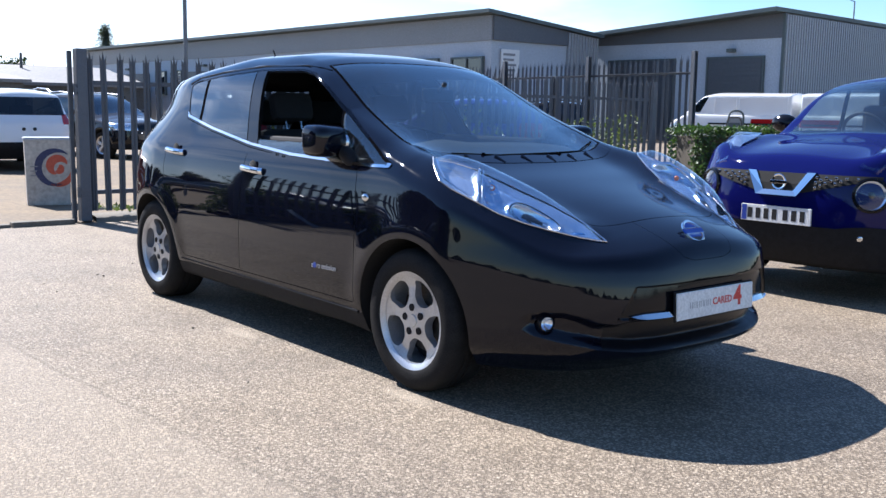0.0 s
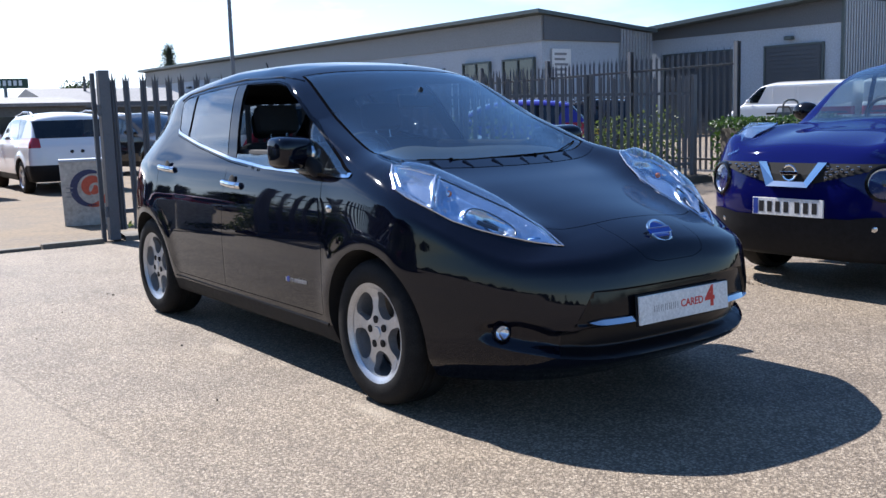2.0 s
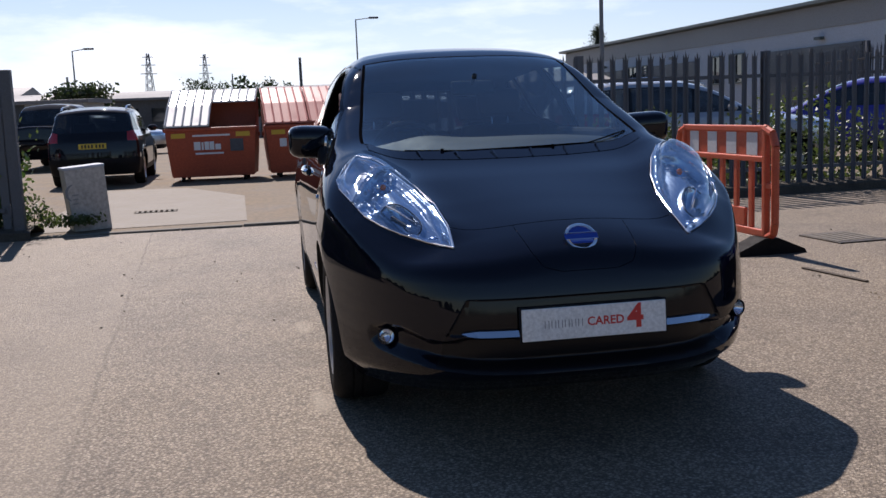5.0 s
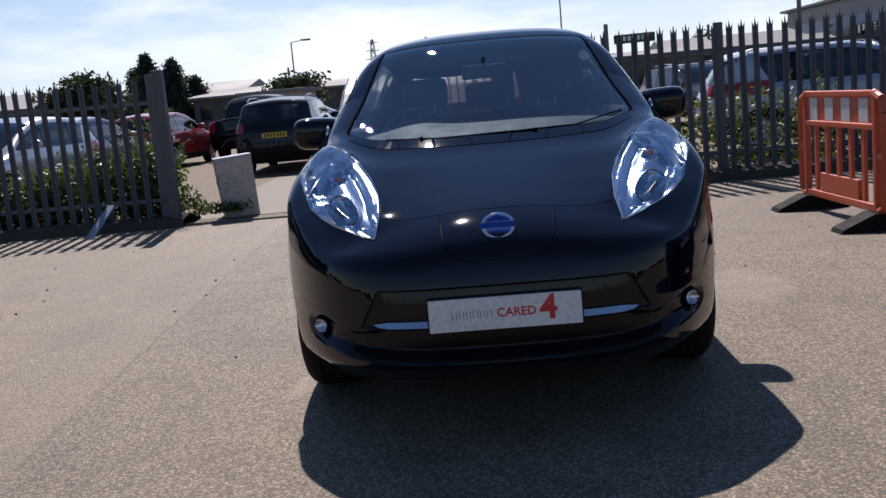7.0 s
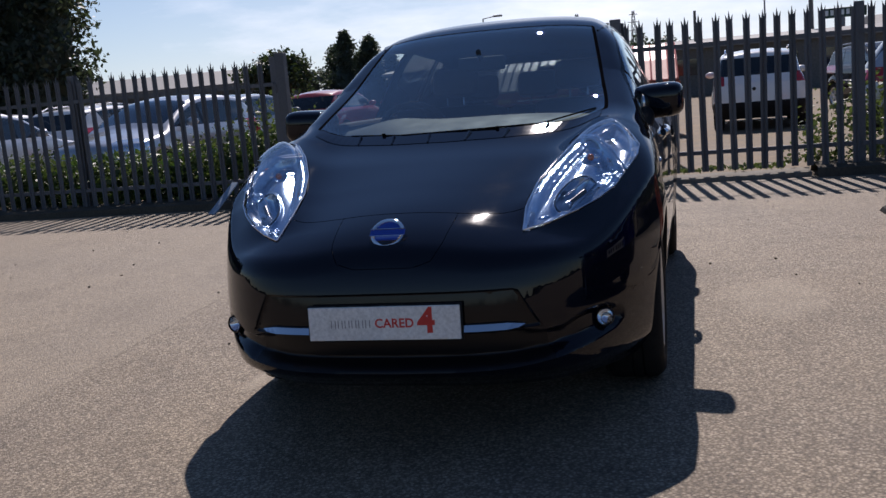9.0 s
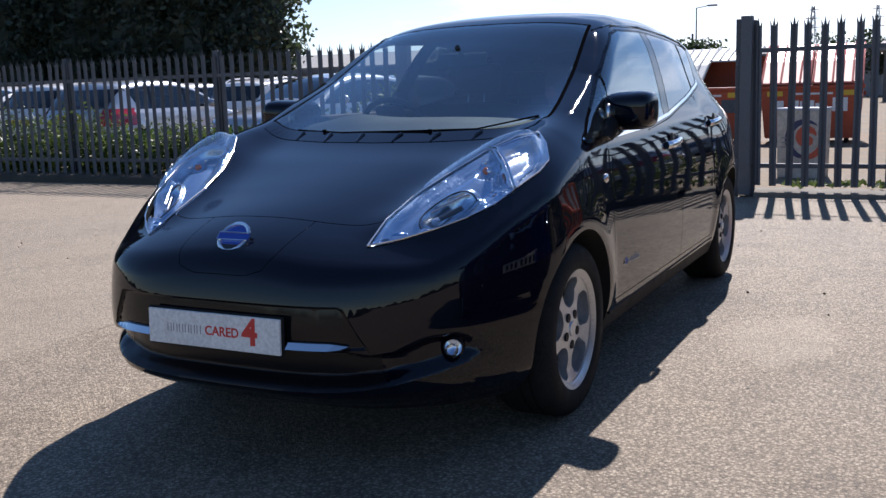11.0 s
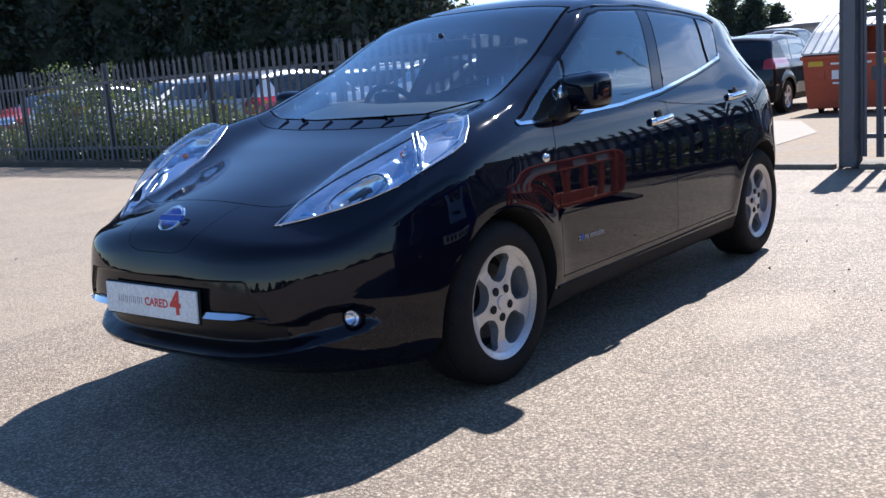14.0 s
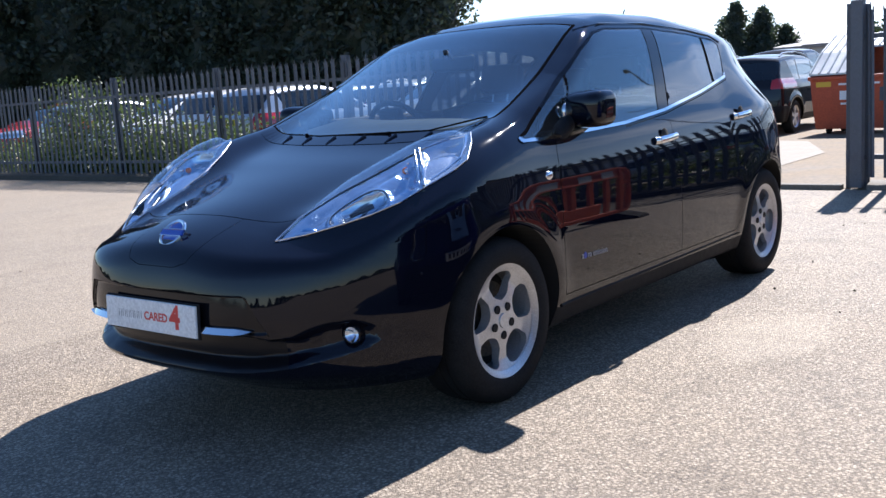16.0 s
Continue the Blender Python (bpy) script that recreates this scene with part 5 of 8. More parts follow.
# ---- other vehicles: one solid each from a few measures ----
def solid(width, belt, roof, top, nose, tail, base=0.2, house=0.22, front_wheel=0.0, rear_wheel=2.65, wheel=0.33, round_nose=0.45, round_tail=0.25, muscle=0.02, wing=0.0):
    """The body as a field. top: line of the middle from the side; nose, tail: how front and back lean with height."""
    half = width / 2
    side = knots(base - 0.05, half - 0.08, base + 0.12, half - 0.025, 0.55, half, belt - 0.2, half - 0.01, belt - 0.06, half - 0.03, belt + 0.02, half - 0.075, roof - 0.12, half - 0.04 - house, roof + 0.1, half - 0.2 - house)

    def f(p):
        x, y, z = np.abs(p[:, 0]), p[:, 1], p[:, 2]
        t = top(y) - 0.05 * (x / 0.6) ** 2 + wing * np.exp(-(((x - half + 0.2) / 0.17) ** 2)) * step(0.5, 0.0, y)
        s = side(z) - 0.05 * step(2.2, 3.6, y)
        for c in (front_wheel, rear_wheel):
            s = s + muscle * np.exp(-((np.hypot(y - c, z - wheel) - wheel - 0.09) / 0.06) ** 2)
        g = smax(x - s, z - t, 0.07)
        g = smax(g, nose(z) + round_nose * (x / half) ** 4 - y, 0.06)
        g = smax(g, y - tail(z) + round_tail * (x / half) ** 4, 0.06)
        return smax(g, base - z, 0.04)
    return f


blue_suv_top = knots(-0.95, 0.80, -0.85, 0.90, -0.70, 0.965, -0.3, 1.035, 0.10, 1.072, 0.28, 1.105, 0.55, 1.285, 0.80, 1.445, 1.05, 1.535, 1.35, 1.575, 1.8, 1.590, 2.3, 1.55, 3.0, 1.43, 3.3, 1.36)
blue_suv_field = solid(1.765, 1.08, 1.58, blue_suv_top, knots(0.2, -0.74, 0.35, -0.83, 0.6, -0.86, 0.78, -0.84, 0.9, -0.78, 1.05, -0.7), knots(0.2, 3.1, 0.6, 3.28, 0.9, 3.27, 1.1, 3.15, 1.5, 2.9), 0.22, 0.115, 0.0, 2.53, 0.335, 0.42, 0.4, 0.04, 0.075)


def plain_car(name, label, paint, place, field, width, belt, roof, screen, rear_z, wheels=(0.0, 2.65), wheel=0.33, lo=(-1.1, -1.1), hi=(1.1, 3.9), h=0.05, group="", category="car", glass_from=0.45, glass_to=2.9, pillars=(1.35, 2.3), plate=PLATE_YELLOW, rails=False, rear_lamp=(0.72, 1.12), front_lamp=(0.68, 0.86), top=None, side_glass=PRIVACY, no_lamps=False, cladding=(0.36, 0.36)):
    """A parked vehicle: body, cladding, windows, lamps, wheels, plates. screen: (start, end) of the windscreen along y."""
    car = empty(name, place, label, category, group)
    v, t = skin(field, (lo[0], lo[1], 0.1), (hi[0], hi[1], roof + 0.15), h)
    half = width / 2

    def g_side(p):
        y, z = p[:, 1], p[:, 2]
        g = np.minimum(np.minimum(z - belt, top(y) - 0.13 - z), np.minimum(y - glass_from, glass_to - y + 0.55 * (z - roof)))
        return np.where(np.abs(p[:, 0]) > half - 0.40, g, -0.1)

    def g_pillar(p):
        return np.maximum(0.035 - np.abs(p[:, 1] - pillars[0]), 0.04 - np.abs(p[:, 1] - pillars[1]))

    def g_screen(p):
        return np.where(p[:, 2] > belt - 0.1, np.minimum(np.minimum(p[:, 1] - screen[0], screen[1] - p[:, 1]), half - 0.22 - np.abs(p[:, 0])), -0.1)

    def g_rear(p):
        return np.where(p[:, 1] > glass_to - 0.1, np.minimum(np.minimum(p[:, 2] - rear_z[0], rear_z[1] - p[:, 2]), half - 0.20 - np.abs(p[:, 0])), -0.1)

    def g_arch(p):
        a = np.minimum(np.hypot(p[:, 1] - wheels[0], p[:, 2] - wheel), np.hypot(p[:, 1] - wheels[1], p[:, 2] - wheel))
        return np.where(np.abs(p[:, 0]) > half - 0.35, wheel + 0.055 - a, -0.1)

    def g_low(p):
        return np.interp(p[:, 1], [2.95, 3.15], cladding) - p[:, 2]

    def g_tail(p):
        return np.where(p[:, 1] > 2.6, np.minimum(np.minimum(p[:, 2] - rear_lamp[0], rear_lamp[1] - p[:, 2]), np.abs(p[:, 0]) - half + 0.26), -0.1)

    def g_head(p):
        return np.where(p[:, 1] < -0.25, np.minimum(np.minimum(p[:, 2] - front_lamp[0], front_lamp[1] - p[:, 2]), np.abs(p[:, 0]) - half + 0.42), -0.1)

    for g in (g_side, g_pillar, g_screen, g_rear, g_arch, g_low, g_tail, g_head):
        v, t = split(v, t, g)
    c = v[t].mean(1)
    nrm = unit(gradient(field, v))
    arch = g_arch(c) > 0
    screen_f = (g_screen(c) > 0) & ~arch
    side = (g_side(c) > 0) & ~screen_f & ~arch
    bars = side & (g_pillar(c) > 0)
    side &= ~bars
    rear = (g_rear(c) > 0) & ~side & ~bars
    tail = (g_tail(c) > 0) & ~rear & ~side & (not no_lamps)
    head = (g_head(c) > 0) & ~arch & (not no_lamps)
    low = (g_low(c) > 0) & ~arch
    rest = ~(arch | screen_f | side | bars | rear | tail | head | low)

    def add(nm, keep, material, parent=car):
        if keep.any():
            pv, pt = piece(v, t, keep)
            pn, _ = piece(nrm, t, keep)
            return raw(nm, pv, pt, material, parent, "", pn)

    left = c[:, 0] > 0
    add("body", rest, paint)
    add("lower_cladding", low, TRIM)
    for on in (left, ~left):
        for a, b in ((-9, pillars[0]), (pillars[0], pillars[1]), (pillars[1], 9)):
            add("side_window", side & on & (c[:, 1] > a) & (c[:, 1] < b), side_glass)
            add("window_pillar", bars & on & (c[:, 1] > a + 0.1) & (c[:, 1] < b + 0.1), GLOSS_BLACK)
        add("tail_lamp", tail & on, TAIL_RED)
        add("headlight", head & on, LAMP_CHROME)
    add("windscreen", screen_f, side_glass)
    add("rear_screen", rear, PRIVACY)
    bm = bmesh.new()
    box(bm, -half + 0.2, half - 0.2, screen[0] + 0.1, glass_to - 0.1, 0.3, belt - 0.03, 0.05)
    part("cabin_tub", bm, SEAT, car)
    for x in (-0.38, 0.38):
        bm = bmesh.new()
        box(bm, x - 0.23, x + 0.23, screen[1] + 0.35, screen[1] + 0.5, belt - 0.1, belt + 0.22, 0.05)
        box(bm, x - 0.12, x + 0.12, screen[1] + 0.40, screen[1] + 0.5, belt + 0.20, belt + 0.40, 0.04)
        part("seat_back", bm, SEAT, car)
    for s in (1, -1):
        for y in wheels:
            cheap_wheel(car, s, (s * (half - 0.03), y, wheel), wheel)
            bm = bmesh.new()
            pts = [(y + (wheel + 0.055) * math.cos(a), wheel + (wheel + 0.055) * math.sin(a)) for a in np.linspace(-0.2, math.pi + 0.2, 18)]
            rows = [[bm.verts.new((s * x, yy, zz)) for yy, zz in pts] for x in (half - 0.34, half - 0.03)]
            for i in range(17):
                bm.faces.new((rows[0][i], rows[0][i + 1], rows[1][i + 1], rows[1][i]))
            bm.faces.new(rows[0])
            part("wheel_arch_liner", bm, GAP, car)
        my = screen[0] + 0.42
        bm = bmesh.new()
        bmesh.ops.create_uvsphere(bm, u_segments=14, v_segments=9, radius=1)
        bmesh.ops.transform(bm, matrix=pose(s * (half + 0.05), my, belt + 0.06) @ Matrix.Diagonal((0.115, 0.07, 0.075, 1)), verts=bm.verts)
        part("door_mirror", bm, paint, car, smooth=True)
        if rails:
            bm = bmesh.new()
            tube(bm, [(s * (half - 0.29), y, float(top(y)) + (0.02 if 0 < i < 4 else -0.03)) for i, y in enumerate((1.15, 1.3, 2.0, 2.7, 2.9))], 0.018, 6)
            part("roof_rail", bm, SATIN, car)
    for y, turn, mt in ((lo[1], 0, PLATE_WHITE), (hi[1], 180, plate)):
        z = 0.55 if turn == 0 else 0.86
        q = np.array([[0, yy, z] for yy in np.linspace(-1.3, 4.2, 1100)])
        f = np.where(field(q) < 0)[0]
        if len(f):
            yy = q[f[0], 1] - 0.012 if turn == 0 else q[f[-1], 1] + 0.012
            pl = empty("number_plate")
            pl.parent = car
            pl.matrix_basis = pose(0, yy, z, 90, 0, turn)
            bm = bmesh.new()
            box(bm, -0.26, 0.26, -0.056, 0.056, -0.008, 0.004, 0.002)
            part("plate_panel", bm, mt, pl)
            for i in range(7):
                bm = bmesh.new()
                x0 = -0.21 + 0.062 * i + (0.02 if i > 3 else 0)
                box(bm, x0, x0 + 0.036, -0.035, 0.035, 0.0042, 0.0052)
                part("plate_bar", bm, INK, pl)
    return car


def cheap_wheel(car, s, at, R):
    w = new("wheel")
    w.parent = car
    w.matrix_basis = pose(*at) @ Matrix.Diagonal((s, 1, 1, 1))
    bm = bmesh.new()
    lathe(bm, [(R * 0.64, -0.02), (R * 0.70, 0.006), (R * 0.93, 0.0), (R, -0.04), (R, -0.17), (R * 0.9, -0.2)], 28)
    part("tyre", bm, RUBBER, w, smooth=True)
    bm = bmesh.new()
    lathe(bm, [(R * 0.58, -0.02), (R * 0.66, 0.002), (R * 0.66, -0.02), (R * 0.56, -0.10)], 28)
    for i in range(5):
        a = 2 * math.pi * i / 5
        box(bm, -0.045, -0.015, -0.03, 0.03, 0.03, R * 0.62, 0.004, Matrix.Rotation(a, 4, "X"))
        box(bm, -0.045, -0.02, -0.022, 0.022, 0.03, R * 0.60, 0.004, Matrix.Rotation(a + 0.25, 4, "X"))
    rod(bm, (-0.05, 0, 0), (-0.012, 0, 0), 0.06, n=16)
    part("rim", bm, ALLOY, w)
    bm = bmesh.new()
    lathe(bm, [(0.001, -0.11), (R * 0.64, -0.11)], 28)
    part("wheel_back", bm, GAP, w)


suv_top = knots(-0.95, 0.78, -0.80, 0.93, -0.3, 1.03, 0.25, 1.10, 0.40, 1.16, 1.20, 1.59, 1.6, 1.675, 2.2, 1.685, 2.9, 1.64, 3.5, 1.56)
suv_field = solid(1.82, 1.10, 1.68, suv_top, knots(0.2, -0.80, 0.5, -0.90, 0.75, -0.89, 1.0, -0.75), knots(0.25, 3.45, 0.55, 3.60, 0.95, 3.57, 1.1, 3.50, 1.6, 3.18), 0.25, 0.15, 0, 2.70, 0.35, 0.4, 0.22)
hatch_top = knots(-0.95, 0.65, -0.80, 0.80, -0.3, 0.92, 0.20, 1.00, 0.40, 1.10, 1.15, 1.43, 1.6, 1.49, 2.1, 1.49, 2.8, 1.42, 3.4, 1.33)
hatch_field = solid(1.76, 0.96, 1.48, hatch_top, knots(0.2, -0.72, 0.5, -0.85, 0.7, -0.82, 0.9, -0.7), knots(0.25, 3.10, 0.5, 3.28, 0.85, 3.27, 1.0, 3.18, 1.4, 2.82), 0.2, 0.17, 0, 2.58, 0.31, 0.42, 0.25)
pickup_top = knots(-0.95, 0.85, -0.80, 1.0, -0.2, 1.10, 0.35, 1.16, 1.10, 1.68, 1.5, 1.78, 2.3, 1.76, 2.55, 1.62, 2.75, 1.22, 2.9, 1.18, 4.3, 1.18)
pickup_field = solid(1.85, 1.15, 1.76, pickup_top, knots(0.25, -0.82, 0.7, -0.9, 1.0, -0.8), knots(0.3, 4.15, 0.7, 4.25, 1.2, 4.22), 0.32, 0.16, 0, 3.15, 0.38, 0.35, 0.1)
van_top = knots(-0.95, 0.85, -0.85, 1.0, -0.45, 1.15, -0.2, 1.30, 0.35, 1.80, 0.65, 2.02, 1.2, 2.10, 4.4, 2.08)
van_field = solid(1.95, 1.25, 2.1, van_top, knots(0.25, -0.85, 0.7, -0.95, 1.1, -0.8), knots(0.3, 4.15, 2.1, 4.1), 0.25, 0.06, 0, 3.1, 0.34, 0.35, 0.06, 0.01)


BUILT = {}


def parked(kind, label, paint, place, group="cars in the yard"):
    """The first of a kind is built; the others are copies in their own paint."""
    if kind not in BUILT:
        if kind == "suv":
            BUILT[kind] = plain_car("car", label, paint, place, suv_field, 1.82, 1.12, 1.68, (0.42, 1.18), (1.14, 1.50), (0, 2.70), 0.35, hi=(1.1, 3.8), top=suv_top, rails=True, cladding=(0.40, 0.60), rear_lamp=(0.95, 1.16), front_lamp=(0.74, 0.92), group=group), paint
        else:
            BUILT[kind] = plain_car("car", label, paint, place, hatch_field, 1.76, 0.98, 1.48, (0.38, 1.12), (1.0, 1.32), (0, 2.58), 0.31, hi=(1.1, 3.5), top=hatch_top, pillars=(1.30, 2.15), glass_to=2.75, rear_lamp=(0.72, 1.0), group=group), paint
        return BUILT[kind][0]
    first, old = BUILT[kind]
    car = copy_thing(first, place)
    fresh = {}
    for o in car.children_recursive:
        if o.data is not None and o.data.materials[0] == old:
            if o.data not in fresh:
                fresh[o.data] = o.data.copy()
                fresh[o.data].materials[0] = paint
            o.data = fresh[o.data]
    return tagged(car, label)


def suv(label, paint, place):
    return parked("suv", label, paint, place)


def hatch(label, paint, place):
    return parked("hatch", label, paint, place)


# the blue crossover beside the black car, nose towards -x
blue_suv = plain_car("car", "bright blue crossover with round lamps and V-shaped chrome grille", BLUE_PAINT, pose(6.86, 3.385, 0, 0, 0, -90), blue_suv_field, 1.765, 1.10, 1.58, (0.27, 0.98), (1.12, 1.42), (0.0, 2.53), 0.335, hi=(1.1, 3.5), h=0.026, top=blue_suv_top, pillars=(1.35, 2.2), glass_to=2.6, side_glass=WINDSCREEN, no_lamps=True)
for o in [o for o in blue_suv.children if o.name.startswith("number_plate") and o.location.y < 0]:
    o.location = (0.0, -0.872, 0.562)


for o in [o for o in blue_suv.children if o.name.startswith("number_plate") and o.location.y < 0]:
    bm = bmesh.new()
    box(bm, -0.256, -0.218, -0.052, 0.052, 0.0042, 0.0050)
    part("plate_band", bm, INK_BLUE, o)


def j_front(x, z):
    lo, hi = -1.2, 0.3
    for _ in range(28):
        m = (lo + hi) / 2
        if blue_suv_field(np.array([[x, m, z]]))[0] < 0:
            hi = m
        else:
            lo = m
    return hi


def j_top(x, y):
    lo, hi = 0.4, 1.7
    for _ in range(28):
        m = (lo + hi) / 2
        if blue_suv_field(np.array([[x, y, m]]))[0] < 0:
            lo = m
        else:
            hi = m
    return lo


# grille: dark band, mesh, chrome V, badge
bm = bmesh.new()
rows = []
for x in np.linspace(-0.64, 0.64, 41):
    a = abs(x)
    zb, zt = 0.70 + 0.13 * max(0, a - 0.1) / 0.54, 0.845
    rows.append([bm.verts.new((x, j_front(x, z) - 0.006, z)) for z in (zb, (zb + zt) / 2, zt)])
for p, q in zip(rows[:-1], rows[1:]):
    for i in (0, 1):
        bm.faces.new((p[i], q[i], q[i + 1], p[i + 1]))
grille = part("grille", bm, GAP, blue_suv)
for s in (1, -1):
    for r in range(4):
        for k in range(12):
            x = 0.26 + 0.032 * k
            z = 0.722 + 0.034 * r + (0.017 if k % 2 else 0)
            if z < 0.715 + 0.13 * (x - 0.1) / 0.54 or z > 0.84:
                continue
            bm = bmesh.new()
            y = j_front(x, z)
            box(bm, s * x - 0.010, s * x + 0.010, y - 0.014, y - 0.007, z - 0.009, z + 0.009, 0.003)
            part("grille_stud", bm, SATIN, grille)
    bm = bmesh.new()
    pts = [(0.190, 0.852), (0.252, 0.852), (0.150, 0.695), (0.0, 0.695), (0.0, 0.728), (0.112, 0.728)]
    face = [bm.verts.new((s * x, j_front(x, z) - (0.024 if z > 0.8 else 0.036 if z < 0.7 else 0.014), z)) for x, z in pts]
    back = [bm.verts.new((s * x, j_front(x, z) + 0.0, z)) for x, z in pts]
    bm.faces.new(face)
    for i in range(6):
        bm.faces.new((face[i], face[(i + 1) % 6], back[(i + 1) % 6], back[i]))
    bmesh.ops.recalc_face_normals(bm, faces=bm.faces)
    part("chrome_v", bm, CHROME, blue_suv, "one arm of the chrome V")
    # round lamp low in the nose
    y = j_front(0.595, 0.728)
    lampo = empty("round_headlight")
    lampo.parent = blue_suv
    lampo.matrix_basis = pose(s * 0.595, y + 0.004, 0.728) @ Vector((s * 0.42, -0.9, 0.08)).to_track_quat("Z", "Y").to_matrix().to_4x4()
    for nm, prof, mt in (("lamp_bezel", [(0.092, 0.012), (0.100, 0.022), (0.112, 0.018), (0.118, -0.02)], GLOSS_BLACK), ("lamp_reflector", [(0.001, -0.035), (0.05, -0.03), (0.093, 0.006)], LAMP_CHROME), ("lamp_bulb", [(0.001, 0.012), (0.024, 0.002), (0.03, -0.03)], LAMP_DARK), ("lamp_lens", [(0.001, 0.036), (0.05, 0.031), (0.094, 0.014)], LENS)):
        bm = bmesh.new()
        lathe(bm, prof, 30, "z")
        part(nm, bm, mt, lampo, smooth=True)
    # lamp on top of the wing
    outline = [(0.49, -0.745), (0.520, -0.50), (0.575, -0.24), (0.645, -0.08), (0.705, -0.18), (0.725, -0.40), (0.685, -0.59), (0.60, -0.715)]
    bm = bmesh.new()
    ring_v = [bm.verts.new((s * x, y, j_top(x, y) + 0.020)) for x, y in outline]
    ctr = bm.verts.new((s * 0.62, -0.44, j_top(0.62, -0.44) + 0.070))
    low_v = [bm.verts.new((s * x, y, j_top(x, y) - 0.03)) for x, y in outline]
    for i in range(8):
        bm.faces.new((ring_v[i], ring_v[(i + 1) % 8], ctr))
        bm.faces.new((ring_v[i], ring_v[(i + 1) % 8], low_v[(i + 1) % 8], low_v[i]))
    bmesh.ops.recalc_face_normals(bm, faces=bm.faces)
    pod = part("wing_lamp", bm, LENS, blue_suv, "clear lamp on top of the wing")
    bm = bmesh.new()
    a = [bm.verts.new((s * (0.62 + (x - 0.62) * 0.93), -0.44 + (y + 0.44) * 0.95, j_top(x, y) + 0.014)) for x, y in outline]
    m = bm.verts.new((s * 0.62, -0.44, j_top(0.62, -0.44) + 0.040))
    for i in range(8):
        bm.faces.new((a[i], a[(i + 1) % 8], m))
    part("lamp_reflector", bm, LAMP_CHROME, pod)
    # fog lamp in the dark lower bumper
    y = j_front(0.55, 0.455)
    bm = bmesh.new()
    lathe(bm, [(0.001, 0.012), (0.02, 0.009), (0.030, 0.0), (0.034, -0.02)], 20, "z")
    bmesh.ops.transform(bm, matrix=pose(s * 0.55, y, 0.455) @ Vector((s * 0.3, -0.9, 0)).to_track_quat("Z", "Y").to_matrix().to_4x4(), verts=bm.verts)
    part("fog_lamp", bm, SATIN, blue_suv, smooth=True)
# dark lower bumper
bm = bmesh.new()
rows = []
for x in np.linspace(-0.76, 0.76, 41):
    zt = 0.505 if abs(x) < 0.42 else 0.505 + 0.02 * math.sin((abs(x) - 0.42) * 9)
    rows.append([bm.verts.new((x, j_front(x, z) - 0.012, z)) for z in (0.25, 0.33, 0.42, zt)])
for p, q in zip(rows[:-1], rows[1:]):
    for i in range(3):
        bm.faces.new((p[i], q[i], q[i + 1], p[i + 1]))
part("lower_bumper", bm, TRIM, blue_suv, smooth=True)
for o in [o for o in blue_suv.children if o.name.startswith("door_mirror")]:
    o.data.materials[0] = GLOSS_BLACK
bm = bmesh.new()
lathe(bm, [(0.040, 0.0), (0.041, 0.007), (0.050, 0.010), (0.055, 0.004), (0.055, 0.0)], 32, "z")
jb = part("badge_ring", bm, CHROME, blue_suv, smooth=True)
jb.matrix_basis = pose(0, j_front(0, 0.782) - 0.012, 0.782, 90, 0, 0)
bm = bmesh.new()
box(bm, -0.064, 0.064, -0.011, 0.011, 0.002, 0.011, 0.002)
part("badge_bar", bm, CHROME, jb)
bm = bmesh.new()
lathe(bm, [(0.185 + 0.015 * math.cos(a), 0.015 * math.sin(a)) for a in np.linspace(0, 2 * math.pi, 9)], 28, "z")
bmesh.ops.transform(bm, matrix=Matrix.Translation((-0.36, 0.95, 1.08)) @ Euler((radians(-66), 0, 0)).to_matrix().to_4x4(), verts=bm.verts)
part("steering_wheel", bm, CABIN, blue_suv, smooth=True)

# vehicles in the yard behind the fence
suv("black SUV with yellow rear plate parked in the yard", DARK_PAINT, pose(-0.80, 21.6, 0, 0, 0, 182) @ Matrix.Diagonal((0.95, 1, 0.90, 1)))
white = suv("white SUV seen from behind, without a rear plate", WHITE_PAINT, pose(5.75, 21.85, 0, 0, 0, 178))
for o in [o for o in white.children if o.name.startswith("number_plate") and o.location.y > 1]:
    for k in list(o.children):
        bpy.data.objects.remove(k)
    for x in (-0.10, 0.10):
        bm = bmesh.new()
        lathe(bm, [(0.001, 0.006), (0.034, 0.006), (0.036, -0.01)], 16, "z")
        bmesh.ops.translate(bm, verts=bm.verts, vec=(x, 0, 0))
        part("plate_fixing", bm, INK, o)
suv("dark SUV facing the fence with headlights unlit", DARK_PAINT, pose(9.2, 22.4, 0, 0, 0, 14))
suv("silver SUV parked along the fence, tail to the gateway", SILVER_PAINT, pose(10.1, 12.95, 0, 0, 0, 80))
suv("pale silver SUV with its tail towards the fence", WHITE_PAINT, pose(10.2, 19.6, 0, 0, 0, 172))
hatch("purple-blue hatchback parked behind the fence", NAVY_PAINT, pose(12.2, 16.2, 0, 0, 0, 232))
suv("dark SUV with yellow rear plate behind weeds", DARK_PAINT, pose(18.2, 17.5, 0, 0, 0, 137))
hatch("red hatchback parked in the yard", RED_PAINT, pose(-5.15, 26.4, 0, 0, 0, 176))
plain_car("pickup_truck", "black pickup truck seen from behind", DARK_PAINT, pose(-3.15, 29.9, 0, 0, 0, 178), pickup_field, 1.85, 1.18, 1.76, (0.42, 1.12), (1.25, 1.60), (0, 3.15), 0.38, hi=(1.1, 4.5), top=pickup_top, glass_to=2.5, pillars=(1.4, 2.2), rear_lamp=(0.80, 1.12), category="truck")
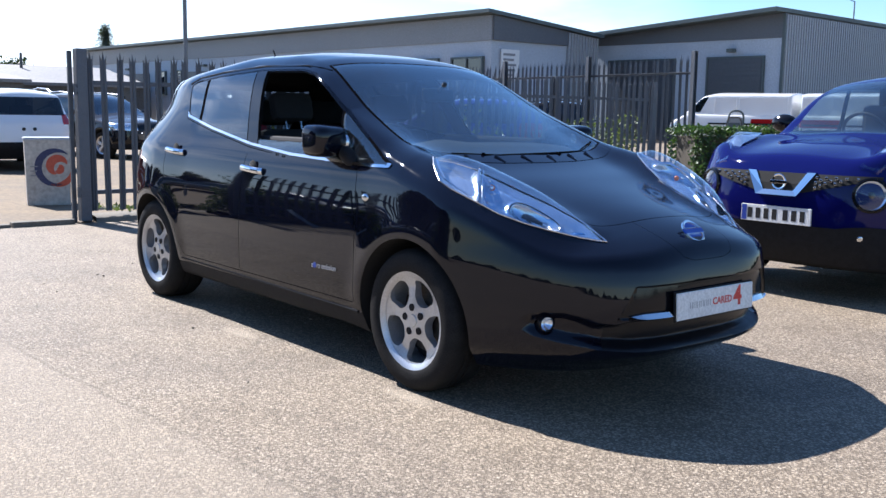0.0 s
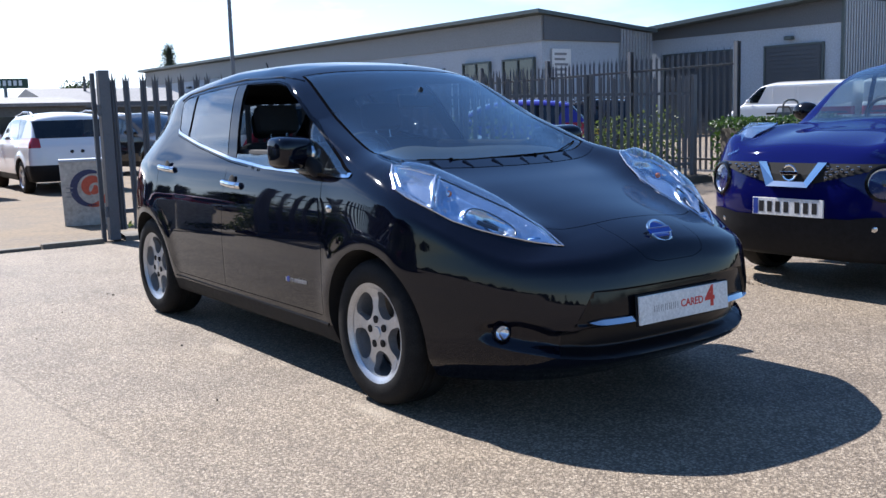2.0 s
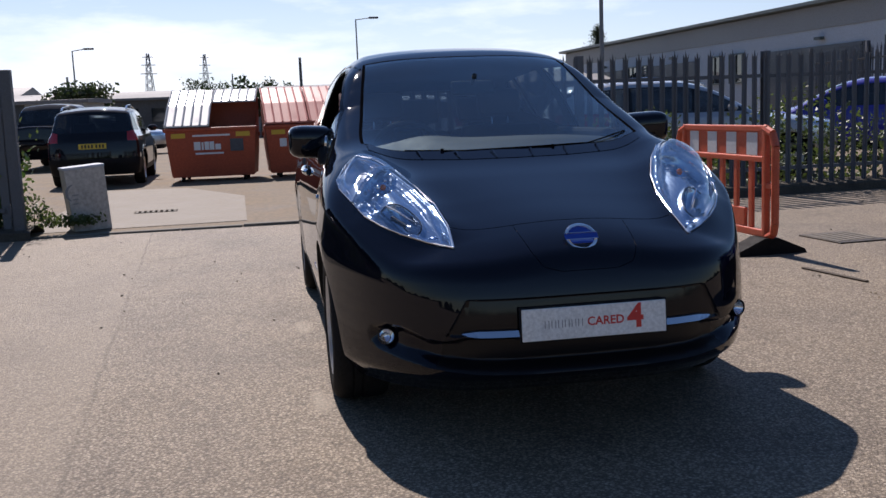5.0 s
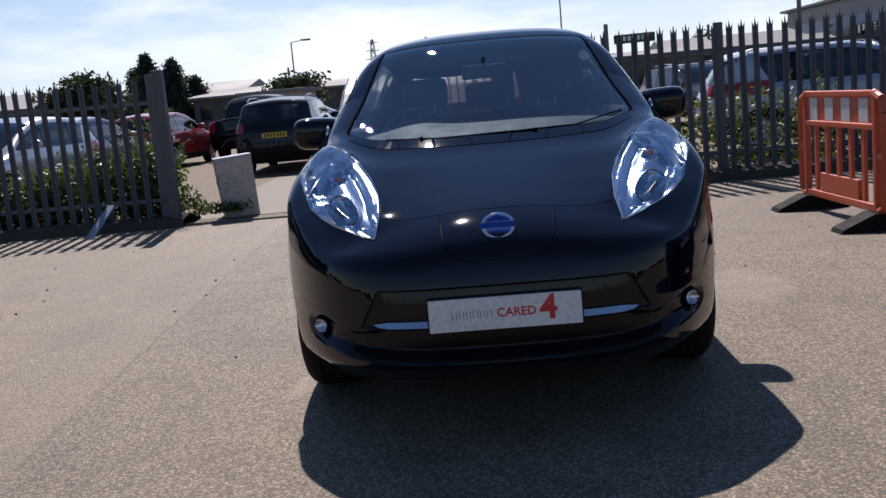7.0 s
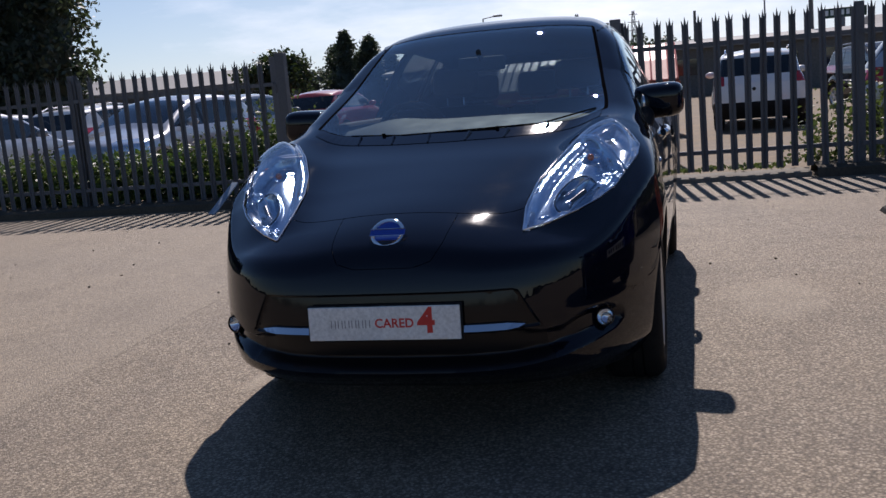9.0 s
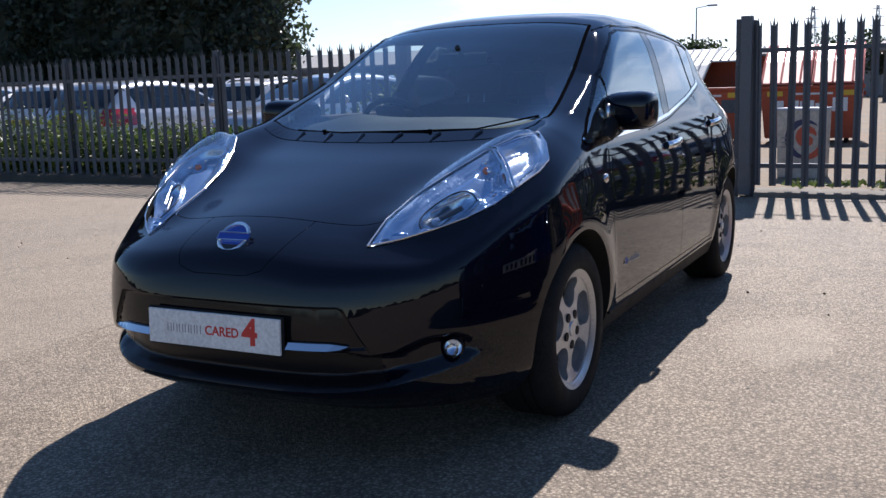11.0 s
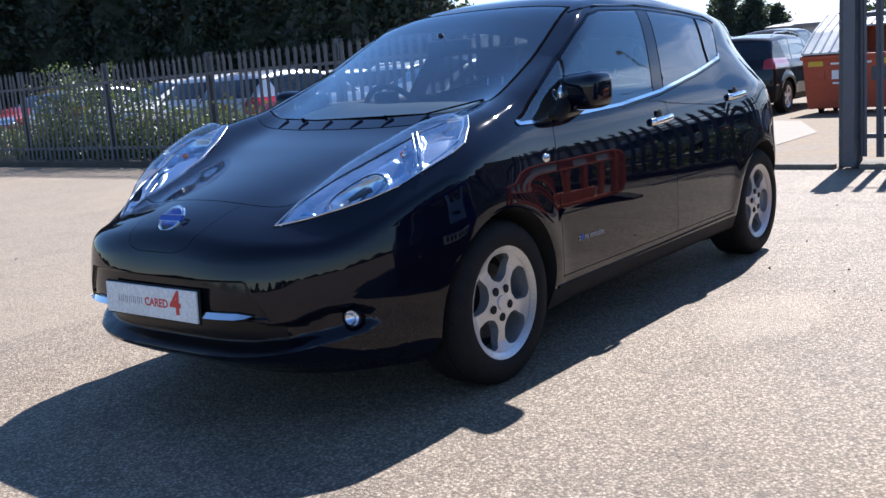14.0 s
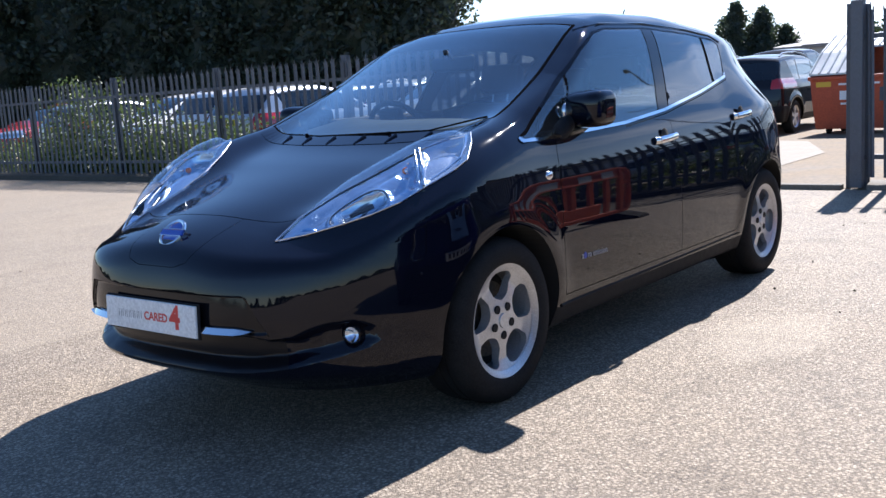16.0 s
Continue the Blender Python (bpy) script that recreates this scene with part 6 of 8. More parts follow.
for x, yy, turn, kind, paint, words in ((-5.2, 21.0, 176, hatch, GREY_PAINT, "grey hatchback parked behind weeds and palisade"), (-4.4, 12.9, -6, hatch, SILVER_PAINT, "silver hatchback with its nose towards the fence"), (-7.4, 14.75, 180, hatch, SILVER_PAINT, "silver hatchback with its tail to the fence, among weeds"), (-9.8, 16.2, 178, suv, WHITE_PAINT, "white estate parked in a row behind the fence"), (-12.5, 13.0, 2, hatch, WHITE_PAINT, "white hatchback parked in a row behind the fence"), (-15.3, 16.0, 180, hatch, SILVER_PAINT, "silver hatchback at the far end of the row"), (-18.2, 13.4, 5, hatch, RED_PAINT, "red hatchback at the far end of the row"), (-8.6, 20.6, 180, suv, WHITE_PAINT, "white SUV in the second row"), (-11.5, 21.0, 178, hatch, WHITE_PAINT, "white hatchback in the second row"), (-1.8, 36.5, 90, hatch, SILVER_PAINT, "silver car standing far back in the yard")):
    kind(words, paint, pose(x, yy, 0, 0, 0, turn))
van = plain_car("van", "white panel van parked by the far unit", WHITE_PAINT, pose(33.3, 24.0, 0, 0, 0, 191.5), van_field, 1.95, 1.32, 2.1, (-0.25, 0.62), (9, 9.1), (0, 3.1), 0.34, hi=(1.15, 4.4), top=van_top, glass_from=0.1, glass_to=0.95, pillars=(5, 6), rear_lamp=(0.8, 1.1), category="van", group="vans")
for side in (1, -1):
    for y0, y1 in ((1.12, 2.02), (2.10, 4.0)):
        bm = bmesh.new()
        for a0, a1, z0, z1 in ((y0, y1, 1.86, 1.885), (y0, y1, 1.255, 1.28), (y0, y0 + 0.025, 1.28, 1.86), (y1 - 0.025, y1, 1.28, 1.86)):
            box(bm, side * 0.972 - 0.012, side * 0.972 + 0.012, a0, a1, z0, z1, 0.006)
        part("pressed_panel", bm, WHITE_PAINT, van)
    bm = bmesh.new()
    box(bm, side * 0.985 - 0.012, side * 0.985 + 0.012, 0.9, 3.95, 0.86, 0.93, 0.008)
    part("rubbing_strip", bm, TRIM, van)
copy_thing(van, pose(34.99, 15.65, 0, 0, 0, 11.5))

# ---- ground and fences ----
def sheet(name, outline, z, material, label="", parent=None):
    bm = bmesh.new()
    bm.faces.new([bm.verts.new((x, y, z)) for x, y in outline])
    bmesh.ops.recalc_face_normals(bm, faces=bm.faces)
    return tagged(part(name, bm, material, parent), label, "ground", kind="structure")


bm = bmesh.new()
bmesh.ops.create_grid(bm, x_segments=40, y_segments=40, size=1200)
tagged(part("ground", bm, ASPHALT), "pale worn asphalt car park with bright chippings", "ground", kind="structure")
sheet("yard", [(-40, 10.02), (3.6, 10.02), (13.5, 10.45), (15.2, 12.0), (17.5, 30), (17.5, 70), (-40, 70)], 0.006, DUSTY, "dusty pale yard surface behind the fence")
sheet("concrete_slab", [(-0.25, 10.35), (2.18, 10.5), (2.10, 14.2), (1.1, 16.6), (-0.45, 17.0)], 0.012, CONCRETE, "pale concrete slab in the gateway")

# edging stones across the gateway
for i, (a, b) in enumerate(((-0.2, 0.62), (0.63, 1.47), (1.48, 2.14), (2.15, 2.92), (2.93, 3.55))):
    bm = bmesh.new()
    box(bm, a, b, 9.90 + 0.012 * (i % 2), 10.01 + 0.012 * (i % 2), -0.05, (0.018, 0.022, 0.024, 0.032, 0.052)[i], 0.010)
    tagged(part("kerb", bm, KERB), "worn flush concrete edging stone across the gateway", "kerb", "edging stones", "structure")


def bank(name, line, front, back, high, material, label):
    """A low upstand along a line of (x, y), with a rough top edge."""
    bm = bmesh.new()
    rows = []
    n = 60
    for i in range(n + 1):
        u = i / n * (len(line) - 1)
        k = min(int(u), len(line) - 2)
        x, y = (np.array(line[k]) * (1 - (u - k)) + np.array(line[k + 1]) * (u - k)).tolist()
        j = 0.03 * noise.noise((x * 1.3, y, 0.3))
        h = high + 0.02 * noise.noise((x * 2.1, 4.0, 0.0))
        rows.append([bm.verts.new(p) for p in ((x, y - front + j, -0.02), (x, y - front + 0.02 + j, h * 0.8), (x, y - front + 0.06 + j, h), (x, y + back * 0.5, h + 0.02), (x, y + back, h * 0.9), (x, y + back + 0.1, -0.02))])
    for p, q in zip(rows[:-1], rows[1:]):
        for i in range(5):
            bm.faces.new((p[i], q[i], q[i + 1], p[i + 1]))
    bmesh.ops.recalc_face_normals(bm, faces=bm.faces)
    return tagged(part(name, bm, material, smooth=True), label, "kerb", kind="structure")


# earth banks; the shade on their front face is put into the dark colour
bank("fence_plinth_west", [(-22, 10.0), (-0.05, 9.98)], 0.20, 0.45, 0.10, SHADED_EARTH, "low earth bank under the palisade fence, its shade put into the dark colour")
bank("fence_plinth_east", [(5.67, 10.07), (13.5, 10.28)], 0.22, 0.40, 0.11, SHADED_EARTH, "low earth bank under the palisade fence, its shade put into the dark colour")
bank("fence_kerb_east", [(3.78, 10.02), (5.62, 10.07)], 0.12, 0.20, 0.060, KERB, "thin dark kerb under the palisade fence")


def pale_mesh():
    """One W-section pale, its top cut to three points."""
    bm = bmesh.new()
    w, d = 0.0335, 0.010
    xs = [(-w, d), (-w * 0.45, -d * 0.4), (0.0, d), (w * 0.45, -d * 0.4), (w, d)]
    low = [bm.verts.new((x, y, 0)) for x, y in xs]
    mid = [bm.verts.new((x, y, 0.94 if i in (0, 4) else 0.955)) for i, (x, y) in enumerate(xs)]
    for i in range(4):
        bm.faces.new((low[i], low[i + 1], mid[i + 1], mid[i]))
    # three points: the outer two lean outwards
    for a, b, tip in ((0, 1, (-w * 1.1, d - 0.012, 0.988)), (1, 3, (0.0, d, 1.012)), (3, 4, (w * 1.1, d - 0.012, 0.988))):
        t = bm.verts.new(tip)
        ids = list(range(a, b + 1))
        for p, q in zip(ids[:-1], ids[1:]):
            bm.faces.new((mid[p], mid[q], t))
    bmesh.ops.recalc_face_normals(bm, faces=bm.faces)
    bmesh.ops.solidify(bm, geom=list(bm.faces), thickness=0.003)
    me = bpy.data.meshes.new("pale")
    bm.to_mesh(me)
    bm.free()
    me.materials.append(GALV)
    return me


PALE = pale_mesh()


def palisade(label, a, b, base, high, pitch=0.152, bay=2.75, lean=0.0, first_post=True, last_post=True, post_high=None):
    """A palisade fence from a to b: posts, two rails to a bay, pales bolted to their front."""
    a, b = Vector((*a, 0)), Vector((*b, 0))
    d = b - a
    length = d.length
    turn = math.degrees(math.atan2(d.y, d.x))
    f = empty("fence", pose(a.x, a.y, base, 0, 0, turn), label, "fence")
    bays = max(1, round(length / bay))
    step_x = length / bays
    ph = post_high or high + 0.03
    for i in range(bays + 1):
        if (i == 0 and not first_post) or (i == bays and not last_post):
            continue
        bm = bmesh.new()
        x = i * step_x
        box(bm, x - 0.044, x + 0.044, 0.035, 0.045, -0.15, ph, 0.002)
        box(bm, x - 0.005, x + 0.005, 0.045, 0.115, -0.15, ph, 0.001)
        box(bm, x - 0.044, x + 0.044, 0.115, 0.125, -0.15, ph, 0.002)
        part("post", bm, GALV, f)
    for i in range(bays):
        for z in (0.22, high - 0.28):
            bm = bmesh.new()
            x0, x1 = i * step_x + 0.006, (i + 1) * step_x - 0.006
            box(bm, x0, x1, 0.012, 0.018, z - 0.022, z + 0.022, 0.001)
            box(bm, x0, x1, 0.018, 0.060, z + 0.016, z + 0.022, 0.001)
            part("rail", bm, GALV, f)
    n = int(length / pitch)
    rnd = random.Random(int(abs(a.x * 31 + a.y * 7)))
    for i in range(n):
        p = new("pale", PALE)
        p.parent = f
        p.matrix_basis = pose(pitch * (i + 0.5), 0.0, 0.02 + rnd.uniform(-0.006, 0.006), rnd.uniform(-0.5, 0.5), rnd.uniform(-0.7, 0.7) + lean, rnd.uniform(-3, 3)) @ Matrix.Diagonal((1, 1, high * rnd.uniform(0.995, 1.005), 1))
    return f


palisade("weathered galvanised palisade fence overgrown with weeds", (-19.57, 10.02), (-0.32, 10.0), 0.09, 1.62, post_high=1.66)
palisade("galvanised palisade fence beside the gateway", (3.72, 10.0), (13.35, 10.26), 0.09, 1.64, post_high=1.66)
palisade("tall galvanised palisade fence along the side boundary", (15.35, 10.95), (16.6, 22.5), 0.02, 2.24, bay=2.9, post_high=2.36)


def gate_post(label, x, y, high, turn=0):
    bm = bmesh.new()
    box(bm, -0.055, 0.055, -0.055, 0.055, 0, high, 0.006)
    p = part("gate_post", bm, GALV)
    p.matrix_world = pose(x, y, 0.02, 0, 0, turn)
    tagged(p, label, "post", "gate posts")
    for z in (0.30, 1.35):
        bm = bmesh.new()
        rod(bm, (-0.075, -0.05, z - 0.05), (-0.075, -0.05, z + 0.06), 0.016)
        box(bm, -0.085, -0.05, -0.06, -0.035, z - 0.02, z + 0.02, 0.003)
        part("hinge", bm, GALV, p)
    return p


gate_post("square galvanised gate post with hinge lugs", 3.68, 9.98, 1.77)
gate_post("square galvanised gate post among ivy", -0.17, 9.93, 1.76)
bm = bmesh.new()
box(bm, -0.022, 0.022, -0.02, 0.02, 0.0, 1.76, 0.004)
p = part("gate_post", bm, GALV)
p.matrix_world = pose(3.588, 10.03, 0.006)
tagged(p, "slim galvanised gate leaf stile folded back", "post", "gate posts")
# blue-grey plank leaning at the foot of the fence
bm = bmesh.new()
box(bm, -0.055, 0.055, -0.008, 0.008, 0, 0.52, 0.003)
p = part("plank", bm, worn("pale_blue_painted_board", (0.16, 0.22, 0.30), (0.26, 0.33, 0.42), 5))
p.matrix_world = pose(-0.98, 9.36, 0.0, -52, 0, -22)
tagged(p, "pale blue painted board lying against the fence foot", "plank")


def cover(x, y, w, d, label, slots):
    bm = bmesh.new()
    box(bm, -w / 2, w / 2, -d / 2, d / 2, -0.02, 0.004, 0.002)
    c = part("drain_cover", bm, DARK_STEEL)
    c.matrix_world = pose(x, y, 0.008, 0, 0, 4)
    tagged(c, label, "drain cover", kind="structure")
    for i in range(slots):
        bm = bmesh.new()
        xx = -w / 2 + (i + 0.5) * w / slots
        box(bm, xx - w / slots * 0.28, xx + w / slots * 0.28, -d * 0.4, d * 0.4, 0.0042, 0.008, 0.001)
        part("bar", bm, KERB, c)


cover(0.98, 12.3, 0.55, 0.35, "cast iron gully grating set in concrete", 8)
cover(7.13, 6.33, 0.46, 0.56, "cast iron access cover in the asphalt", 6)
# thin flat dark strip on the asphalt, narrower at one end
bm = bmesh.new()
box(bm, -0.021, 0.021, -0.31, 0.31, 0.0, 0.012, 0.003)
for v in bm.verts:
    v.co.x *= 1 - 0.35 * (v.co.y < 0)
tagged(part("batten", bm, BARK), "thin dark strip lying on the asphalt", "batten").matrix_world = pose(6.095, 4.81, 0.001, 0, 0, 7)
bm = bmesh.new()
bmesh.ops.create_grid(bm, x_segments=5, y_segments=3, size=0.03)
for v in bm.verts:
    v.co.y *= 0.6
    v.co.z = 0.004 + 0.006 * abs(math.sin(90 * v.co.x + 40 * v.co.y))
bmesh.ops.solidify(bm, geom=list(bm.faces), thickness=0.0008)
tagged(part("paper_scrap", bm, PLATE_WHITE), "small crumpled white paper scrap on the asphalt", "litter").matrix_world = pose(6.78, 4.86, 0.002, 0, 0, 25)


# ---- yard things ----
def waste_bin(place, lid, lid_open, label):
    """A four-wheel steel trade-waste container: tapered body, ribbed lids, labels."""
    b = empty("waste_bin", place, label, "bin", "waste bins")
    bm = bmesh.new()
    lower = [(-0.82, -0.55), (0.82, -0.55), (0.82, 0.55), (-0.82, 0.55)]
    upper = [(-0.90, -0.62), (0.90, -0.62), (0.90, 0.66), (-0.90, 0.66)]
    a = [bm.verts.new((x, y, 0.10)) for x, y in lower]
    m = [bm.verts.new((x, y, 0.62)) for x, y in ((-0.87, -0.60), (0.87, -0.60), (0.87, 0.62), (-0.87, 0.62))]
    c = [bm.verts.new((x, y, 1.04 if y < 0 else 1.62)) for x, y in upper]
    bm.faces.new(a[::-1])
    for lo, up in ((a, m), (m, c)):
        for i in range(4):
            bm.faces.new((lo[i], lo[(i + 1) % 4], up[(i + 1) % 4], up[i]))
    bmesh.ops.recalc_face_normals(bm, faces=bm.faces)
    bmesh.ops.bevel(bm, geom=list(bm.edges), offset=0.018, segments=2, affect="EDGES")
    body = part("body", bm, BIN_ORANGE, b)
    bm = bmesh.new()
    box(bm, -0.93, 0.93, -0.66, -0.60, 0.98, 1.05, 0.015)
    part("rim", bm, BIN_ORANGE, b)
    # near-black sheet inside the bin, in place of the shade within
    bm = bmesh.new()
    box(bm, -0.86, 0.86, -0.585, 0.6, 1.0, 1.01)
    part("rubbish", bm, GAP, b)
    for s in (-1, 1):
        bm = bmesh.new()
        box(bm, s * 0.92 - 0.02, s * 0.92 + 0.02, -0.1, 0.1, 0.84, 0.92, 0.01)
        part("lifting_lug", bm, BIN_ORANGE, b)
        for y in (-0.38, 0.38):
            bm = bmesh.new()
            rod(bm, (s * 0.62 - 0.03, y, 0.085), (s * 0.62 + 0.03, y, 0.085), 0.085, n=16)
            part("castor", bm, RUBBER, b)
    for k, (x0, x1) in enumerate(((-0.90, -0.01), (0.01, 0.90))):
        up = lid_open and k == 1
        y0, z0, y1, z1 = (-0.10, 1.52, 0.66, 1.76) if up else (-0.66, 1.07, 0.66, 1.76)
        bm = bmesh.new()
        rows = []
        for y, z in ((y0, z0), (y0 + (y1 - y0) * 0.45, z0 + (z1 - z0) * 0.55), (y1, z1)):
            rows.append((y, z))
        xs = np.linspace(x0, x1, 6)
        v = [[bm.verts.new((x, y, z)) for x in xs] for y, z in rows]
        w = [[bm.verts.new((x, y, z + 0.03)) for x in xs] for y, z in rows]
        for i in range(2):
            for j in range(5):
                bm.faces.new((w[i][j], w[i][j + 1], w[i + 1][j + 1], w[i + 1][j]))
                bm.faces.new((v[i][j], v[i + 1][j], v[i + 1][j + 1], v[i][j + 1]))
        for j in range(5):
            bm.faces.new((v[0][j], v[0][j + 1], w[0][j + 1], w[0][j]))
            bm.faces.new((v[2][j], w[2][j], w[2][j + 1], v[2][j + 1]))
        for j in (0, 5):
            for i in range(2):
                bm.faces.new((v[i][j], w[i][j], w[i + 1][j], v[i + 1][j]))
        bmesh.ops.recalc_face_normals(bm, faces=bm.faces)
        ld = part("lid", bm, lid, b, "raised ribbed lid" if up else "closed ribbed lid")
        for x in np.linspace(x0 + 0.02, x1 - 0.02, 6):
            bm = bmesh.new()
            tube(bm, [(x, y, z + 0.035) for y, z in rows], 0.020, 6)
            part("lid_rib", bm, lid, ld)
    # labels on the front: plain shapes
    f = -0.605
    for nm, x0, x1, z0, z1, mt in (("sticker", -0.78, -0.50, 0.86, 0.95, INK_YELLOW), ("sticker", 0.50, 0.78, 0.86, 0.95, INK_YELLOW), ("maker_mark", -0.34, 0.22, 0.62, 0.78, INK_WHITE), ("print_bar", -0.36, 0.38, 0.88, 0.915, INK_WHITE), ("print_bar", -0.32, 0.24, 0.535, 0.57, INK_WHITE), ("sticker", 0.38, 0.64, 0.58, 0.82, PLATE_WHITE), ("sticker", -0.62, -0.48, 0.62, 0.78, PLATE_WHITE)):
        if lid_open and nm == "sticker" and z0 < 0.7:
            mt = SHUTTER if x0 > 0 else BIN_ORANGE
        bm = bmesh.new()
        k = 0.055 if z1 > 0.62 else 0.0
        if nm == "maker_mark":
            for i, (w, h) in enumerate(((0.13, 0.16), (0.04, 0.15), (0.09, 0.16), (0.09, 0.16), (0.11, 0.11))):
                xx = x0 + (0.0, 0.15, 0.21, 0.31, 0.42)[i]
                box(bm, xx, xx + w, f - 0.012, f - 0.002, z0, z0 + h, 0.004)
        else:
            box(bm, x0, x1, f - 0.012, f - 0.002, z0, z1, 0.002)
        part(nm, bm, mt, body, "white block shapes in place of a company mark" if nm == "maker_mark" else "")
    return b


waste_bin(pose(1.50, 18.75, 0, 0, 0, -4) @ Matrix.Diagonal((0.945, 0.945, 0.985, 1)), BIN_LID_GREY, True, "orange steel waste bin with grey ribbed lids, one raised")
stand = empty("hoop_stand", pose(23.3, 15.43, 0, 0, 0, -35), "dark tubular hoop stand with a pale grey sheet", "stand")
bm = bmesh.new()
tube(bm, [(-0.21, 0, 0), (-0.21, 0, 1.18), (-0.17, 0, 1.29), (-0.08, 0, 1.34), (0.08, 0, 1.34), (0.17, 0, 1.29), (0.21, 0, 1.18), (0.21, 0, 0)], 0.028, 8)
part("hoop", bm, FASCIA, stand)
bm = bmesh.new()
box(bm, -0.18, 0.18, -0.008, 0.008, 0.72, 1.16, 0.004)
part("sheet", bm, CLAD_GREY, stand)
for x in (-0.21, 0.21):
    bm = bmesh.new()
    box(bm, x - 0.03, x + 0.03, -0.25, 0.25, 0.0, 0.04, 0.01)
    part("foot", bm, FASCIA, stand)
waste_bin(pose(3.31, 18.86, 0, 0, 0, 3) @ Matrix.Diagonal((0.945, 0.945, 0.985, 1)), BIN_LID_RED, False, "orange steel waste bin with faded red ribbed lids")


def sign_box(place, label, swirl):
    """A knee-high printed board box at the gate."""
    b = empty("sign_box", place, label, "sign box", "sign boxes")
    bm = bmesh.new()
    box(bm, -0.245, 0.245, -0.17, 0.17, 0, 0.80, 0.012)
    for v in bm.verts:
        if v.co.z > 0.4:
            v.co.x *= 1.06
    body = part("body", bm, worn("scuffed_white_board", (0.34, 0.31, 0.27), (0.52, 0.49, 0.44), 3, (0.5, 0.7), 0, 0.03, 22), b)
    bm = bmesh.new()
    box(bm, -0.268, 0.268, -0.18, 0.18, 0.79, 0.825, 0.01)
    part("lid", bm, worn("grey_blue_lid", (0.30, 0.34, 0.42), (0.42, 0.46, 0.52), 5), b)
    for mt, cx, cz, r0, r1, a0, a1 in swirl:
        bm = bmesh.new()
        n = 26
        p, q = [], []
        for i in range(n + 1):
            u = i / n
            a = a0 + (a1 - a0) * u
            fat = math.sin(math.pi * min(1, max(0.02, u))) ** 0.7
            mid = (r0 + r1) / 2
            half = (r1 - r0) / 2 * fat
            p.append(bm.verts.new((cx + (mid - half) * math.cos(a), -0.1735, cz + (mid - half) * math.sin(a))))
            q.append(bm.verts.new((cx + (mid + half) * math.cos(a), -0.1735, cz + (mid + half) * math.sin(a))))
        for i in range(n):
            bm.faces.new((p[i], p[i + 1], q[i + 1], q[i]))
        bmesh.ops.recalc_face_normals(bm, faces=bm.faces)
        part("printed_swirl", bm, mt, body)
    for i in range(3):
        bm = bmesh.new()
        box(bm, -0.20, -0.14 + 0.01 * i, -0.1742, -0.1722, 0.36 + 0.055 * i, 0.375 + 0.055 * i)
        part("print_bar", bm, INK_GREY, body)
    return b


SWIRL = [(INK_NAVY, 0.095, 0.46, 0.165, 0.25, 0.9, 5.0), (INK_CORAL, 0.085, 0.45, 0.165, 0.235, 4.4, 6.5), (INK_CORAL, 0.120, 0.475, 0.045, 0.150, 0.3, 4.4), (INK_CORAL, 0.100, 0.455, 0.0, 0.085, 4.2, 7.4)]
sign_box(pose(3.98, 12.1, 0, 0, 0, -15), "scuffed white sign box with red and blue swirl", SWIRL)
sign_box(pose(0.44, 10.55, 0.0, 0, -4, 20) @ Matrix.Diagonal((0.84, 0.84, 0.89, 1)), "faded white sign box leaning beside the gate post", [(INK_GREY, -0.16, 0.50, 0.09, 0.125, 1.6, 4.2)])


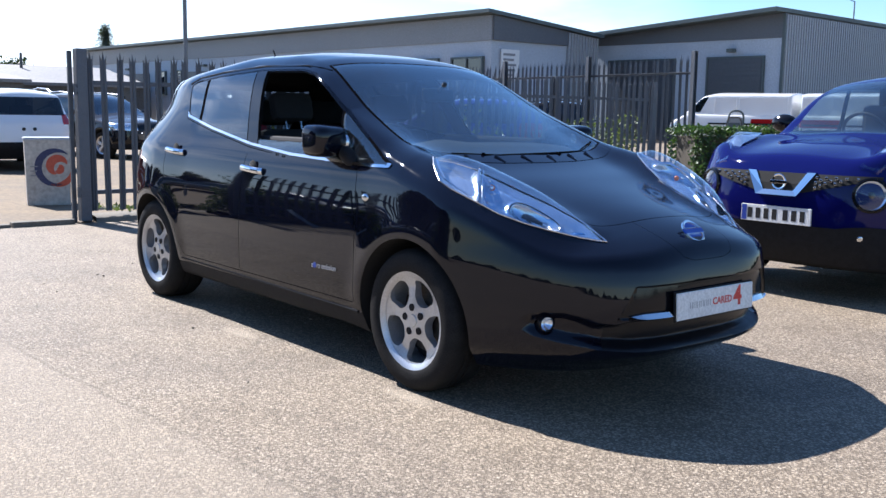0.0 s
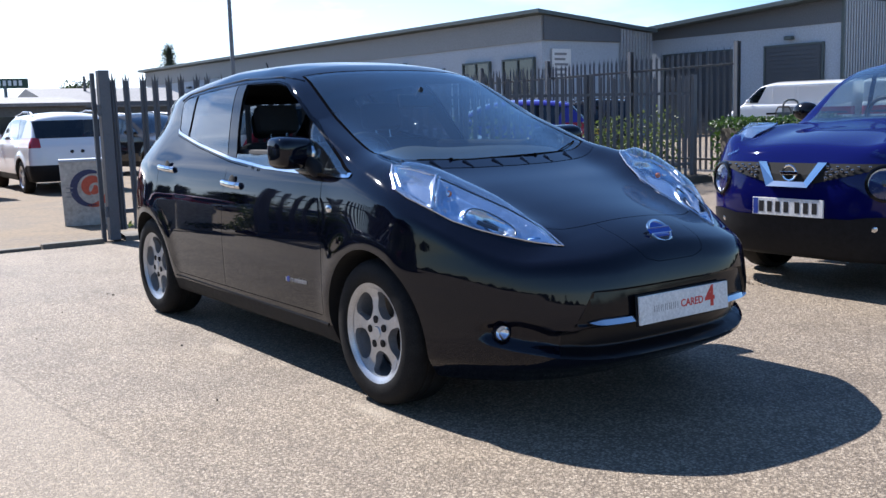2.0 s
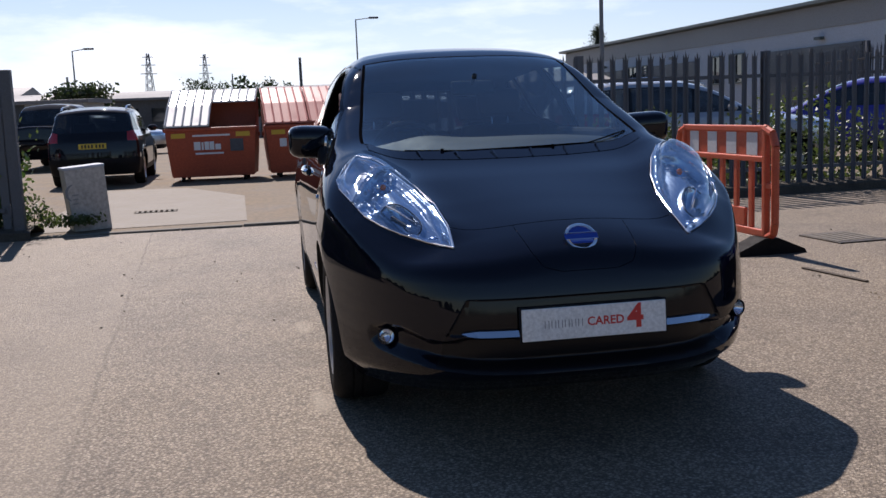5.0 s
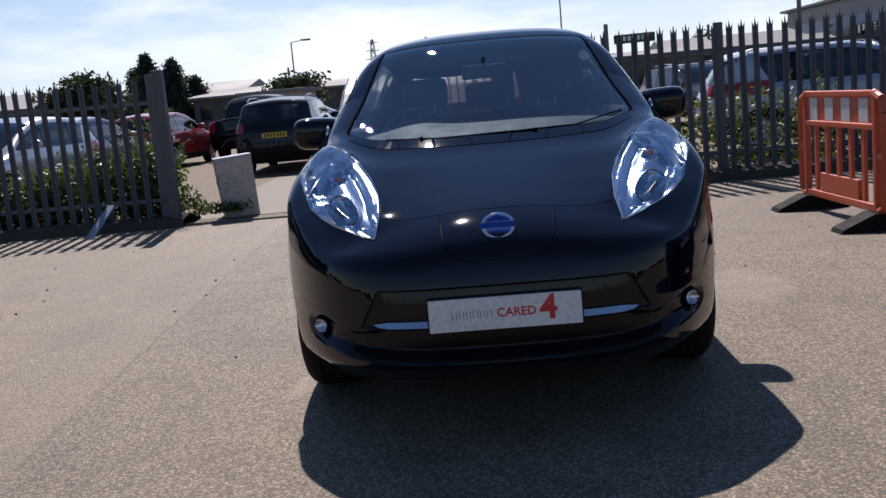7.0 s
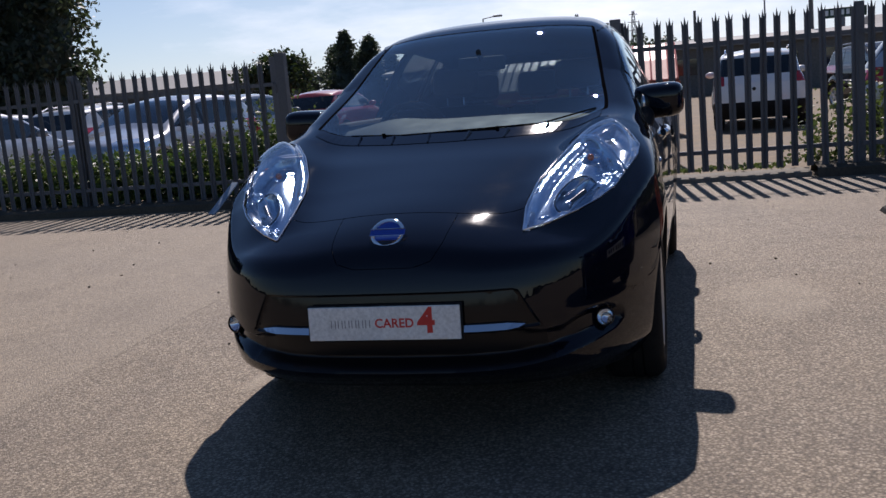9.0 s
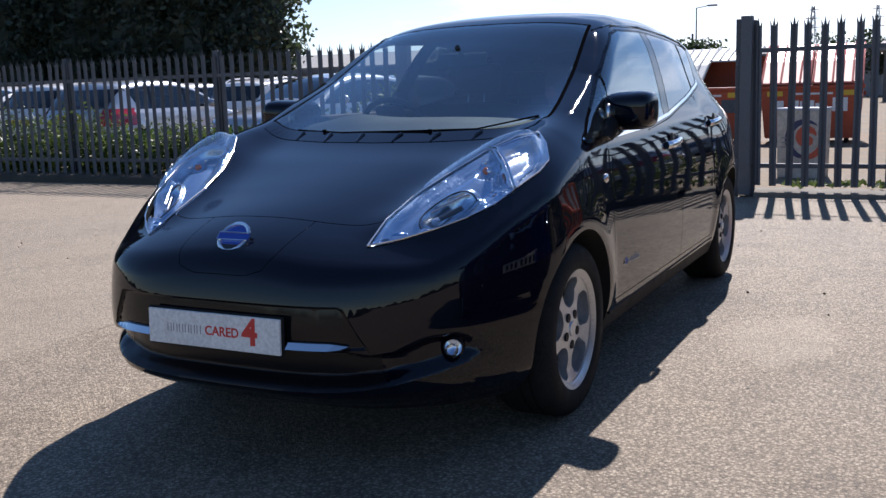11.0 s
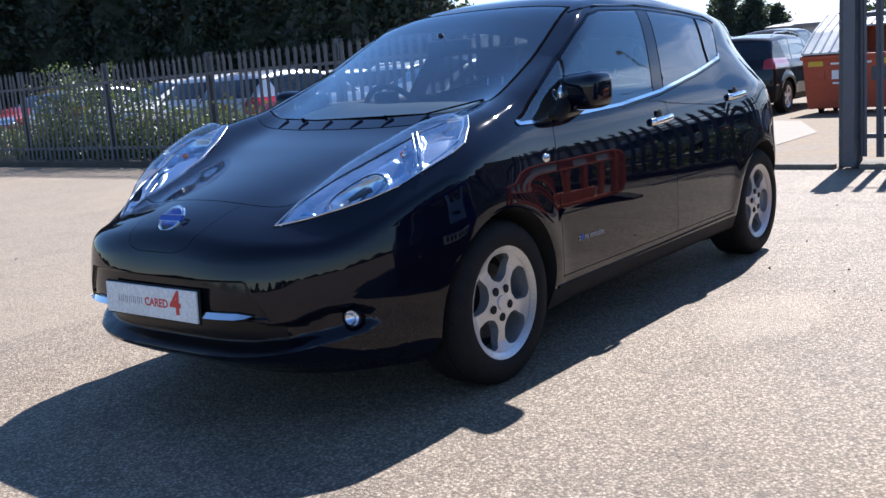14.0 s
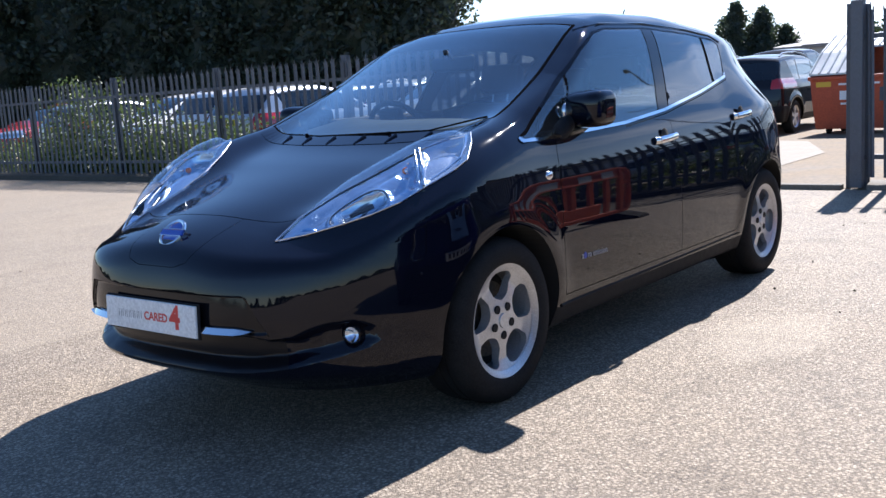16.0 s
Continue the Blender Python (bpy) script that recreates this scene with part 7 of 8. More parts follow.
def road_barrier(place):
    """An orange plastic pedestrian barrier on two rubber feet."""
    b = empty("barrier", place, "orange plastic road barrier with white reflective band", "barrier")
    w, h = 0.80, 0.98
    for s in (-1, 1):
        bm = bmesh.new()
        tube(bm, [(s * (w - 0.10), 0, 0.13), (s * (w - 0.02), 0, 0.16), (s * w, 0, 0.24), (s * w, 0, h - 0.16), (s * (w - 0.04), 0, h - 0.06), (s * (w - 0.16), 0, h - 0.02)], 0.030, 8)
        part("end_loop", bm, ORANGE_PLASTIC, b)
        bm = bmesh.new()
        box(bm, s * (w - 0.13) - 0.028, s * (w - 0.13) + 0.028, -0.025, 0.025, 0.12, h - 0.01, 0.012)
        part("upright", bm, ORANGE_PLASTIC, b)
        bm = bmesh.new()
        box(bm, min(s * (w - 0.12), s * w), max(s * (w - 0.12), s * w), -0.018, 0.018, 0.50, 0.545, 0.008)
        part("loop_tie", bm, ORANGE_PLASTIC, b)
        bm = bmesh.new()
        prism(bm, [(-0.30, 0.0), (0.30, 0.0), (0.28, 0.03), (0.06, 0.125), (-0.06, 0.125), (-0.28, 0.03)], -0.10, 0.10, "x")
        bmesh.ops.translate(bm, verts=bm.verts, vec=(s * (w - 0.14), 0, 0))
        part("foot", bm, RUBBER, b, "black rubber foot")
    for z0, z1, nm in ((0.12, 0.18, "bottom_rail"), (h - 0.05, h, "top_rail"), (0.70, 0.745, "band_rail")):
        bm = bmesh.new()
        box(bm, -w + 0.11, w - 0.11, -0.022, 0.022, z0, z1, 0.01)
        part(nm, bm, ORANGE_PLASTIC, b)
    bm = bmesh.new()
    box(bm, -w + 0.14, w - 0.14, -0.008, 0.008, 0.745, h - 0.05)
    part("band_panel", bm, ORANGE_PLASTIC, b)
    for x in (-0.56, -0.24, 0.08, 0.40):
        bm = bmesh.new()
        box(bm, x, x + 0.16, -0.0125, -0.009, 0.75, h - 0.055, 0.001)
        part("reflective_patch", bm, PLATE_WHITE, b)
        bm = bmesh.new()
        box(bm, x, x + 0.16, 0.009, 0.0125, 0.75, h - 0.055, 0.001)
        part("reflective_patch", bm, PLATE_WHITE, b)
    for x in (-0.46, -0.23, 0.0, 0.23, 0.46):
        bm = bmesh.new()
        box(bm, x - 0.030, x + 0.030, -0.014, 0.014, 0.18, 0.71, 0.008)
        part("slat", bm, ORANGE_PLASTIC, b)
    bm = bmesh.new()
    box(bm, -0.36, 0.38, -0.016, 0.016, 0.18, 0.33, 0.008)
    part("lower_panel", bm, ORANGE_PLASTIC, b)
    return b


road_barrier(pose(6.15, 6.53, 0.0, 0, 0, -88))
# a folded tubular stand beyond the hedge
b = empty("folding_stand", pose(17.28, 11.4, 0, 0, 0, -55) @ Matrix.Diagonal((0.7, 0.7, 0.84, 1)), "dark tubular folding stand beyond the hedge", "stand")
bm = bmesh.new()
tube(bm, [(-0.2, 0, 0), (-0.2, 0, 1.30), (-0.14, 0, 1.40), (0.14, 0, 1.40), (0.2, 0, 1.30), (0.2, 0, 0)], 0.018, 8)
part("frame", bm, DARK_STEEL, b)
bm = bmesh.new()
box(bm, -0.17, 0.17, -0.012, 0.012, 1.0, 1.28, 0.01)
part("panel", bm, CLAD_DARK, b)


# ---- buildings ----
# long industrial unit: west wall along y, gable towards us on its south side
unit_a = empty("industrial_unit", pose(28.7, 31.4, 0, 0, 0, 1.5), "long grey and white industrial unit with dark eaves", "building")
EAVE, BAND, LONG, DEEP = 5.30, 4.24, 46.0, 6.9
bm = bmesh.new()
box(bm, 0, DEEP, 0, LONG, 0, BAND)
part("wall", bm, WALL_WHITE, unit_a, "white blockwork lower wall")
bm = bmesh.new()
prism(bm, [(-0.06, BAND), (DEEP + 0.06, BAND), (DEEP + 0.06, EAVE - 0.60), (-0.06, EAVE)], -0.06, LONG + 0.06, "y")
part("upper_wall", bm, CLAD_GREY, unit_a, "grey panel band under the eaves")
bm = bmesh.new()
prism(bm, [(-0.5, EAVE + 0.06), (-0.5, EAVE + 0.22), (DEEP + 0.1, EAVE - 0.42), (DEEP + 0.1, EAVE - 0.58)], -0.35, LONG + 0.5, "y")
part("roof", bm, FASCIA, unit_a, "dark green-grey roof edge")
bm = bmesh.new()
prism(bm, [(0.02, BAND + 0.02), (4.70, BAND + 0.02), (4.70, EAVE - 0.40), (0.02, EAVE + 0.0)], -0.14, -0.07, "y")
part("gable_panel", bm, CLAD_DARK, unit_a)
bm = bmesh.new()
prism(bm, [(4.76, 0.15), (DEEP, 0.15), (DEEP, EAVE - 0.62), (4.76, EAVE - 0.42)], -0.075, -0.062, "y")
part("cladding_sheet", bm, CLAD_RIB, unit_a, "pale ribbed metal cladding")
for i in range(11):
    bm = bmesh.new()
    x = 4.78 + i * 0.195
    box(bm, x, x + 0.09, -0.13, -0.07, 0.2, EAVE - 0.44 - i * 0.018, 0.01)
    part("cladding_rib", bm, CLAD_RIB, unit_a)


def unit_window(y0, y1, z0, z1, parent, name="window"):
    w = empty(name)
    w.parent = parent
    bm = bmesh.new()
    box(bm, -0.10, 0.02, y0, y1, z0, z1)
    part("pane", bm, DARK_GLASS, w)
    bm = bmesh.new()
    for a, b, c, d in ((y0 - 0.06, y1 + 0.06, z1, z1 + 0.08), (y0 - 0.06, y1 + 0.06, z0 - 0.08, z0), (y0 - 0.06, y0 + 0.02, z0, z1), (y1 - 0.02, y1 + 0.06, z0, z1), ((y0 + y1) / 2 - 0.03, (y0 + y1) / 2 + 0.03, z0, z1)):
        box(bm, -0.16, 0.02, a, b, c, d)
    part("window_frame", bm, FASCIA, w)


for y0, y1 in ((0.45, 2.4), (3.4, 5.25), (17.2, 18.6), (19.6, 21.0), (29.0, 30.4), (31.4, 32.8)):
    unit_window(y0, y1, 2.05, 3.50, unit_a)
for y0 in (6.8, 22.5, 34.0):
    bm = bmesh.new()
    box(bm, -0.08, 0.02, y0, y0 + 8.2, 0, 3.45)
    sh = part("roller_shutter", bm, SHUTTER, unit_a, "dark roller shutter")
    for k in range(20):
        bm = bmesh.new()
        box(bm, -0.11, -0.08, y0 + 0.1, y0 + 8.1, 0.05 + 0.17 * k, 0.17 + 0.17 * k)
        part("shutter_slat", bm, SHUTTER, sh)
    bm = bmesh.new()
    box(bm, -0.30, -0.06, y0 + 3.0, y0 + 3.5, 3.72, 3.86, 0.02)
    part("flood_lamp", bm, FASCIA, unit_a)
bm = bmesh.new()
box(bm, 0.5, 1.6, -0.12, -0.07, 2.6, 3.9)
s = part("notice_board", bm, PLATE_WHITE, unit_a)
for k in range(5):
    bm = bmesh.new()
    box(bm, 0.62, 1.25 + 0.08 * (k % 3), -0.135, -0.12, 2.75 + 0.22 * k, 2.85 + 0.22 * k)
    part("print_bar", bm, INK_GREY, s)

# second unit, its corner towards us
unit_b = empty("industrial_unit", pose(37.2, 23.2, 0, 0, 0, 3), "white industrial unit with roller door and ribbed cladding", "building")
EB, BB, LB, DB, SB = 5.45, 4.45, 9.95, 26.0, -0.38
bm = bmesh.new()
box(bm, 0, DB, SB, LB, 0, BB)
part("wall", bm, WALL_WHITE, unit_b)
bm = bmesh.new()
prism(bm, [(SB - 0.05, BB), (LB + 0.05, BB), (LB + 0.05, EB - 0.66), (SB - 0.05, EB)], -0.05, DB, "x")
part("upper_wall", bm, CLAD_DARK, unit_b)
bm = bmesh.new()
prism(bm, [(SB - 0.14, EB + 0.02), (LB + 0.1, EB - 0.65), (LB + 0.1, EB - 0.48), (SB - 0.14, EB + 0.19)], -0.9, DB + 0.4, "x")
part("roof", bm, FASCIA, unit_b)
for i in range(110):
    bm = bmesh.new()
    x = 0.10 + i * 0.21
    box(bm, x, x + 0.13, SB - 0.12, SB - 0.055, 0.2, EB - 0.05, 0.01)
    part("cladding_rib", bm, CLAD_RIB, unit_b)
for y0, y1 in ((0.42, 3.05), (4.85, 8.5)):
    bm = bmesh.new()
    box(bm, -0.08, 0.02, y0, y1, 0, 3.66)
    sh = part("roller_shutter", bm, SHUTTER, unit_b, "dark grey roller shutter")
    for k in range(20):
        bm = bmesh.new()
        box(bm, -0.105, -0.08, y0 + 0.04, y1 - 0.04, 0.04 + 0.18 * k, 0.19 + 0.18 * k)
        part("shutter_slat", bm, SHUTTER, sh)
    bm = bmesh.new()
    for a, b, c, d in ((y0 - 0.08, y0, 0, 3.74), (y1, y1 + 0.08, 0, 3.74), (y0, y1, 3.66, 3.74)):
        box(bm, -0.12, 0.02, a, b, c, d)
    part("door_frame", bm, FASCIA, unit_b)
bm = bmesh.new()
box(bm, -0.10, 0.0, SB - 0.14, SB - 0.02, 0.0, EB - 0.02, 0.01)
part("corner_flashing", bm, FASCIA, unit_b, "dark corner flashing")
bm = bmesh.new()
box(bm, -0.32, -0.05, 1.70, 2.06, 3.91, 4.07, 0.03)
part("flood_lamp", bm, FASCIA, unit_b)


def shed(x0, x1, y0, y1, eave, ridge, label, turn=0, wall=WALL_FAR, panes=0):
    s = empty("shed", pose(x0, y0, 0, 0, 0, turn), label, "building", "far sheds")
    w, d = x1 - x0, y1 - y0
    bm = bmesh.new()
    box(bm, 0, w, 0, d, 0, eave)
    part("wall", bm, wall, s)
    bm = bmesh.new()
    prism(bm, [(-0.3, eave - 0.05), (-0.3, eave + 0.1), (d / 2, ridge), (d + 0.3, eave + 0.1), (d + 0.3, eave - 0.05)], -0.3, w + 0.3, "x")
    part("roof", bm, ROOF_FAR, s)
    for i in range(panes):
        bm = bmesh.new()
        x = (i + 0.25) * w / panes
        box(bm, x, x + 0.5 * w / panes, -0.05, 0.02, eave * 0.45, eave * 0.78)
        part("window", bm, DARK_GLASS, s)
    return s


shed(-15.5, -1.5, 63, 74, 2.55, 3.2, "long low shed with a pale metal roof", 0, panes=9)
shed(-21.0, -13.5, 68, 78, 2.9, 3.9, "low shed with a grey pitched roof", 0)
shed(-0.5, 3.2, 60, 68, 2.7, 3.0, "pale metal clad store", 0, CLAD_RIB, 2)
shed(-48, -20, 52, 62, 2.6, 3.7, "long workshop with a bright weathered roof", 4, panes=8)
shed(3.0, 14.0, 47, 56, 2.25, 2.75, "dark low workshop behind the yard", 0, panes=5)
shed(13.5, 20.5, 50, 60, 2.2, 3.3, "workshop with a gabled roof", 0, panes=3)
shed(-7.5, -5.0, 44, 47, 2.15, 2.3, "small flat-roofed site cabin with a window", -8, WALL_WHITE, 2)
shed(21, 26, 62, 70, 2.4, 3.3, "small gabled shed in the distance", 0)


def lamp_column(x, y, high, arm, turn, label):
    c = empty("street_lamp", pose(x, y, 0, 0, 0, turn), label, "street lamp", "street lamps")
    bm = bmesh.new()
    rod(bm, (0, 0, 0), (0, 0, 1.2), 0.085, 0.085)
    rod(bm, (0, 0, 1.2), (0, 0, high), 0.062, 0.040)
    part("column", bm, POLE, c)
    bm = bmesh.new()
    rod(bm, (0, 0, high - 0.02), (arm, 0, high + 0.08), 0.028)
    part("arm", bm, POLE, c)
    bm = bmesh.new()
    box(bm, arm - 0.05, arm + 0.55, -0.12, 0.12, high + 0.03, high + 0.15, 0.04)
    part("lantern", bm, POLE, c)


lamp_column(8.55, 60, 6.85, 0.85, 0, "grey street lamp column with a flat lantern")
lamp_column(-8.4, 61.7, 5.55, 0.7, 0, "grey street lamp column with a flat lantern")
lamp_column(11.6, 24.6, 8.6, 0.6, 60, "tall grey lamp column in the yard")
lamp_column(58, 31, 8.2, 0.8, 180, "tall lamp column beyond the units")


def pylon(x, y, high, label):
    p = empty("pylon", pose(x, y, 0, 0, 0, 20), label, "pylon", "pylons")
    bm = bmesh.new()
    for sx in (-1, 1):
        for sy in (-1, 1):
            rod(bm, (sx * 1.5, sy * 1.5, 0), (sx * 0.3, sy * 0.3, high), 0.12, 0.08, 5)
    for i in range(9):
        u, w = i / 9, (i + 1) / 9
        r0, r1 = 1.5 - 1.2 * u, 1.5 - 1.2 * w
        for sy in (-1, 1):
            rod(bm, (-r0, sy * r0, u * high), (r1, sy * r1, w * high), 0.07, n=4)
            rod(bm, (r0, sy * r0, u * high), (-r1, sy * r1, w * high), 0.07, n=4)
    part("lattice", bm, POLE, p)
    for z, w in ((0.72, 2.1), (0.84, 1.8), (0.95, 1.4)):
        bm = bmesh.new()
        rod(bm, (-w, 0, z * high), (w, 0, z * high), 0.12, n=5)
        part("cross_arm", bm, POLE, p)


pylon(-25, 265, 18.5, "far steel lattice pylon")
pylon(-14, 330, 22, "far steel lattice pylon")
# small things on the skyline: masts, stacks, a sign
for x, y, h, r in ((4.6, 50, 4.1, 0.10), (10.2, 52, 4.3, 0.16), (16.0, 54, 3.9, 0.10), (0.9, 62, 3.9, 0.06), (-9.6, 66, 4.2, 0.10)):
    bm = bmesh.new()
    rod(bm, (x, y, 0), (x, y, h), r, r * 0.7)
    tagged(part("chimney", bm, WALL_FAR), "thin dark flue rising over the sheds", "chimney", "flues")
sgn = empty("sign", pose(11.9, 53.5, 0, 0, 0, -12), "dark green sign board on a post", "sign")
bm = bmesh.new()
rod(bm, (0, 0, 0), (0, 0, 3.4), 0.09)
part("post", bm, POLE, sgn)
bm = bmesh.new()
box(bm, -1.1, 1.1, -0.08, 0.08, 3.27, 3.76, 0.03)
brd = part("board", bm, mat("dark_green_sign", (0.012, 0.045, 0.025), 0.5), sgn)
for i in range(7):
    bm = bmesh.new()
    box(bm, -0.85 + 0.25 * i, -0.70 + 0.25 * i, -0.095, -0.08, 3.40, 3.66)
    part("print_bar", bm, INK_WHITE, brd)


# ---- plants ----
def leaves(name, centres, size, material, seed, label, category, kind="stuff", parent=None, flat=0.0, long=1.6):
    """Many small leaves: each a bent pair of triangles at a centre, turned at random."""
    rng = np.random.default_rng(seed)
    n = len(centres)
    d = unit(rng.normal(size=(n, 3)) * [1, 1, 1 - flat])
    e = unit(np.cross(d, rng.normal(size=(n, 3))))
    s = size * rng.uniform(0.55, 1.35, (n, 1))
    nrm = np.cross(d, e)
    a, b = centres - d * s * long / 2, centres + d * s * long / 2
    c1, c2 = centres + e * s * 0.5 + nrm * s * 0.15, centres - e * s * 0.5 + nrm * s * 0.15
    v = np.stack([a, c1, b, c2], 1).reshape(-1, 3)
    k = np.arange(n)[:, None] * 4
    f = np.concatenate([k + [0, 1, 2], k + [0, 2, 3]])
    me = bpy.data.meshes.new(name)
    me.vertices.add(len(v))
    me.vertices.foreach_set("co", v.ravel())
    me.loops.add(len(f) * 3)
    me.loops.foreach_set("vertex_index", f.ravel())
    me.polygons.add(len(f))
    me.polygons.foreach_set("loop_start", np.arange(0, len(f) * 3, 3))
    me.update(calc_edges=True)
    me.validate()
    me.materials.append(material)
    ob = new(name, me)
    if parent is not None:
        ob.parent = parent
        return tagged(ob, kind=kind)
    return tagged(ob, label, category, kind=kind)


def weed_points(seed, line, count, heights, deep=0.5, back=0.12):
    """Clumps of stems along a line; heights: a curve of their height along it."""
    rng = np.random.default_rng(seed)
    (x0, y0), (x1, y1) = line
    pts = []
    while len(pts) < count:
        u = rng.uniform()
        x, y = x0 + (x1 - x0) * u, y0 + (y1 - y0) * u + back + rng.uniform(0, deep)
        h = float(heights(u)) * rng.uniform(0.55, 1.1)
        k = max(3, int(h * 22))
        lean = rng.normal(size=2) * 0.12
        for j in range(k):
            z = h * (j + rng.uniform()) / k
            pts.append((x + lean[0] * z + rng.normal() * 0.05, y + lean[1] * z + rng.normal() * 0.05, 0.1 + z))
    return np.array(pts[:count])


west_h = knots(0, 0.5, 0.08, 0.8, 0.14, 0.7, 0.30, 0.6, 0.40, 0.7, 0.44, 1.15, 0.475, 1.62, 0.52, 1.62, 0.56, 1.30, 0.60, 1.20, 0.64, 0.95, 0.68, 0.8, 0.70, 1.0, 0.76, 0.65, 0.80, 0.75, 0.85, 0.62, 0.91, 0.70, 0.96, 1.0, 1.0, 1.25)
leaves("weeds", weed_points(3, ((-19.5, 10.0), (-0.25, 10.0)), 26000, west_h), 0.042, LEAF_WEED, 5, "sunlit nettles and ivy growing behind the west fence", "weeds")
leaves("brambles", weed_points(9, ((-12.0, 10.0), (-0.3, 10.0)), 14000, knots(0, 0.4, 0.4, 0.5, 0.7, 0.6, 0.9, 0.65, 1.0, 0.9), 0.7, 0.2), 0.055, LEAF_HEDGE, 10, "dark tangle of brambles at the foot of the fence", "brambles")
east_h = knots(0, 0.0, 0.14, 0.0, 0.20, 0.75, 0.34, 1.0, 0.42, 0.6, 0.55, 1.25, 0.7, 0.8, 0.85, 1.0, 1.0, 1.1)
leaves("weeds", weed_points(4, ((4.0, 10.05), (13.3, 10.3)), 8000, east_h), 0.042, LEAF_WEED, 6, "sunlit nettles growing behind the east fence", "weeds")
leaves("weeds", weed_points(7, ((-0.1, 10.02), (0.55, 10.2)), 700, knots(0, 0.45, 0.4, 0.14, 1, 0.10), 0.15, 0.0), 0.03, LEAF_WEED, 8, "small weeds at the foot of the gate post", "weeds")

# clipped hedge
rng = np.random.default_rng(12)
hp = []
for u, v, w in rng.uniform(size=(15000, 3)):
    x, y = 13.75 + 3.9 * u, 10.05 - 2.3 * u
    h = 0.93 + 0.05 * math.sin(7 * u) + 0.04 * math.sin(23 * u)
    side = rng.integers(0, 3)
    if side == 0:
        hp.append((x + 0.5 * (v - 0.5) * 0.6, y + 0.9 * (v - 0.5), h + rng.normal() * 0.025))
    else:
        o = -0.45 if side == 1 else 0.45
        hp.append((x + o * 0.5 + rng.normal() * 0.03, y + o * 0.86 + rng.normal() * 0.03, h * w))
hedge = empty("hedge", None, "clipped dark green hedge beside the car park", "hedge")
leaves("hedge_leaves", np.array(hp), 0.045, LEAF_HEDGE, 13, "", "", parent=hedge)
bm = bmesh.new()
prism(bm, [(13.72, 9.72), (17.55, 7.45), (17.85, 8.0), (14.0, 10.3)], 0.0, 0.86, "z")
part("hedge_core", bm, SHADED_EARTH, hedge)


def conifer(x, y, high, wide, seed, label, count=9000, size=0.2, group="conifers", ragged=0.22, taper=1.9):
    t = empty("tree", pose(x, y, 0), label, "tree", group)
    rng = np.random.default_rng(seed)
    bm = bmesh.new()
    rod(bm, (0, 0, 0), (0, 0, high * 0.93), 0.035 * high * 0.5, 0.02, 8)
    for k in range(14):
        z = high * (0.1 + 0.06 * k)
        a = k * 2.4
        r = wide * 0.6 * (1 - z / high)
        rod(bm, (0, 0, z), (r * math.cos(a), r * math.sin(a), z + 0.25 * r), 0.03, 0.01, 5)
    part("trunk", bm, BARK, t)
    # the close inner growth that lets no light through
    bm = bmesh.new()
    prof = [(max(0.02, 0.62 * wide * min(1.0, (1 - u) * taper + 0.03) * (0.75 + 0.25 * min(1, u * 6))), high * (0.02 + 0.9 * u)) for u in np.linspace(0, 0.97, 16)]
    lathe(bm, prof, 18, "z")
    for v in bm.verts:
        k = 1 + 0.35 * noise.noise(v.co * 0.9 + Vector((seed * 3.1, 0, 0)))
        v.co.x, v.co.y = v.co.x * k, v.co.y * k
    part("inner_growth", bm, LEAF_CONIFER, t)
    limbs = int(count / 45)
    pts = []
    for k in range(limbs):
        u = rng.uniform(0.02, 1.0) ** 0.9
        z = high * u
        a = rng.uniform(0, 2 * math.pi)
        prof = min(1.0, (1 - u) * taper + 0.03) * (0.75 + 0.25 * min(1, u * 6))
        r = wide * prof * rng.uniform(1 - 2.2 * ragged, 1 + ragged)
        n = 45
        w = rng.uniform(0.35, 1.0, n)
        pts.append(np.stack([r * w * math.cos(a) + rng.normal(size=n) * 0.16 * wide * 0.5, r * w * math.sin(a) + rng.normal(size=n) * 0.16 * wide * 0.5, z + 0.35 * r * w + rng.normal(size=n) * 0.05 * high * 0.5], 1))
    leaves("crown", np.concatenate(pts), size, LEAF_CONIFER, seed, "", "", parent=t, long=2.0)


for i, (x, y, h, w) in enumerate(((-24.1, 37.5, 12, 2.7), (-26.3, 36.5, 15.5, 3.1), (-28.5, 36, 15.5, 3.5), (-31.5, 35, 14.5, 3.7), (-34.5, 33.5, 14, 3.8), (-37.5, 31.5, 14.5, 3.9), (-40, 28.5, 14, 3.9), (-42, 25, 14.5, 3.9), (-43.5, 21, 14, 3.9))):
    conifer(x, y, h, w, 20 + i, "tall dark conifer in a dense screen behind the yard", 34000, 0.16, "conifer screen")
for i, (x, y, h, w) in enumerate(((-18.7, 64, 5.6, 1.9), (-17.3, 65, 5.3, 1.9), (-20.1, 66, 4.9, 2.1), (-18.0, 66.5, 4.5, 2.5), (-16.2, 66, 4.1, 1.9), (45.6, 120.8, 10.8, 3.4))):
    conifer(x, y, h, w, 40 + i, "dark pointed conifer on the skyline", 9000, 0.11, "skyline conifers", 0.36, 1.4)


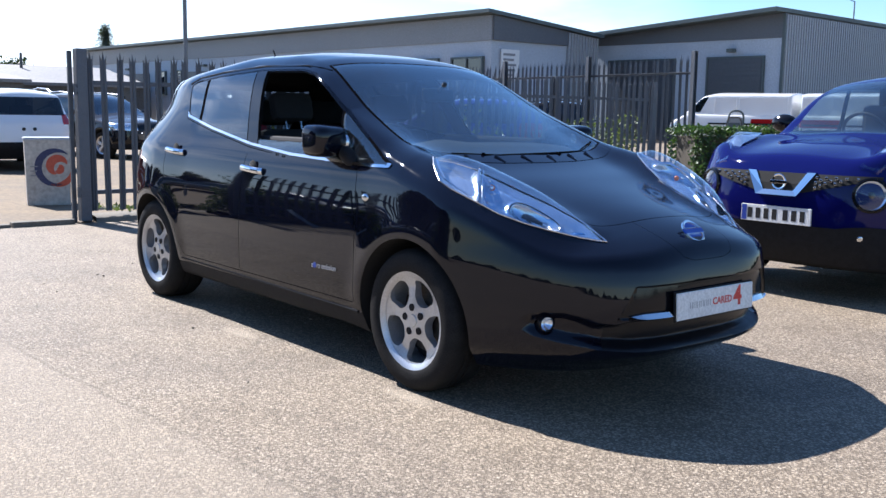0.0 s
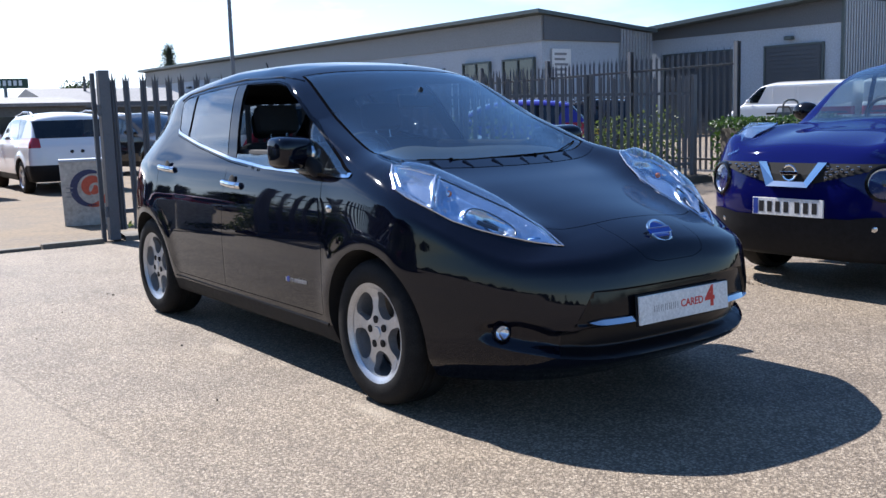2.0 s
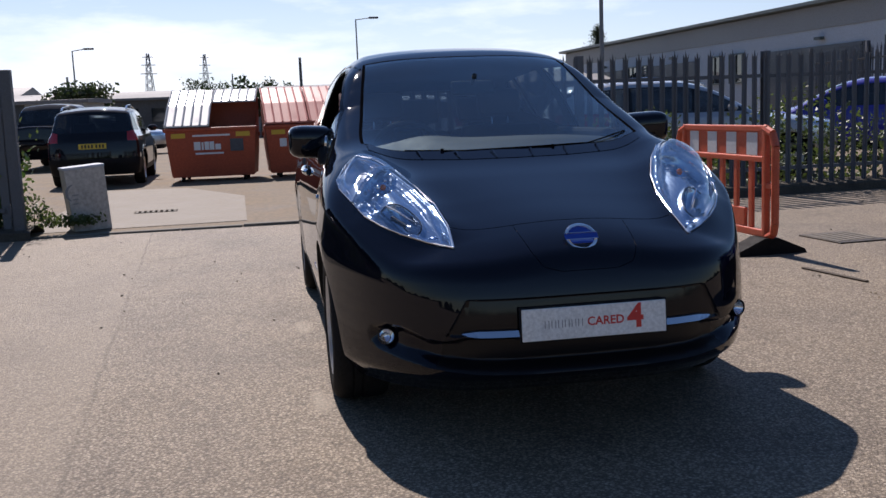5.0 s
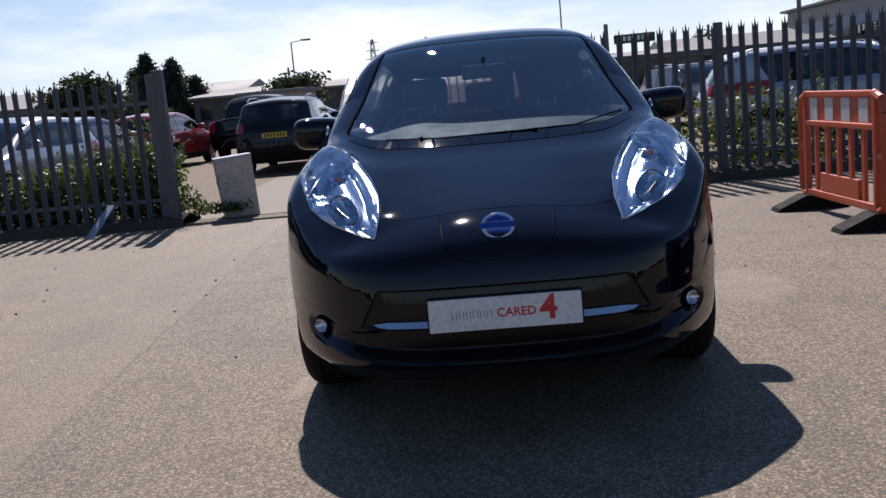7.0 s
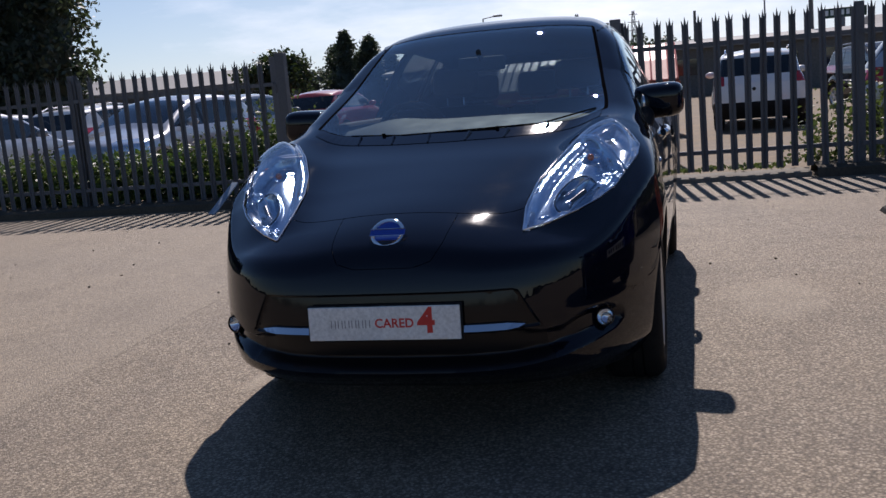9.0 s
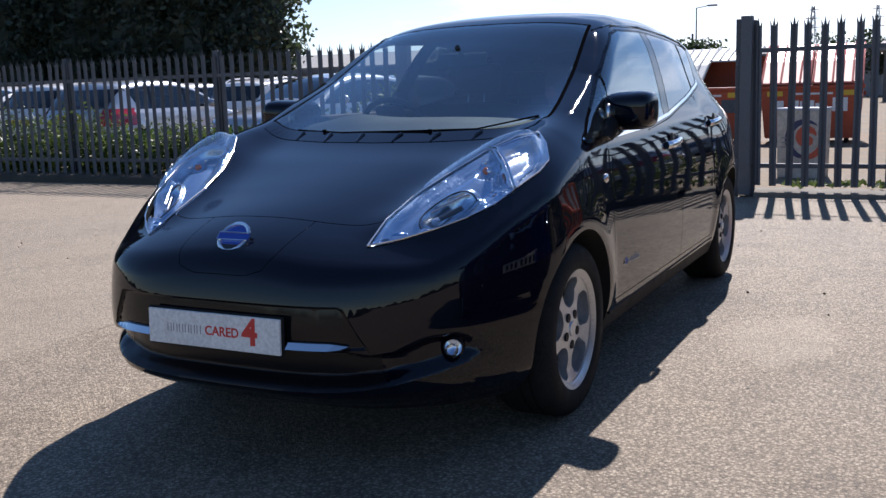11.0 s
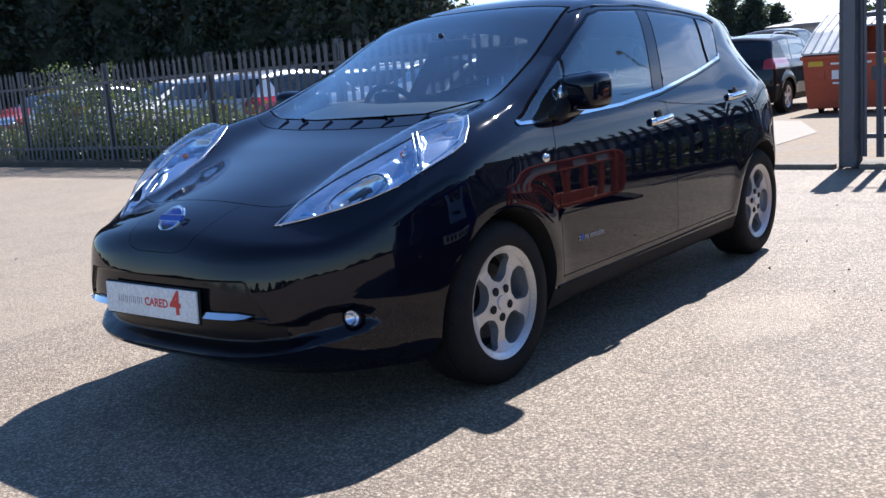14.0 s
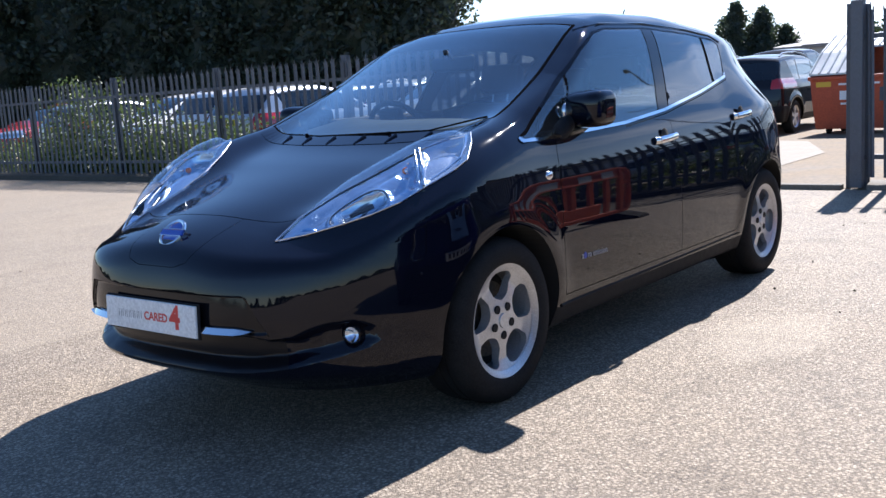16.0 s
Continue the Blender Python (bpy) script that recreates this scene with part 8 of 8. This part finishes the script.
def broadleaf(x, y, high, wide, seed, label):
    t = empty("tree", pose(x, y, 0), label, "tree", "broadleaf trees")
    rng = np.random.default_rng(seed)
    bm = bmesh.new()
    rod(bm, (0, 0, 0), (0, 0, high * 0.6), 0.16, 0.08, 8)
    tips = []
    for k in range(9):
        a = k * 2.4
        p = Vector((wide * 0.6 * math.cos(a), wide * 0.6 * math.sin(a), high * rng.uniform(0.6, 0.9)))
        rod(bm, (0, 0, high * 0.4), p, 0.06, 0.02, 5)
        tips.append(p)
    part("trunk", bm, BARK, t)
    pts = []
    for p in tips + [Vector((0, 0, high * 0.9))]:
        for _ in range(5):
            q = np.array(p) + rng.normal(size=3) * wide * 0.28
            pts.append(q + rng.normal(size=(70, 3)) * [wide * 0.17, wide * 0.17, high * 0.06])
    leaves("crown", np.concatenate(pts), 0.13, LEAF_TREE, seed, "", "", parent=t)


for i, (x, y, h, w) in enumerate(((-13.9, 42, 3.3, 1.15), (-15.2, 43, 3.0, 1.1), (-6.6, 52, 2.9, 1.6), (2.6, 58, 3.0, 1.3), (18.0, 61.2, 3.6, 1.2), (-0.5, 72, 3.2, 2.2))):
    broadleaf(x, y, h, w, 60 + i, "small broadleaf tree on the skyline")
# woods along the horizon
rng = np.random.default_rng(90)
ang = rng.uniform(-math.pi, math.pi, 60000)
rad = rng.uniform(170, 230, 60000)
hgt = 2.6 + 2.2 * np.sin(ang * 9) * np.sin(ang * 23 + 1) + 1.2 * np.sin(ang * 61)
leaves("far_woods", np.stack([rad * np.sin(ang), rad * np.cos(ang), rng.uniform(0, 1, 60000) ** 0.7 * hgt], 1), 1.1, LEAF_TREE, 91, "hazy line of far woods on the horizon", "woods")

# dry leaves blown together beside the blue car
rng = np.random.default_rng(33)
u = rng.normal(size=(80, 2)) * [0.10, 0.22]
a = 0.35
dry = np.stack([6.11 + u[:, 0] * math.cos(a) - u[:, 1] * math.sin(a), 3.87 + u[:, 0] * math.sin(a) + u[:, 1] * math.cos(a), np.full(80, 0.011)], 1)
leaves("leaf_litter", dry, 0.015, worn("dry_brown_leaves", (0.20, 0.145, 0.088), (0.33, 0.25, 0.16), 30), 34, "dry brown leaves blown together on the asphalt", "leaf litter", flat=1.0)
u = rng.uniform(size=(160, 2)) * [9.0, 6.0] + [-1.5, 3.5]
leaves("grit", np.concatenate([u, np.full((160, 1), 0.006)], 1), 0.012, worn("dark_grit", (0.07, 0.058, 0.044), (0.15, 0.125, 0.095), 30), 35, "scattered grit and leaf scraps on the asphalt", "grit", flat=1.0)
